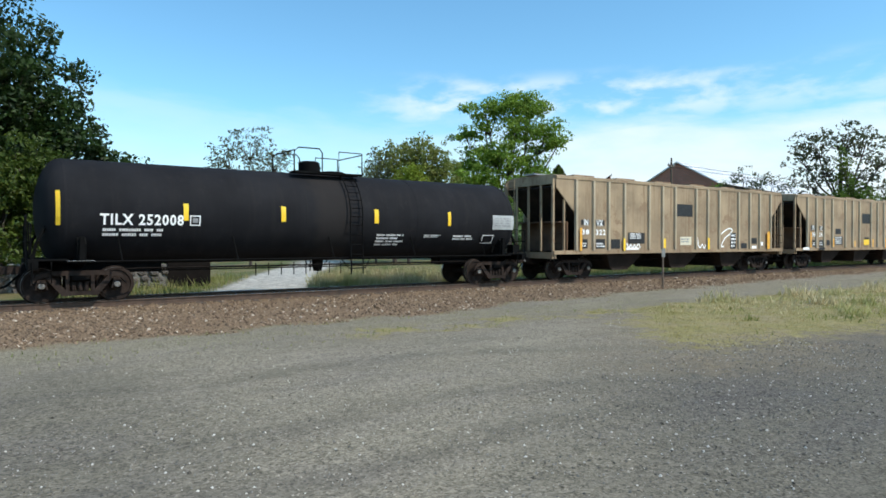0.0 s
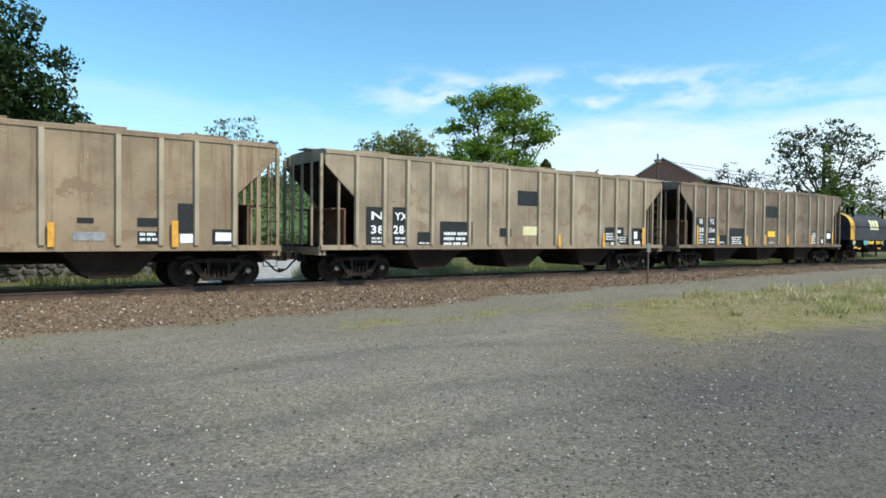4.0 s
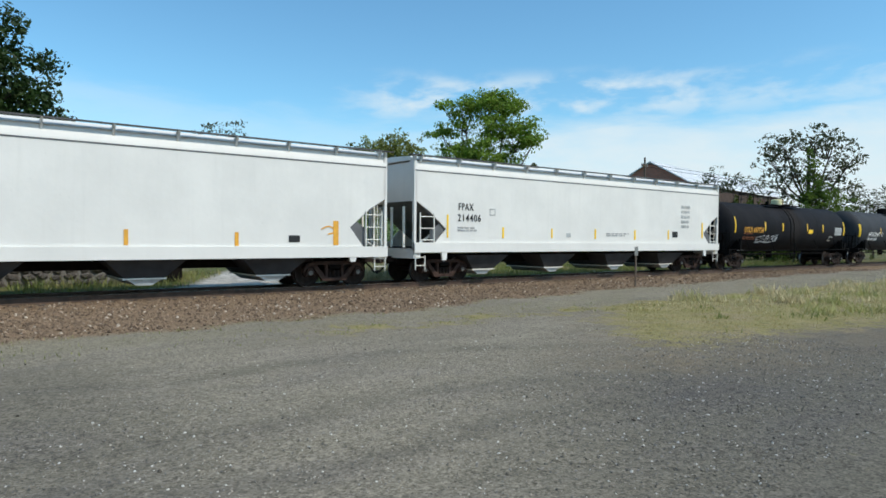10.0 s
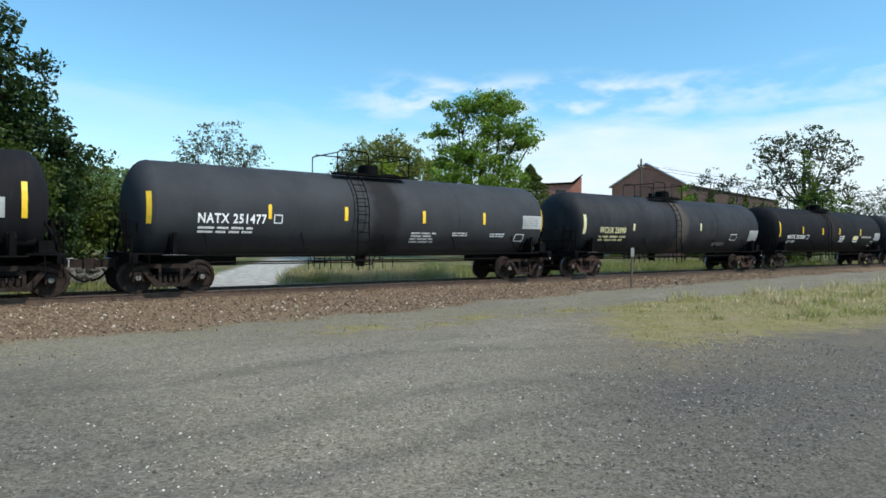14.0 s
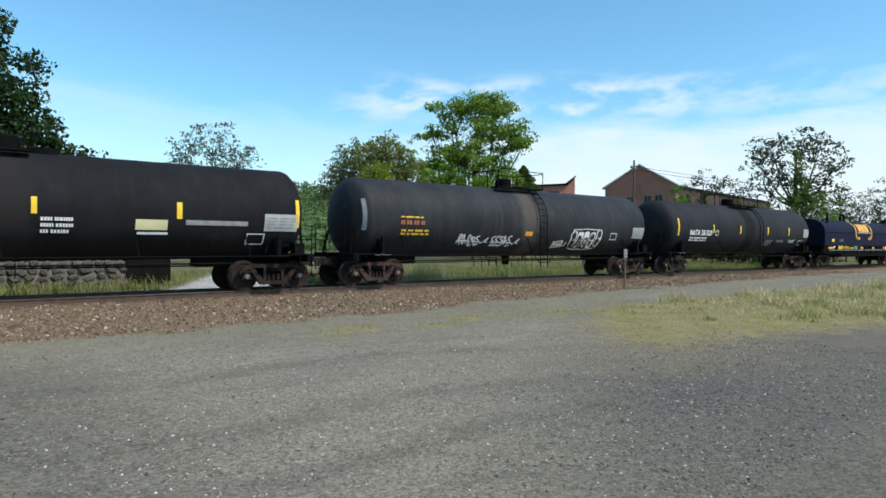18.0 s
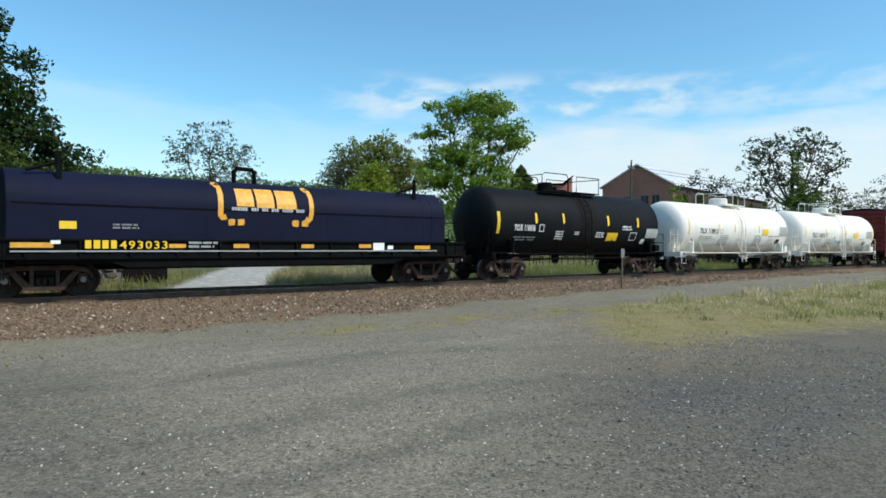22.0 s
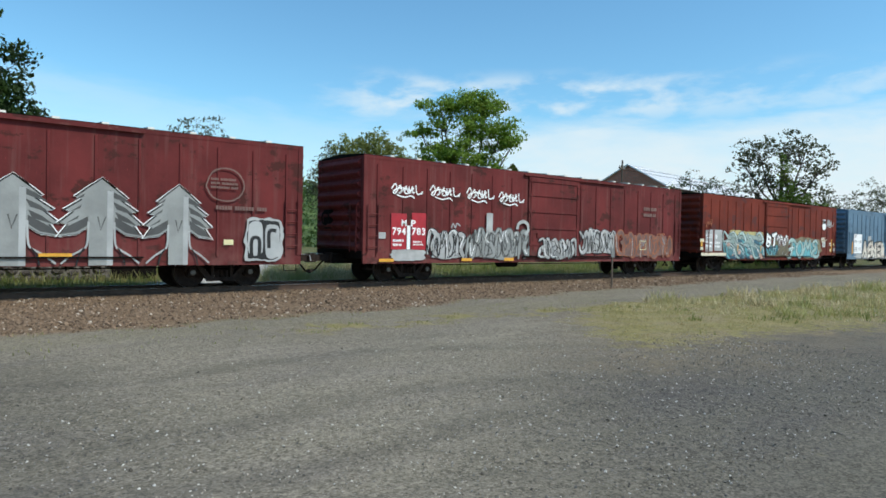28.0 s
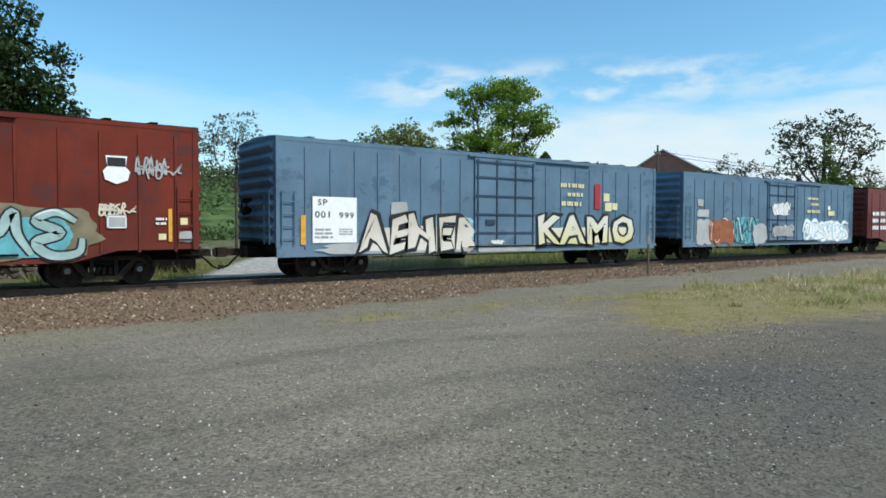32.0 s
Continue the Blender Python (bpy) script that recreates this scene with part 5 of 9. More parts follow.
def wild_lines(x0, x1, z0, z1, n, seed):
    """Interlocked swashes of a sprayed piece."""
    rnd = random.Random(seed)
    w, h = (x1 - x0) / n, z1 - z0
    lines = []
    for i in range(n):
        flip = rnd.choice((-1, 1))
        cx, cz = x0 + w * (i + 0.5 + rnd.uniform(-0.1, 0.1)), (z0 + z1) / 2 + h * rnd.uniform(-0.06, 0.06)
        lines.append(smooth_line([(min(max(cx + w * 1.15 * flip * u, x0), x1), cz + h * 0.84 * v) for u, v in rnd.choice(FLOURISH)], 5))
    return lines


# rounded sprayed letters F, O, M, E with hooked ends
ROUND_PIECE = [[(-0.05, 0.62), (0.02, 0.80), (0.10, 0.98), (0.20, 0.92), (0.26, 0.74)], [(0.12, 0.92), (0.13, 0.50), (0.07, 0.06), (-0.04, 0.12)], [(-0.02, 0.42), (0.10, 0.50), (0.21, 0.54)],
               [(0.37, 0.93), (0.28, 0.66), (0.28, 0.28), (0.37, 0.06), (0.45, 0.34), (0.44, 0.70), (0.36, 0.94)],
               [(0.44, 0.08), (0.51, 0.48), (0.55, 0.96), (0.62, 0.52), (0.69, 0.96), (0.71, 0.52), (0.77, 0.10)],
               [(0.97, 0.78), (0.88, 0.97), (0.79, 0.78), (0.90, 0.54), (0.79, 0.34), (0.86, 0.07), (0.98, 0.12), (1.0, 0.42)]]

LAID = {}


THICK = {"e": 0.0120, "o": 0.0070, "K": 0.006, "G": 0.0112, "D": 0.0112, "y": 0.0075, "k": 0.006, "v": 0.005, "w": 0.0035, "W": 0.0035, "b": 0.0045, "B": 0.0045, "s": 0.0035, "u": 0.0034, "n": 0.0035, "q": 0.004, "h": 0.003}


def over(key, side, kind, x0, x1, z0, z1, more):
    """Height of a mark over the skin: just above every earlier mark that it crosses."""
    if kind == "s":
        x0, x1 = min(p[0] for p in more[1]), max(p[0] for p in more[1])
        z0, z1 = min(p[1] for p in more[1]), max(p[1] for p in more[1])
    pad = 0.25 if kind in "GDykKeo" else 0.08
    box4 = (x0 - pad, x1 + pad, z0 - pad, z1 + pad)
    done = LAID.setdefault((key, side is not CAR[key] and side is CAR[key][-1] if isinstance(CAR[key], tuple) else 0), [])
    lift = 0.0005
    for a0, a1, b0, b1, top in done:
        if a0 < box4[1] and box4[0] < a1 and b0 < box4[3] and box4[2] < b1:
            lift = max(lift, top + 0.0004)
    done.append((*box4, lift + THICK.get(kind, 0.0006)))
    return lift


def M(key, kind, x0, x1, z0, z1, ink, *more):
    """One painted mark on a car's side; each lies a little above the one before."""
    sides = CAR[key] if isinstance(CAR[key], tuple) else (CAR[key], CAR[key])
    hopper = key[0] == "H"
    side = sides[1] if (hopper and kind not in "pWBF") or (not hopper and kind in "pWBFDK") else sides[0]
    if key[0] == "B":
        z0 = max(z0, 0.72)
    lift = over(key, side, kind, x0, x1, z0, z1, more)
    if kind in "rp":
        tape = ink in (INK_YELLOW, INK_ORANGE) and abs(x1 - x0) < 0.45
        if ink in (INK_TEAL, INK_SKY) and x1 - x0 > 0.3:
            side.blob(x0, x1, z0, z1, ink, int(x0 * 10), "", lift, 0.14, 44, "spray_patch", 0.97)
            return
        side.rect(x0, x1, z0, z1, ink, "", "reflective_stripe" if tape else "painted_panel", lift)
    elif kind in "wW":
        side.letters(more[0], x0, x1, z0, z1, ink, "", 0.028 if z1 - z0 > 0.22 and ink is not INK_BLACK else 0.012, lift + 0.003)
    elif kind in "bB":
        side.bars(x0, x1, z0, z1, more[0], ink, more[1], "", lift + 0.004)
    elif kind in "fF":
        side.frame_mark(x0, x1, z0, z1, ink, lift=lift)
    elif kind == "s":
        side.stroke([smooth_line(more[1], 3)], more[0], ink, "", lift + 0.003)
    elif kind == "g":
        side.blob(x0, x1, z0, z1, ink, more[0], "", lift, square=0.15 if ink is INK_SALMON else 0.7)
    elif kind in "GD":
        w = 0.17 * (z1 - z0)
        n = more[1] + 1
        lines = wild_lines(x0, x1, z0, z1, n, more[2])
        side.blob(x0, x1, z0, z1, more[3] if len(more) > 3 else more[0], more[2], "", lift, 0.35, 40)
        for i, line in enumerate(lines):
            side.stroke([line], w * 1.42, ink, "", lift + 0.0006 + 0.0005 * i, taper=0.55)
        for i, line in enumerate(lines):
            side.stroke([line], w, more[0], "", lift + 0.0042 + 0.0005 * i, taper=0.75)
        for i, line in enumerate(wild_lines(x0, x1, z0, z1, n + 2, more[2] + 100)):
            side.stroke([line], w * 0.26, ink, "", lift + 0.0078 + 0.0003 * i, taper=0.9)
        rnd = random.Random(more[2] + 7)
        for i, line in enumerate(lines):
            k = rnd.randrange(max(1, len(line) - 7))
            glint = [(x - 0.22 * w, z + 0.22 * w) for x, z in line[k:k + 7]]
            side.stroke([glint], w * 0.14, INK_WHITE if more[0] is not INK_DUST else INK_PATCH, "", lift + 0.0094)
    elif kind == "u":
        rnd = random.Random(more[0])
        n, h = more[1], z1 - z0
        w = (x1 - x0) / n
        side.blob(x0 - 0.07, x1 + 0.07, z0 - 0.06, z1 + 0.06, ink, more[0], "", lift, 0.12, 56)
        side.blob(x0 - 0.02, x1 + 0.02, z0 - 0.02, z1 + 0.02, INK_BLACK, more[0], "", lift + 0.0008, 0.12, 56)
        for i in range(n):
            tip = rnd.uniform(-0.06, 0.06) * h
            side.blob(x0 + w * (i + 0.02), x0 + w * (i + 0.98), z0 + 0.05 * h + tip, z1 - 0.05 * h + tip, ink, more[0] + i, "", lift + 0.0016, 0.16, 28)
            a, b = x0 + w * (i + 0.3), x0 + w * (i + 0.72)
            loop = rnd.choice(([(a, z0 + 0.3 * h), (a, z0 + 0.7 * h), (b, z0 + 0.72 * h)], [(b, z0 + 0.75 * h), (a, z0 + 0.55 * h), (b, z0 + 0.42 * h), (a, z0 + 0.25 * h)], [(a, z0 + 0.05 * h), (a, z0 + 0.5 * h), (b, z0 + 0.5 * h), (b, z0 + 0.05 * h)]))
            side.stroke([smooth_line(loop, 4)], 0.09 * h, INK_BLACK, "", lift + 0.0024)
    elif kind == "n":
        side.letters(more[0], x0, x1, z0, z1, ink, "", -0.012, lift + 0.003, slant=0.10, warp=0.028)
    elif kind == "q":
        rnd = random.Random(more[0])
        w, h = (x1 - x0) / 7, z1 - z0
        for i in range(5):
            c = x0 + w * (i + 0.5)
            bend = rnd.choice(([(-0.5, 0.3), (-0.2, 1.0), (0.1, 0.2), (-0.3, 0.5), (0.5, 0.55)], [(-0.3, 0.9), (-0.4, 0.1), (0.3, 0.2), (0.2, 0.8), (-0.2, 0.6), (0.5, 0.3)],
                               [(-0.4, 0.2), (0.0, 0.95), (0.35, 0.8), (0.0, 0.5), (0.4, 0.05)], [(0.4, 0.95), (-0.4, 0.75), (0.3, 0.45), (-0.35, 0.1), (0.5, 0.25)]))
            loop = [(c + 1.1 * w * u, z0 + h * (v + rnd.uniform(-0.06, 0.06))) for u, v in bend]
            side.stroke([smooth_line(loop, 3)], 0.045, ink, "", lift + 0.0005 * i)
        side.stroke([smooth_line([(x0 - 0.1 * w, z0 + 0.45 * h), (x0 + 5 * w, z0 + 0.4 * h), (x0 + 5.6 * w, z0 + 0.25 * h), (x1, z0 + 0.75 * h), (x1 - 0.6 * w, z0 + 0.4 * h), (x1, z0 + 0.35 * h)], 3)], 0.04, ink, "", lift + 0.003)
    elif kind == "v":
        w, h = x1 - x0, z1 - z0
        for k, line in enumerate(TAG_LINES):
            side.stroke([smooth_line([(x0 + w * u, z0 + h * v) for u, v in line], 4)], 0.05, ink, "", lift + 0.0006 * k)
    elif kind == "y":
        cx, w, h = (x0 + x1) / 2, (x1 - x0) / 2, z1 - z0

        def at_mark(u, v):
            return (cx + w * u, z0 + h * v)

        def fill(pts, m, dl):
            side.mark("spray_tree", [at_mark(u, v) for u, v in pts], [tuple(range(len(pts)))], m, "", lift + dl)

        half = [(0.0, 1.0), (0.34, 0.89), (0.66, 0.78), (0.50, 0.75), (0.92, 0.63), (0.70, 0.61), (1.06, 0.48), (0.84, 0.46), (1.08, 0.33), (0.62, 0.36), (0.34, 0.44)]
        crown = half + [(-u, v) for u, v in half[:0:-1]]
        side.stroke([[at_mark(u * 1.03, v) for u, v in crown + crown[:2]]], 0.075, INK_WHITE, "", lift)
        side.stroke([[at_mark(u, v) for u, v in crown + crown[:2]]], 0.05, INK_BLACK, "", lift + 0.0006)
        fill([(u * 0.97, v * 0.985 + 0.006) for u, v in crown], INK_FIR, 0.001)
        fill([(0.34, 0.56), (0.84, 0.44), (1.02, 0.35), (0.62, 0.38), (0.34, 0.46)], INK_SHADOW, 0.002)
        fill([(-0.34, 0.46), (-0.62, 0.38), (-1.02, 0.35), (-0.84, 0.44), (-0.34, 0.56)], INK_SHADOW, 0.002)
        for u, v in ((0.20, 0.83), (0.28, 0.70), (0.34, 0.58)):
            fill([(u, v + 0.04), (u + 0.34, v - 0.03), (u + 0.60, v - 0.12), (u + 0.10, v - 0.05)], INK_SHADOW, 0.003)
            fill([(-u - 0.22, v - 0.01), (-u - 0.56, v - 0.11), (-u - 0.26, v - 0.05)], INK_SHADOW, 0.003)
        fill([(0.30, 0.0), (0.30, 0.56), (0.12, 0.56), (-0.02, 0.40), (-0.12, 0.56), (-0.32, 0.56), (-0.32, 0.0)], INK_FIR, 0.004)
        side.rect(cx + 0.14 * w, cx + 0.3 * w, z0, z0 + 0.86 * h, INK_PATCH, "", "spray_highlight", lift + 0.005)
        side.stroke([[at_mark(u, v) for u, v in ((-0.10, 0.56), (-0.02, 0.41), (0.10, 0.56))]], 0.035, INK_SHADOW, "", lift + 0.006)
        for e in (-1, 1):
            side.stroke([smooth_line([at_mark(e * u, v) for u, v in ((0.33, 0.5), (0.36, 0.24), (0.52, 0.17), (0.72, 0.12), (1.0, 0.02))], 3)], 0.05, INK_PATCH, "", lift + 0.006)
            side.stroke([smooth_line([at_mark(e * u, v) for u, v in ((0.42, 0.2), (0.55, 0.12), (0.62, 0.0))], 3)], 0.04, INK_BLACK, "", lift + 0.0065)
    elif kind == "h":
        w, h = x1 - x0, z1 - z0
        pts = [(x0 + 0.1 * w, z1), (x1 - 0.1 * w, z1), (x1 - 0.16 * w, z0 + 0.62 * h), (x1, z0 + 0.45 * h), (x1 - 0.08 * w, z0 + 0.15 * h), ((x0 + x1) / 2, z0), (x0 + 0.08 * w, z0 + 0.15 * h), (x0, z0 + 0.45 * h), (x0 + 0.16 * w, z0 + 0.62 * h)]
        side.mark("shield", pts, [tuple(range(9))], ink, "white shield emblem", lift)
        side.rect(x0 + 0.16 * w, x1 - 0.16 * w, z0 + 0.62 * h, z1 - 0.06 * h, INK_BLACK, "", "shield_band", lift + 0.002)
    elif kind == "o":
        w, h = x1 - x0, z1 - z0
        side.blob(x0 + 0.03 * w, x1 - 0.01 * w, z0, z1 - 0.1 * h, INK_TEAL, 7, "", lift, 0.2, 40)
        lines = [smooth_line([(x0 + w * u, z0 + h * v) for u, v in line], 6) for line in ROUND_PIECE]
        for i, line in enumerate(lines):
            side.stroke([line], 0.27 * h, ink, "", lift + 0.0008 + 0.0003 * i, taper=0.35)
        for i, line in enumerate(lines):
            side.stroke([line], 0.19 * h, more[0], "", lift + 0.0032 + 0.0003 * i, taper=0.5)
        for i, line in enumerate(lines):
            side.stroke([[(x - 0.05, z + 0.05) for x, z in line[3:12]]], 0.03, INK_WHITE, "", lift + 0.0062, taper=0.9)
    elif kind == "e":
        rnd = random.Random(more[0])
        h = z1 - z0
        sweeps = [[(0.0, 0.98), (0.35, 0.72), (0.62, 0.36), (1.0, 0.08), (1.5, 0.10)], [(-0.2, 0.80), (0.3, 0.92), (0.7, 0.70), (0.55, 0.52), (0.1, 0.60)],
                  [(0.0, 0.66), (0.4, 0.48), (0.7, 0.14), (1.2, 0.04)], [(-0.1, 0.40), (0.5, 0.46), (1.0, 0.28), (1.1, 0.06), (0.7, 0.10)],
                  [(-0.3, 0.55), (0.2, 0.62), (0.8, 0.58), (1.25, 0.72)], [(0.1, 0.30), (0.5, 0.34), (0.75, 0.12), (0.3, 0.05)]]
        for i in range(more[1]):
            sweep = sweeps[i % 6]
            c = x0 + (x1 - x0) * (i + rnd.uniform(0.1, 0.9)) / more[1] - 0.5
            k = rnd.uniform(0.85, 1.25)
            line = smooth_line([(min(max(c + k * u, x0), x1), z0 + h * min(max(v * k + rnd.uniform(-0.03, 0.03), 0.04), 1.0)) for u, v in sweep], 5)
            paint = (INK_PALE_TEAL, INK_PALE_TEAL, INK_TEAL, MURAL, INK_DEEP_TEAL, MURAL)[i % 6] if i % 4 else MURAL
            w = rnd.uniform(0.07, 0.14) * h
            side.stroke([line], w + 0.06, ink, "", lift + 0.0010 * (i % 10), taper=0.6)
            side.stroke([line], w, paint, "", lift + 0.0010 * (i % 10) + 0.0005, taper=0.8)
            if i % 2:
                side.stroke([[(x - 0.3 * w, z + 0.3 * w) for x, z in line[2:-4]]], 0.035, INK_WHITE, "", lift + 0.0112, taper=0.9)
    elif kind in "kK":
        warp = more[1] if len(more) > 1 else 0.06
        side.letters(more[0], x0 - 0.1, x1 + 0.1, z0 - 0.12, z1 + 0.12, INK_BLACK, "", 0.10, lift + 0.002, warp=warp)
        side.letters(more[0], x0, x1, z0, z1, ink, "", 0.035, lift + 0.004, warp=warp)


def flat_skin(y):
    return lambda x, z: y


def hood_skin(x, z):
    return -1.46 if z <= 2.45 else -(0.46 + math.sqrt(max(1 - min((z - 2.45) / 0.92, 1) ** 2, 0)))


def tank_skin(r, zc, x0, x1, h=0.62):
    def skin(x, z):
        u = min(max(min(x - x0, x1 - x) / h, 0.12), 1.0)
        rr = r * math.sqrt(1 - (1 - u) ** 2)
        return -math.sqrt(max(rr * rr - (z - zc) ** 2, 0.02))
    return skin


# ---- covered hopper with sloped ends ----


def ribbed_hopper(a0, a1, b0, b1, paint, label):
    car, mid, half = start_car(a0, a1, "covered_hopper", label, "hopper car", "freight train cars")
    x0, x1 = b0 - mid, b1 - mid
    running_gear(car, half, (x0 + 1.75, x1 - 1.75))
    ZB, ZT, Y = 1.12, 4.32, 1.52
    for s in (-1, 1):
        pts = [(x0 + 1.34, ZB), (x0 + 1.34, 2.78), (x0 + 0.2, 3.86), (x0 + 0.2, ZT), (x1 - 0.2, ZT), (x1 - 0.2, 3.86), (x1 - 1.34, 2.78), (x1 - 1.34, ZB)]
        part("side_sheet", prism(B(), pts, "y", s * Y - 0.02, s * Y + 0.02), paint, car)
        part("top_chord", box(B(), x0 + 0.2, x1 - 0.2, s * Y - 0.05, s * Y + 0.07, ZT - 0.1, ZT + 0.02), paint, car, bevel=0.01)
        part("side_sill", box(B(), x0 + 0.05, x1 - 0.05, s * Y - 0.06, s * Y + 0.07, ZB - 0.03, ZB + 0.13), paint, car, bevel=0.01)
    rib = meshed("rib", prism(B(), [(-0.085, 0), (-0.055, -0.09), (0.055, -0.09), (0.085, 0)], "z", ZB + 0.13, ZT - 0.1), RIB_TAN)
    for k in (1.34, 2.40, 3.36, 4.41, 6.13, 7.12, 8.08, 9.76, 10.74, 11.73, 13.5, 14.58, 15.54, 16.64):
        x = x0 + k
        piece("rib", rib, car, x, -Y - 0.02)
        piece("rib", rib, car, x, Y + 0.02, rz=180)
    for e, s in ((x0, 1), (x1, -1)):
        part("end_sheet", box(B(), min(e + s * 0.18, e + s * 0.22), max(e + s * 0.18, e + s * 0.22), -Y, Y, 4.0, ZT), paint, car)
        pts = [(e + s * 0.2, 3.85), (e + s * 2.9, 1.15), (e + s * 2.96, 1.20), (e + s * 0.24, 3.92)]
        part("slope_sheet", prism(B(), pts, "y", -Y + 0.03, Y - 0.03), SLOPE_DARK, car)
        part("end_bulkhead", box(B(), min(e + s * 0.95, e + s * 1.02), max(e + s * 0.95, e + s * 1.02), -1.4, 1.4, 1.2, 2.45), BULKHEAD, car, "rusty bulkhead plate")
        part("end_shelf", box(B(), min(e + s * 0.5, e + s * 1.0), max(e + s * 0.5, e + s * 1.0), -1.4, 1.4, 2.42, 2.47), BULKHEAD, car)
        part("end_sill", box(B(), min(e, e + s * 0.25), max(e, e + s * 0.25), -1.5, 1.5, 0.92, 1.22), paint, car, bevel=0.015)
        part("end_deck", box(B(), min(e, e + s * 1.9), max(e, e + s * 1.9), -1.48, 1.48, 1.18, 1.22), GRIMY, car)
        for y in (-1.46, 1.46):
            part("corner_post", box(B(), min(e + s * 0.04, e + s * 0.14), max(e + s * 0.04, e + s * 0.14), y - 0.05, y + 0.05, 1.2, 4.2), paint, car)
            part("slope_stay", prism(B(), [(e + s * 0.68, 1.2), (e + s * 0.76, 1.2), (e + s * 0.76, 4.2), (e + s * 0.68, 4.2)], "y", y - 0.04, y + 0.04), paint, car)
        for y in (-0.75, 0.0, 0.75):
            part("end_post", box(B(), min(e + s * 0.06, e + s * 0.13), max(e + s * 0.06, e + s * 0.13), y - 0.04, y + 0.04, 1.2, 4.0), paint, car)
        part("end_ladder", ladder(e + s * 0.02, 1.05 * s, 1.2, 4.3, 0.42, along="y"), paint, car)
        for i in range(3):
            z = 1.55 + 0.42 * i
            part("grab_iron", tube(B(), [(e + s * 0.1, -1.52, z), (e + s * 0.14, -1.58, z), (e + s * 0.5, -1.58, z), (e + s * 0.54, -1.52, z)], 0.012, 4), GRIMY, car)
        part("step_stirrup", tube(B(), [(e + s * 0.12, -1.5, 1.1), (e + s * 0.12, -1.52, 0.6), (e + s * 0.55, -1.52, 0.6), (e + s * 0.55, -1.5, 1.1)], 0.018, 5), GRIMY, car)
    part("roof", prism(B(), [(-Y - 0.02, ZT), (Y + 0.02, ZT), (Y - 0.25, ZT + 0.08), (0, ZT + 0.12), (-Y + 0.25, ZT + 0.08)], "x", x0 + 0.25, x1 - 0.25), paint, car)
    part("running_board", box(B(), x0 + 0.1, x1 - 0.1, -0.35, 0.35, ZT + 0.14, ZT + 0.18), PIPE, car)
    hatch = meshed("hatch", box(B(), -0.62, 0.62, -0.27, 0.27, 0, 0.07), paint, 0.02)
    for i in range(6):
        for y in (-0.95, 0.95):
            piece("hatch", hatch, car, x0 + 2.2 + (x1 - x0 - 4.4) * i / 5, y, ZT + 0.08)
    part("centre_sill", box(B(), x0 + 0.1, x1 - 0.1, -0.28, 0.28, 0.72, 1.12), GRIMY, car)
    for k in (0.26, 0.5, 0.74):
        xc = x0 + (x1 - x0) * k
        bm = B()
        top = [bm.verts.new((xc + u * 1.25, v * 1.40, 1.12)) for u, v in ((-1, -1), (1, -1), (1, 1), (-1, 1))]
        bot = [bm.verts.new((xc + u * 0.66, v * 1.10, 0.42)) for u, v in ((-1, -1), (1, -1), (1, 1), (-1, 1))]
        for i in range(4):
            bm.faces.new((top[i], top[(i + 1) % 4], bot[(i + 1) % 4], bot[i]))
        bm.faces.new(bot[::-1])
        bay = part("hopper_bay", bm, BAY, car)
        part("outlet_gate", box(B(), xc - 0.55, xc + 0.55, -1.1, 1.1, 0.34, 0.43), RUST, bay)
    part("train_pipe", rod([(x0 + 0.4, -0.9, 0.8), (x1 - 0.4, -0.9, 0.8)], 0.03), GRIMY, car)
    return Side(car, mid, flat_skin(-Y - 0.1)), Side(car, mid, flat_skin(-Y - 0.02))


# ---- smooth-sided covered hopper ----


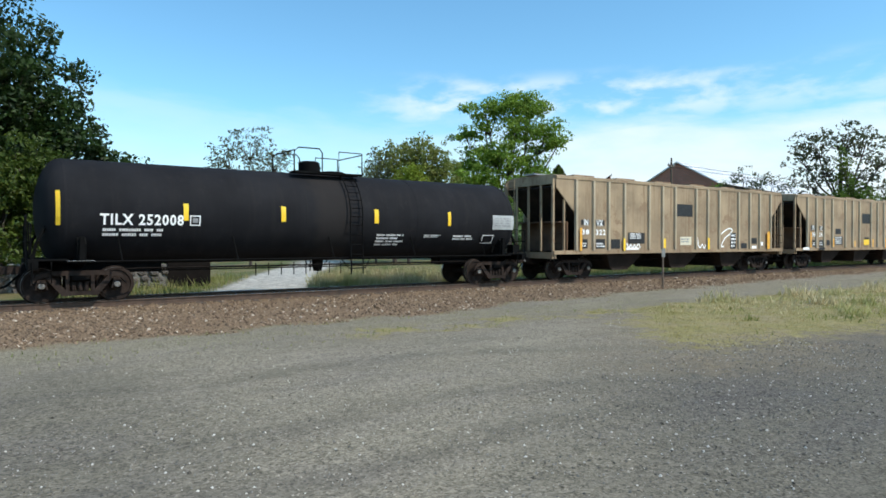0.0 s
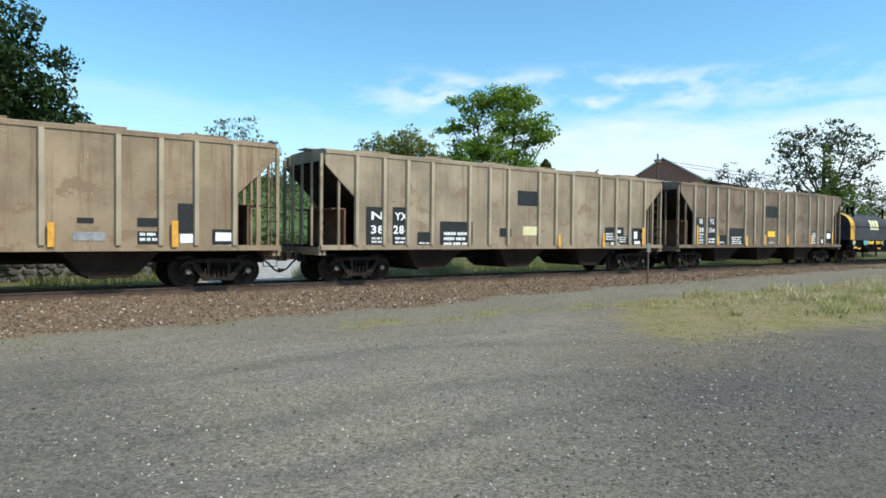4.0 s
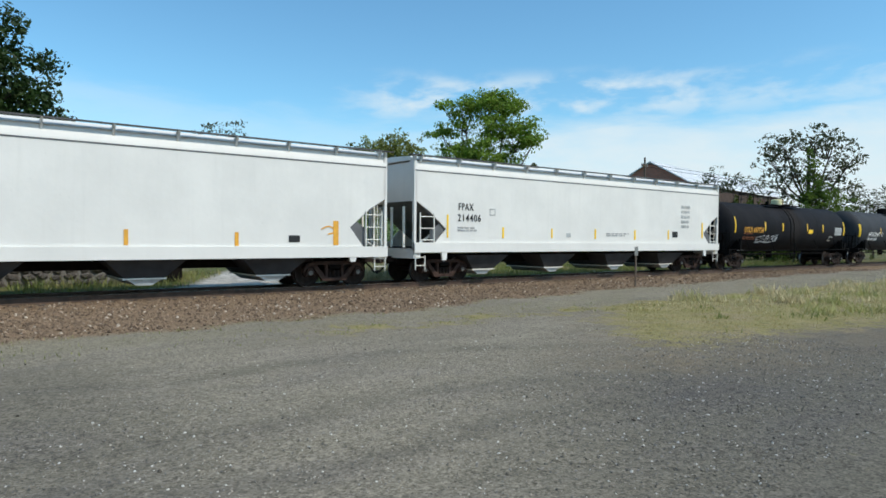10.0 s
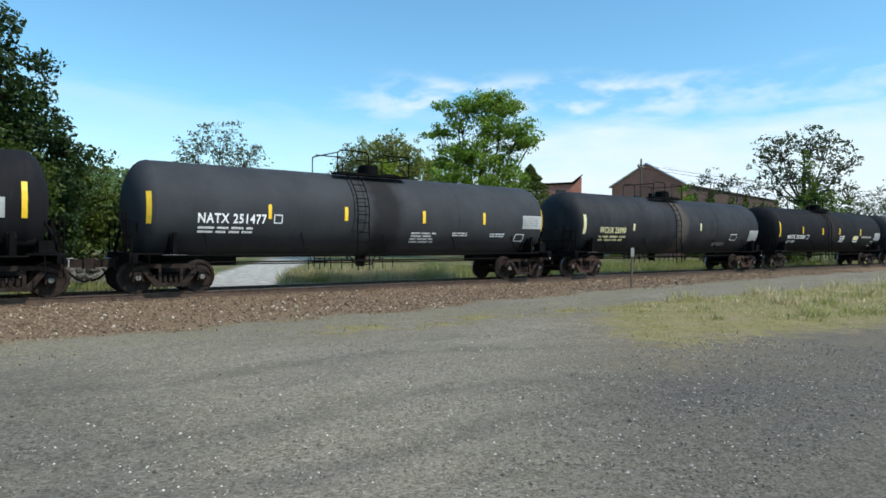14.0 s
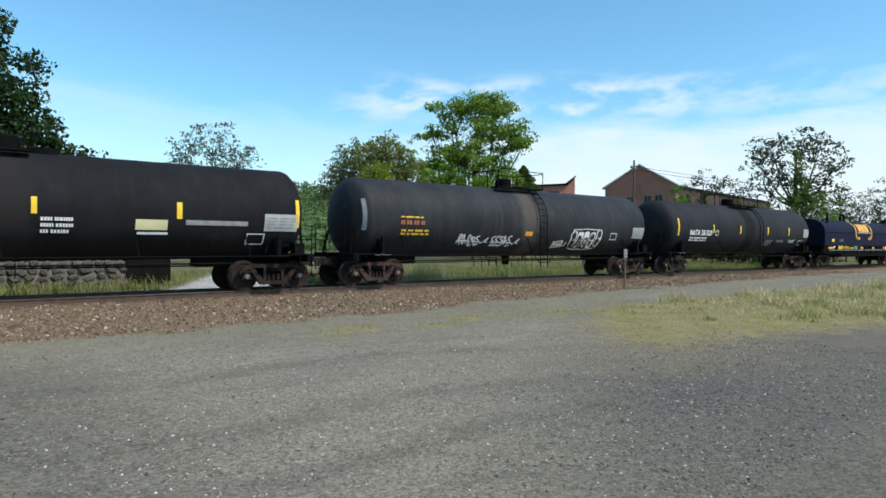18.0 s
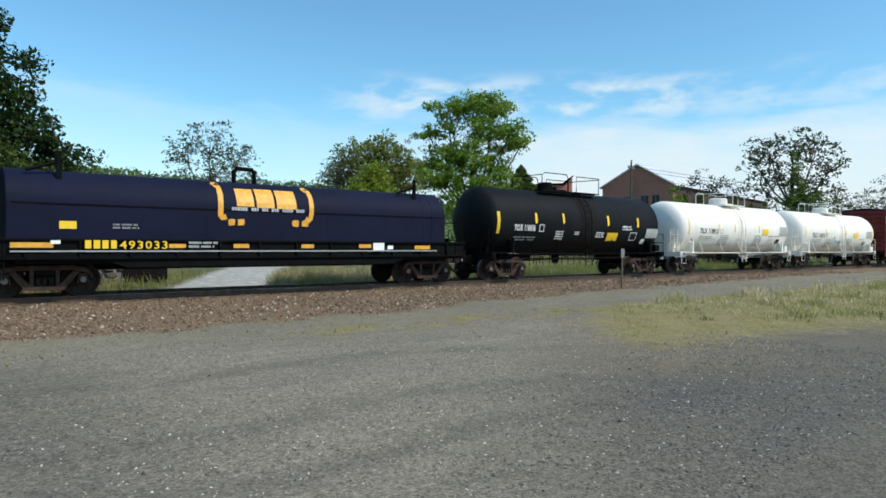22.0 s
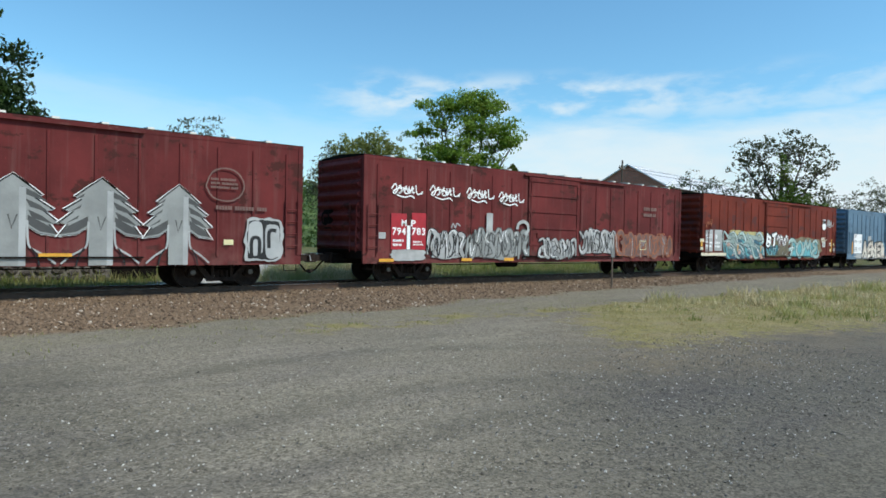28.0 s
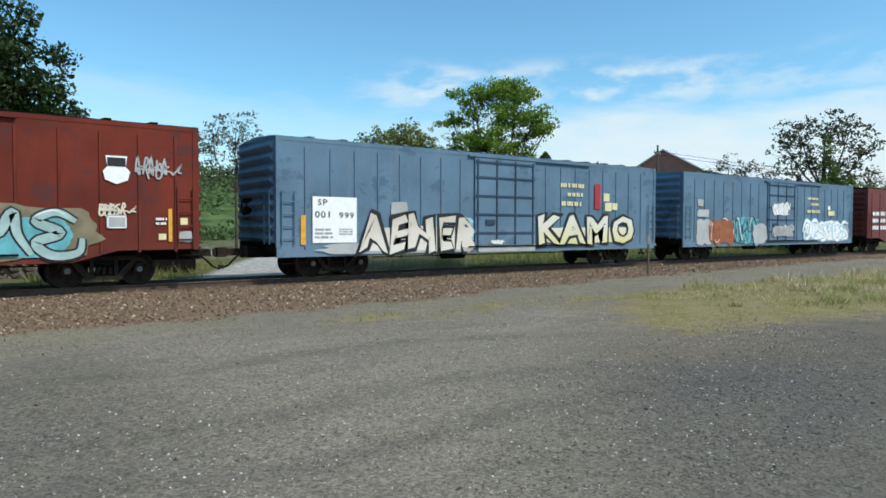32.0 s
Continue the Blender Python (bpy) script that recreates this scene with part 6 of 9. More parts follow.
def smooth_hopper(a0, a1, b0, b1, label, up=0.0):
    car, mid, half = start_car(a0, a1, "covered_hopper", label, "hopper car", "freight train cars")
    x0, x1 = b0 - mid, b1 - mid
    running_gear(car, half, (x0 + 1.75, x1 - 1.75), True)
    ZB, ZS, ZT, Y = 0.98 + up, 1.34 + up, 4.40, 1.54
    for s in (-1, 1):
        pts = [(x0 + 0.95, ZS), (x0 + 1.45, 1.98), (x0 + 0.68, 2.62), (x0 + 0.08, 2.98), (x0 + 0.08, 4.06), (x1 - 0.08, 4.06), (x1 - 0.08, 2.98), (x1 - 0.68, 2.62), (x1 - 1.45, 1.98), (x1 - 0.95, ZS)]
        part("side_sheet", prism(B(), pts, "y", s * Y - 0.02, s * Y + 0.02), WHITE, car)
        part("side_sill", box(B(), x0, x1, s * Y - 0.08, s * Y + 0.05, ZB, ZS), WHITE, car, bevel=0.02)
        part("roof_edge", prism(B(), [(s * (Y + 0.035), 4.09), (s * (Y + 0.035), 4.15), (s * (Y - 0.10), ZT + 0.06), (s * (Y - 0.3), ZT + 0.06), (s * (Y - 0.3), 4.09)], "x", x0 + 0.02, x1 - 0.02), WHITE, car)
        part("eave_seam", box(B(), x0 + 0.05, x1 - 0.05, s * Y - 0.03, s * Y + 0.028, 4.05, 4.10), GREY_SLOPE, car)
        walk_way = part("side_walkway", box(B(), x0 - 0.2, x1 + 0.2, s * (Y + 0.06) - 0.11, s * (Y + 0.06) + 0.11, ZT + 0.2, ZT + 0.225), GRATING, car, "galvanised grating walkway")
        for i in range(12):
            x = x0 + 0.3 + (x1 - x0 - 0.6) * i / 11
            part("bracket", prism(B(), [(s * (Y - 0.15), ZT), (s * (Y - 0.04), ZT - 0.1), (s * (Y + 0.15), ZT + 0.2), (s * (Y - 0.15), ZT + 0.2)], "x", x - 0.025, x + 0.025), WHITE, walk_way)
    for e, s in ((x0, 1), (x1, -1)):
        part("end_sheet", box(B(), min(e + s * 0.1, e + s * 0.14), max(e + s * 0.1, e + s * 0.14), -Y, Y, 2.98, ZT), WHITE, car)
        part("slope_sheet", prism(B(), [(e + s * 0.1, 2.98), (e + s * 2.5, 1.2), (e + s * 2.56, 1.26), (e + s * 0.16, 3.05)], "y", -Y + 0.03, Y - 0.03), GREY_SLOPE, car)
        part("slope_wing", prism(B(), [(e + s * 0.95, ZS), (e + s * 1.45, 1.98), (e + s * 1.2, 2.2), (e + s * 0.75, 1.9), (e + s * 0.75, ZS)], "y", -Y + 0.04, -Y + 0.07), GREY_SLOPE, car)
        part("end_sill", box(B(), min(e, e + s * 0.3), max(e, e + s * 0.3), -1.54, 1.54, 0.9, 1.3), WHITE, car, bevel=0.02)
        part("end_deck", box(B(), min(e, e + s * 1.6), max(e, e + s * 1.6), -1.5, 1.5, 1.26, 1.30), GRIMY, car)
        for y in (-1.5, 1.5):
            part("corner_post", box(B(), min(e, e + s * 0.1), max(e, e + s * 0.1), y - 0.06, y + 0.06, 1.2, ZT + 0.2), WHITE, car)
        for y in (-0.8, 0.0, 0.8):
            part("end_post", box(B(), min(e + s * 0.02, e + s * 0.1), max(e + s * 0.02, e + s * 0.1), y - 0.035, y + 0.035, 1.25, 2.8), WHITE_SHADE, car)
        part("end_ladder", ladder(e - s * 0.02, 1.1 * s, 1.2, 4.6, 0.42, along="y"), WHITE_SHADE, car)
        part("side_ladder", ladder(e + s * 0.55, -1.6, 1.36, 2.55, 0.62, 0.42, 0.02), WHITE_SHADE, car)
        part("step_stirrup", ladder(e + s * 0.28, -1.56, 0.5, 1.0, 0.42, 0.3), WHITE_SHADE, car)
        part("jacking_pad", prism(B(), [(e + s * 1.22, ZB), (e + s * 1.26, 0.83), (e + s * 1.44, 0.83), (e + s * 1.48, ZB)], "y", -1.6, -1.52), WHITE, car)
        part("brace", tube(B(), [(e + s * 0.3, -1.2, 1.3), (e + s * 1.3, -1.2, 1.95)], 0.05, 6), WHITE_SHADE, car)
    part("roof", prism(B(), [(-Y, ZT + 0.05), (Y, ZT + 0.05), (Y - 0.3, ZT + 0.2), (0, ZT + 0.26), (-Y + 0.3, ZT + 0.2)], "x", x0, x1), WHITE, car)
    part("hatch", box(B(), x0 + 1.2, x1 - 1.2, -0.3, 0.3, ZT + 0.24, ZT + 0.36), WHITE, car, "long trough hatch cover")
    part("centre_sill", box(B(), x0 + 0.1, x1 - 0.1, -0.28, 0.28, 0.66, 1.05), GRIMY, car)
    for k in (0.18, 0.38, 0.59, 0.79):
        xc = x0 + (x1 - x0) * k
        bm = B()
        top = [bm.verts.new((xc + u * 1.12, v * 1.44, 1.0)) for u, v in ((-1, -1), (1, -1), (1, 1), (-1, 1))]
        bot = [bm.verts.new((xc + u * 0.52, v * 1.15, 0.44)) for u, v in ((-1, -1), (1, -1), (1, 1), (-1, 1))]
        for i in range(4):
            bm.faces.new((top[i], top[(i + 1) % 4], bot[(i + 1) % 4], bot[i]))
        bm.faces.new(bot[::-1])
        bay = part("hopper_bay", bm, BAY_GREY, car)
        part("outlet_lip", box(B(), xc - 0.58, xc + 0.58, -1.18, 1.18, 0.41, 0.45), WHITE_SHADE, bay)
        part("outlet_gate", prism(B(), [(xc - 0.48, 0.41), (xc + 0.48, 0.41), (xc + 0.2, 0.24), (xc - 0.2, 0.24)], "y", -1.1, 1.1), PIPE, bay)
    return Side(car, mid, flat_skin(-Y - 0.02))


# ---- tank car ----


def tank_car(a0, a1, t0, t1, paint, label, deck=(-1.3, 1.3), house=0.0, rungs=0.0, top="black", trim=None, r=1.46, zc=2.44):
    car, mid, half = start_car(a0, a1, "tank_car", label, "tank car", "freight train cars")
    x0, x1 = t0 - mid, t1 - mid
    dome, wide = (deck[0] + deck[1]) / 2, (deck[1] - deck[0]) / 2
    trim = trim or BLACK
    light = trim is not BLACK
    running_gear(car, half, (-half + 1.95, half - 1.95), paint in (TANK_SPILL, TANK_DEEP))
    h = 0.62
    prof = [(x0 + h * (1 - math.cos(a)), r * math.sin(a)) for a in (math.pi / 2 * i / 7 for i in range(8))]
    prof += [(x1 - (u - x0), q) for u, q in prof[::-1]]
    tank = part("tank", revolve(B(), prof, "x", (0, 0, zc), 44), paint, car)
    for x in (x0 + h + 0.02, x0 + (x1 - x0) * 0.3, dome - 1.0, dome + 1.0, x0 + (x1 - x0) * 0.7, x1 - h - 0.02):
        part("jacket_band", revolve(B(), [(x - 0.03, r - 0.02), (x - 0.03, r + 0.005), (x + 0.03, r + 0.005), (x + 0.03, r - 0.02)], "x", (0, 0, zc), 40), paint, tank)
    for e, s in ((x0, 1), (x1, -1)):
        tx = -half + 1.95 if s == 1 else half - 1.95
        end = -half + 0.75 if s == 1 else half - 0.75
        part("stub_sill", box(B(), min(end, tx + s * 2.2), max(end, tx + s * 2.2), -0.3, 0.3, 0.74, 1.12), trim, car, bevel=0.015)
        pts = [(-1.35, 1.05), (-1.42, 1.55), (-1.25, 1.75), (-0.9, 1.4), (0, 1.15), (0.9, 1.4), (1.25, 1.75), (1.42, 1.55), (1.35, 1.05), (0.4, 0.9), (-0.4, 0.9)]
        part("saddle", prism(B(), pts, "x", tx - 0.11, tx + 0.11), trim, car)
        part("end_sill", box(B(), min(end, end + s * 0.22), max(end, end + s * 0.22), -1.45, 1.45, 0.9, 1.12), trim, car, bevel=0.015)
        part("end_platform", box(B(), min(end, end + s * 0.9), max(end, end + s * 0.9), -1.45, 1.45, 1.12, 1.16), trim, car)
        for y in (-1.42, 1.42):
            part("handrail", tube(B(), [(end + s * 0.06, y, 1.15), (end + s * 0.06, y, 2.05), (end + s * 0.06, y * 0.45, 2.12), (end + s * 0.06, y * 0.45, 1.15)], 0.022, 6), trim, car)
            part("corner_step", tube(B(), [(end + s * 0.08, y * 1.04, 1.1), (end + s * 0.08, y * 1.04, 0.55), (end + s * 0.5, y * 1.04, 0.55), (end + s * 0.5, y * 1.04, 1.1)], 0.02, 5), trim, car)
            part("saddle_post", prism(B(), [(tx - 0.07, 1.1), (tx + 0.07, 1.1), (tx + 0.05, 1.75), (tx - 0.05, 1.75)], "y", y - 0.05, y + 0.05), trim, car)
        for y in (-0.95, 0.95):
            head = e + s * 0.10
            part("head_brace", tube(B(), [(end + s * 0.12, y, 1.14), (end + s * 0.2, y, 1.55), (head + s * 0.12, y, 2.02)], 0.045, 6), trim, car)
        part("cross_rail", tube(B(), [(end + s * 0.06, -1.42, 1.62), (end + s * 0.06, 1.42, 1.62)], 0.02, 5), trim, car)
        part("hose_bracket", box(B(), min(end - s * 0.1, end + s * 0.1), max(end - s * 0.1, end + s * 0.1), -0.42, -0.30, 0.72, 1.0), trim, car)
        # pale strip at the leading end only, elsewhere in the trim colour
        part("deck_strip", box(B(), tx - 0.35, tx + 0.3, -1.5, -1.44, 1.08, 1.12), PIPE if s == 1 and not light else trim, car, "deck edge strip")
        if s == -1:
            part("brake_wheel", revolve(B(), [(0, 0.25), (0.04, 0.28), (0.04, 0.22), (0, 0.25)], "x", (end - 0.05, 0.7, 2.0), 18), trim, car)
            part("brake_stand", box(B(), end - 0.12, end + 0.0, 0.45, 0.95, 1.15, 2.1), trim, car, bevel=0.02)
            part("brake_lever", tube(B(), [(end - 1.5, -1.1, 1.2), (end - 1.35, -1.15, 1.9)], 0.035, 5), trim, car)
            part("control_valve", box(B(), end - 0.62, end - 0.28, -1.35, -1.0, 1.18, 1.5), trim, car, bevel=0.03)
            part("brake_cylinder", revolve(B(), [(-0.45, 0), (-0.45, 0.15), (0.3, 0.15), (0.4, 0.05), (0.4, 0)], "x", (end - 1.0, -0.95, 1.45), 14), trim, car)
    part("end_ladder", ladder(-half + 0.72, -1.05, 1.15, 2.3, 0.42, 0.36, 0.018, "y"), trim, car)
    for s in (-1, 1):
        part("side_rail", tube(B(), [(-half + 1.6, s * 1.5, 1.09), (half - 1.6, s * 1.5, 1.09)], 0.026, 6), trim, car, "long grab rail below the tank")
        for i in range(5):
            x = -half + 2.9 + (2 * half - 5.8) * i / 4
            z = zc - math.sqrt(max(r * r - 1.30 ** 2, 0.01))
            part("rail_bracket", tube(B(), [(x - 0.1, s * 1.26, z + 0.1), (x, s * 1.5, 1.09)], 0.022, 5), trim, car)
        arc = [(rungs, s * (r + 0.13) * math.sin(a), zc + (r + 0.13) * math.cos(a)) for a in (radians(v) for v in range(30, 110, 10))]
        pts = arc + [(rungs, s * 1.62, 0.55)]
        bm = B()
        for dx in (-0.22, 0.22):
            tube(bm, [(p[0] + dx, p[1], p[2]) for p in pts], 0.022, 5)
        for i in range(len(pts) - 1):
            n = max(1, round((Vector(pts[i + 1]) - Vector(pts[i])).length / 0.32))
            for j in range(n):
                q = Vector(pts[i]).lerp(Vector(pts[i + 1]), j / n)
                tube(bm, [q + Vector((-0.22, 0, 0)), q + Vector((0.22, 0, 0))], 0.016, 4)
        part("side_ladder", bm, trim, car)
        part("ladder_stay", tube(B(), [(rungs - 0.55, s * 1.5, 1.09), (rungs - 0.3, s * 1.62, 0.75), (rungs + 0.3, s * 1.62, 0.75), (rungs + 0.55, s * 1.5, 1.09)], 0.02, 5), trim, car)
    ztop = zc + r
    ledge = part("top_platform", box(box(B(), dome - wide, dome + wide, -0.95, -0.5, ztop - 0.06, ztop), dome - wide, dome + wide, 0.5, 0.95, ztop - 0.06, ztop), trim, car)
    for y in (-0.93, 0.93):
        pts = [(dome - wide, y, ztop), (dome - wide, y, ztop + 0.62), (dome - wide + 0.15, y, ztop + 0.75), (dome - 0.35, y, ztop + 0.75), (dome - 0.25, y, ztop + 0.62), (dome - 0.25, y, ztop)]
        part("railing", tube(B(), pts, 0.022, 5), trim, ledge)
        pts = [(dome + 0.35, y, ztop), (dome + 0.35, y, ztop + 0.7), (dome + wide, y, ztop + 0.7), (dome + wide, y, ztop)]
        part("railing", tube(B(), pts, 0.022, 5), trim, ledge)
    for dx in (-wide, wide):
        part("railing", tube(B(), [(dome + dx, -0.93, ztop + 0.66), (dome + dx, 0.93, ztop + 0.66)], 0.02, 5), trim, ledge)
    wr = 0.52 if light else 0.36
    cover = {"black": trim, "yellow": INK_LEMON, "white": trim}[top]
    part("manway", revolve(B(), [(ztop - 0.1, 0.42), (ztop + 0.1, 0.42), (ztop + 0.12, 0.36), (ztop + 0.16, 0.0)], "z", (house + 0.85, 0, 0), 20), trim, car)
    part("valve_housing", revolve(B(), [(ztop - 0.1, wr), (ztop + 0.36, wr), (ztop + 0.42, wr * 0.8), (ztop + 0.42, 0.0)], "z", (house, 0, 0), 20), cover, car,
         "pale yellow valve housing" if top == "yellow" else "")
    part("safety_valve", revolve(B(), [(ztop - 0.05, 0.1), (ztop + 0.22, 0.1), (ztop + 0.26, 0.14), (ztop + 0.3, 0.0)], "z", (dome + 0.1, 0.2, 0), 10), trim, car)
    part("bottom_outlet", revolve(B(), [(0.62, 0.0), (0.62, 0.14), (0.8, 0.18), (1.05, 0.2), (1.05, 0.0)], "z", (dome, 0, 0), 12), GRIMY, car)
    part("train_pipe", rod([(-half + 1.2, -0.6, 0.72), (-half + 3.4, -0.7, 0.86), (half - 3.4, -0.7, 0.86), (half - 1.2, -0.6, 0.72)], 0.028), GRIMY, car)
    part("brake_rod", rod([(-half + 3.0, -0.3, 0.78), (half - 3.0, -0.3, 0.78)], 0.022), GRIMY, car)
    for i in range(9):
        x = dome - 2.4 + i * 0.42
        part("pipe_hanger", rod([(x, -0.68, 0.95), (x, -0.68, 0.56)], 0.018, 4), GRIMY, car)
    return Side(car, mid, tank_skin(r, zc, x0, x1))


# ---- coil car ----


def hood(car, x0, x1, paint, band=None):
    def arch(g):
        pts = [(-1.46 - g, 1.55), (-1.46 - g, 2.45)]
        for i in range(1, 9):
            a = math.pi / 2 * i / 8
            pts.append((-1.46 - g + (1.0 + g) * (1 - math.cos(a)), 2.45 + (0.92 + g) * math.sin(a)))
        return pts + [(-u, v) for u, v in pts[::-1]]
    h = part("hood", prism(B(), arch(0), "x", x0, x1), paint, car)
    for x in (x0 + 0.02, x1 - 0.62):
        part("end_band", prism(B(), arch(0.012), "x", x, x + 0.6), band or paint, h, "painted end band" if band else "")
    for x in np.linspace(x0 + 1.0, x1 - 1.0, 4):
        part("seam", prism(B(), arch(0.006), "x", x - 0.02, x + 0.02), paint, h)
    for x in (x0 + 1.2, x1 - 1.2):
        part("hood_guide", prism(B(), [(x - 0.07, 2.95), (x + 0.07, 2.95), (x + 0.04, 3.85), (x - 0.04, 3.85)], "y", -1.16, -1.06), BLACK, h)
        part("guide_brace", tube(B(), [(x - 0.75, -1.1, 3.3), (x - 0.05, -1.1, 3.55)], 0.045, 5), BLACK, h)
    c = (x0 + x1) / 2 - 0.3
    part("lifting_eye", tube(B(), [(c - 0.34, 0, 3.3), (c - 0.34, 0, 3.78), (c - 0.26, 0, 3.86), (c + 0.26, 0, 3.86), (c + 0.34, 0, 3.78), (c + 0.34, 0, 3.3)], 0.075, 6), BLACK, h)
    part("side_seam", box(B(), x0 + 0.1, x1 - 0.1, -1.475, 1.475, 2.43, 2.47), BLACK, h)
    return h


def coil_car(a0, a1, b0, b1, hoods, paint, band, label):
    car, mid, half = start_car(a0, a1, "coil_car", label, "coil car", "freight train cars")
    x0, x1 = b0 - mid, b1 - mid
    running_gear(car, half, (x0 + 1.5, x1 - 1.5), True)
    for s in (-1, 1):
        pts = [(x0 + 0.2, 1.06), (x0 + 2.6, 1.06), (x0 + 3.4, 0.78), (x1 - 3.4, 0.78), (x1 - 2.6, 1.06), (x1 - 0.2, 1.06), (x1 - 0.2, 1.5), (x0 + 0.2, 1.5)]
        part("side_sill", prism(B(), pts, "y", s * 1.5 - 0.05, s * 1.5 + 0.05), BLACK, car)
        part("sill_flange", box(B(), x0 + 0.1, x1 - 0.1, s * 1.52 - 0.1, s * 1.52 + 0.1, 1.02, 1.08), BLACK, car)
        part("top_flange", box(B(), x0 + 0.1, x1 - 0.1, s * 1.5 - 0.12, s * 1.5 + 0.12, 1.5, 1.55), BLACK, car)
        for i in range(12):
            x = x0 + 1.0 + (x1 - x0 - 2) * i / 11
            part("stake", prism(B(), [(s * 1.55, 1.08), (s * 1.66, 1.08), (s * 1.62, 1.5), (s * 1.55, 1.5)], "x", x - 0.03, x + 0.03), BLACK, car)
    part("trough", prism(B(), [(-1.45, 1.5), (-0.4, 1.0), (0.4, 1.0), (1.45, 1.5), (1.45, 0.9), (-1.45, 0.9)], "x", x0 + 0.8, x1 - 0.8), BLACK, car)
    part("centre_sill", box(B(), x0, x1, -0.28, 0.28, 0.68, 1.0), GRIMY, car)
    for e, s in ((x0, 1), (x1, -1)):
        part("end_sill", box(B(), min(e, e + s * 0.3), max(e, e + s * 0.3), -1.5, 1.5, 0.92, 1.3), BLACK, car, bevel=0.02)
        part("end_deck", box(B(), min(e, e + s * 0.9), max(e, e + s * 0.9), -1.5, 1.5, 1.26, 1.3), GRIMY, car)
        part("bulkhead", box(B(), min(e + s * 0.75, e + s * 0.82), max(e + s * 0.75, e + s * 0.82), -1.45, 1.45, 1.2, 1.7), BLACK, car)
        part("side_ladder", ladder(e + s * 0.35, -1.56, 0.5, 1.6, 0.4, 0.3), BLACK, car)
        part("handrail", tube(B(), [(e + s * 0.08, -1.4, 1.3), (e + s * 0.08, -1.4, 2.3), (e + s * 0.08, 1.4, 2.3), (e + s * 0.08, 1.4, 1.3)], 0.02, 5), BLACK, car)
    part("brake_wheel", revolve(B(), [(0, 0.25), (0.04, 0.28), (0.04, 0.22), (0, 0.25)], "x", (x1 - 0.1, 0.5, 2.2), 18), GRIMY, car)
    for h0, h1 in hoods:
        hood(car, h0 - mid, h1 - mid, paint, band)
    return Side(car, mid, hood_skin), Side(car, mid, flat_skin(-1.66))


# ---- boxcar ----


def box_car(a0, a1, b0, b1, paint, label, door, ribs, zt=4.42, zb=0.70, roof_paint=None, straight=False):
    car, mid, half = start_car(a0, a1, "boxcar", label, "boxcar", "freight train cars")
    x0, x1 = b0 - mid, b1 - mid
    running_gear(car, half, (x0 + 2.35, x1 - 2.35))
    Y = 1.57
    d0, d1 = door[0] - mid, door[1] - mid
    for s in (-1, 1):
        pts = [(x0, 1.02), (x0 + 2.1, 1.0), (x0 + 3.2, zb), (x1 - 3.2, zb), (x1 - 2.1, 1.0), (x1, 1.02), (x1, zt), (x0, zt)]
        if straight:
            pts = [(x0, zb), (x1, zb), (x1, zt), (x0, zt)]
        side = part("side_sheet", prism(B(), pts, "y", s * Y - 0.03, s * Y + 0.03), paint, car)
        rib = meshed("rib", prism(B(), [(-0.04, 0), (-0.025, -0.032), (0.025, -0.032), (0.04, 0)], "z", 0.95, zt - 0.28), paint)
        for x in ribs:
            if not d0 - 0.05 < x - mid < d1 + 0.05 or s == 1:
                piece("rib", rib, car, x - mid, s * (Y + 0.03), rz=0 if s == -1 else 180)
        part("roof_rail", box(B(), x0, x1, s * Y - 0.04, s * Y + 0.055, zt - 0.1, zt + 0.02), paint, car, bevel=0.01)
        part("corner_post", box(B(), x0 - 0.02, x0 + 0.14, s * Y - 0.05, s * Y + 0.045, 1.0, zt), paint, car, bevel=0.012)
        part("corner_post", box(B(), x1 - 0.14, x1 + 0.02, s * Y - 0.05, s * Y + 0.045, 1.0, zt), paint, car, bevel=0.012)
        # sliding door
        yo = s * (Y + 0.07)
        dr = part("sliding_door", box(B(), d0, d1, yo - 0.03, yo + 0.03, 0.98, zt - 0.14), paint, car, bevel=0.012)
        yb = yo + s * 0.045
        for z in (1.45, 2.15, 2.85, 3.55, zt - 0.3):
            part("door_rib", box(B(), d0 + 0.03, d1 - 0.03, yb - 0.02, yb + 0.02, z - 0.035, z + 0.035), BLUE_DEEP if paint is BLUE else paint, dr)
        for x in np.linspace(d0 + 0.12, d1 - 0.12, 4 if paint is BLUE else 2):
            part("door_stile", box(B(), x - 0.03, x + 0.03, yb - 0.018, yb + 0.018, 1.0, zt - 0.2), BLUE_DEEP if paint is BLUE else paint, dr)
        part("door_latch", box(B(), d0 + 0.5, d0 + 0.95, yb - 0.03, yb + 0.03, 1.75, 1.95), BLUE_DEEP if paint is BLUE else paint, dr, bevel=0.01)
        part("door_rail", box(B(), d0 - 0.3, d1 + (d1 - d0) + 0.2, yo - 0.06, yo + 0.06, zt - 0.12, zt - 0.06), paint, car)
        part("door_sill", box(B(), d0 - 0.3, d1 + (d1 - d0) + 0.2, yo - 0.05, yo + 0.05, 0.91, 0.955), GRIMY, car)
    part("floor", box(B(), x0 + 0.05, x1 - 0.05, -Y, Y, 0.98, 1.1), GRIMY, car)
    part("centre_sill", box(B(), x0 - 0.4, x1 + 0.4, -0.3, 0.3, 0.66, 1.0), GRIMY, car)
    part("cross_bearer", box(box(B(), d0 - 1.5, d0 - 1.35, -1.5, 1.5, 0.7, 1.0), d1 + 1.35, d1 + 1.5, -1.5, 1.5, 0.7, 1.0), GRIMY, car)
    part("air_reservoir", revolve(B(), [(-0.55, 0), (-0.5, 0.2), (0.5, 0.2), (0.55, 0)], "x", (d0 - 0.4, -0.8, 0.66), 14), GRIMY, car)
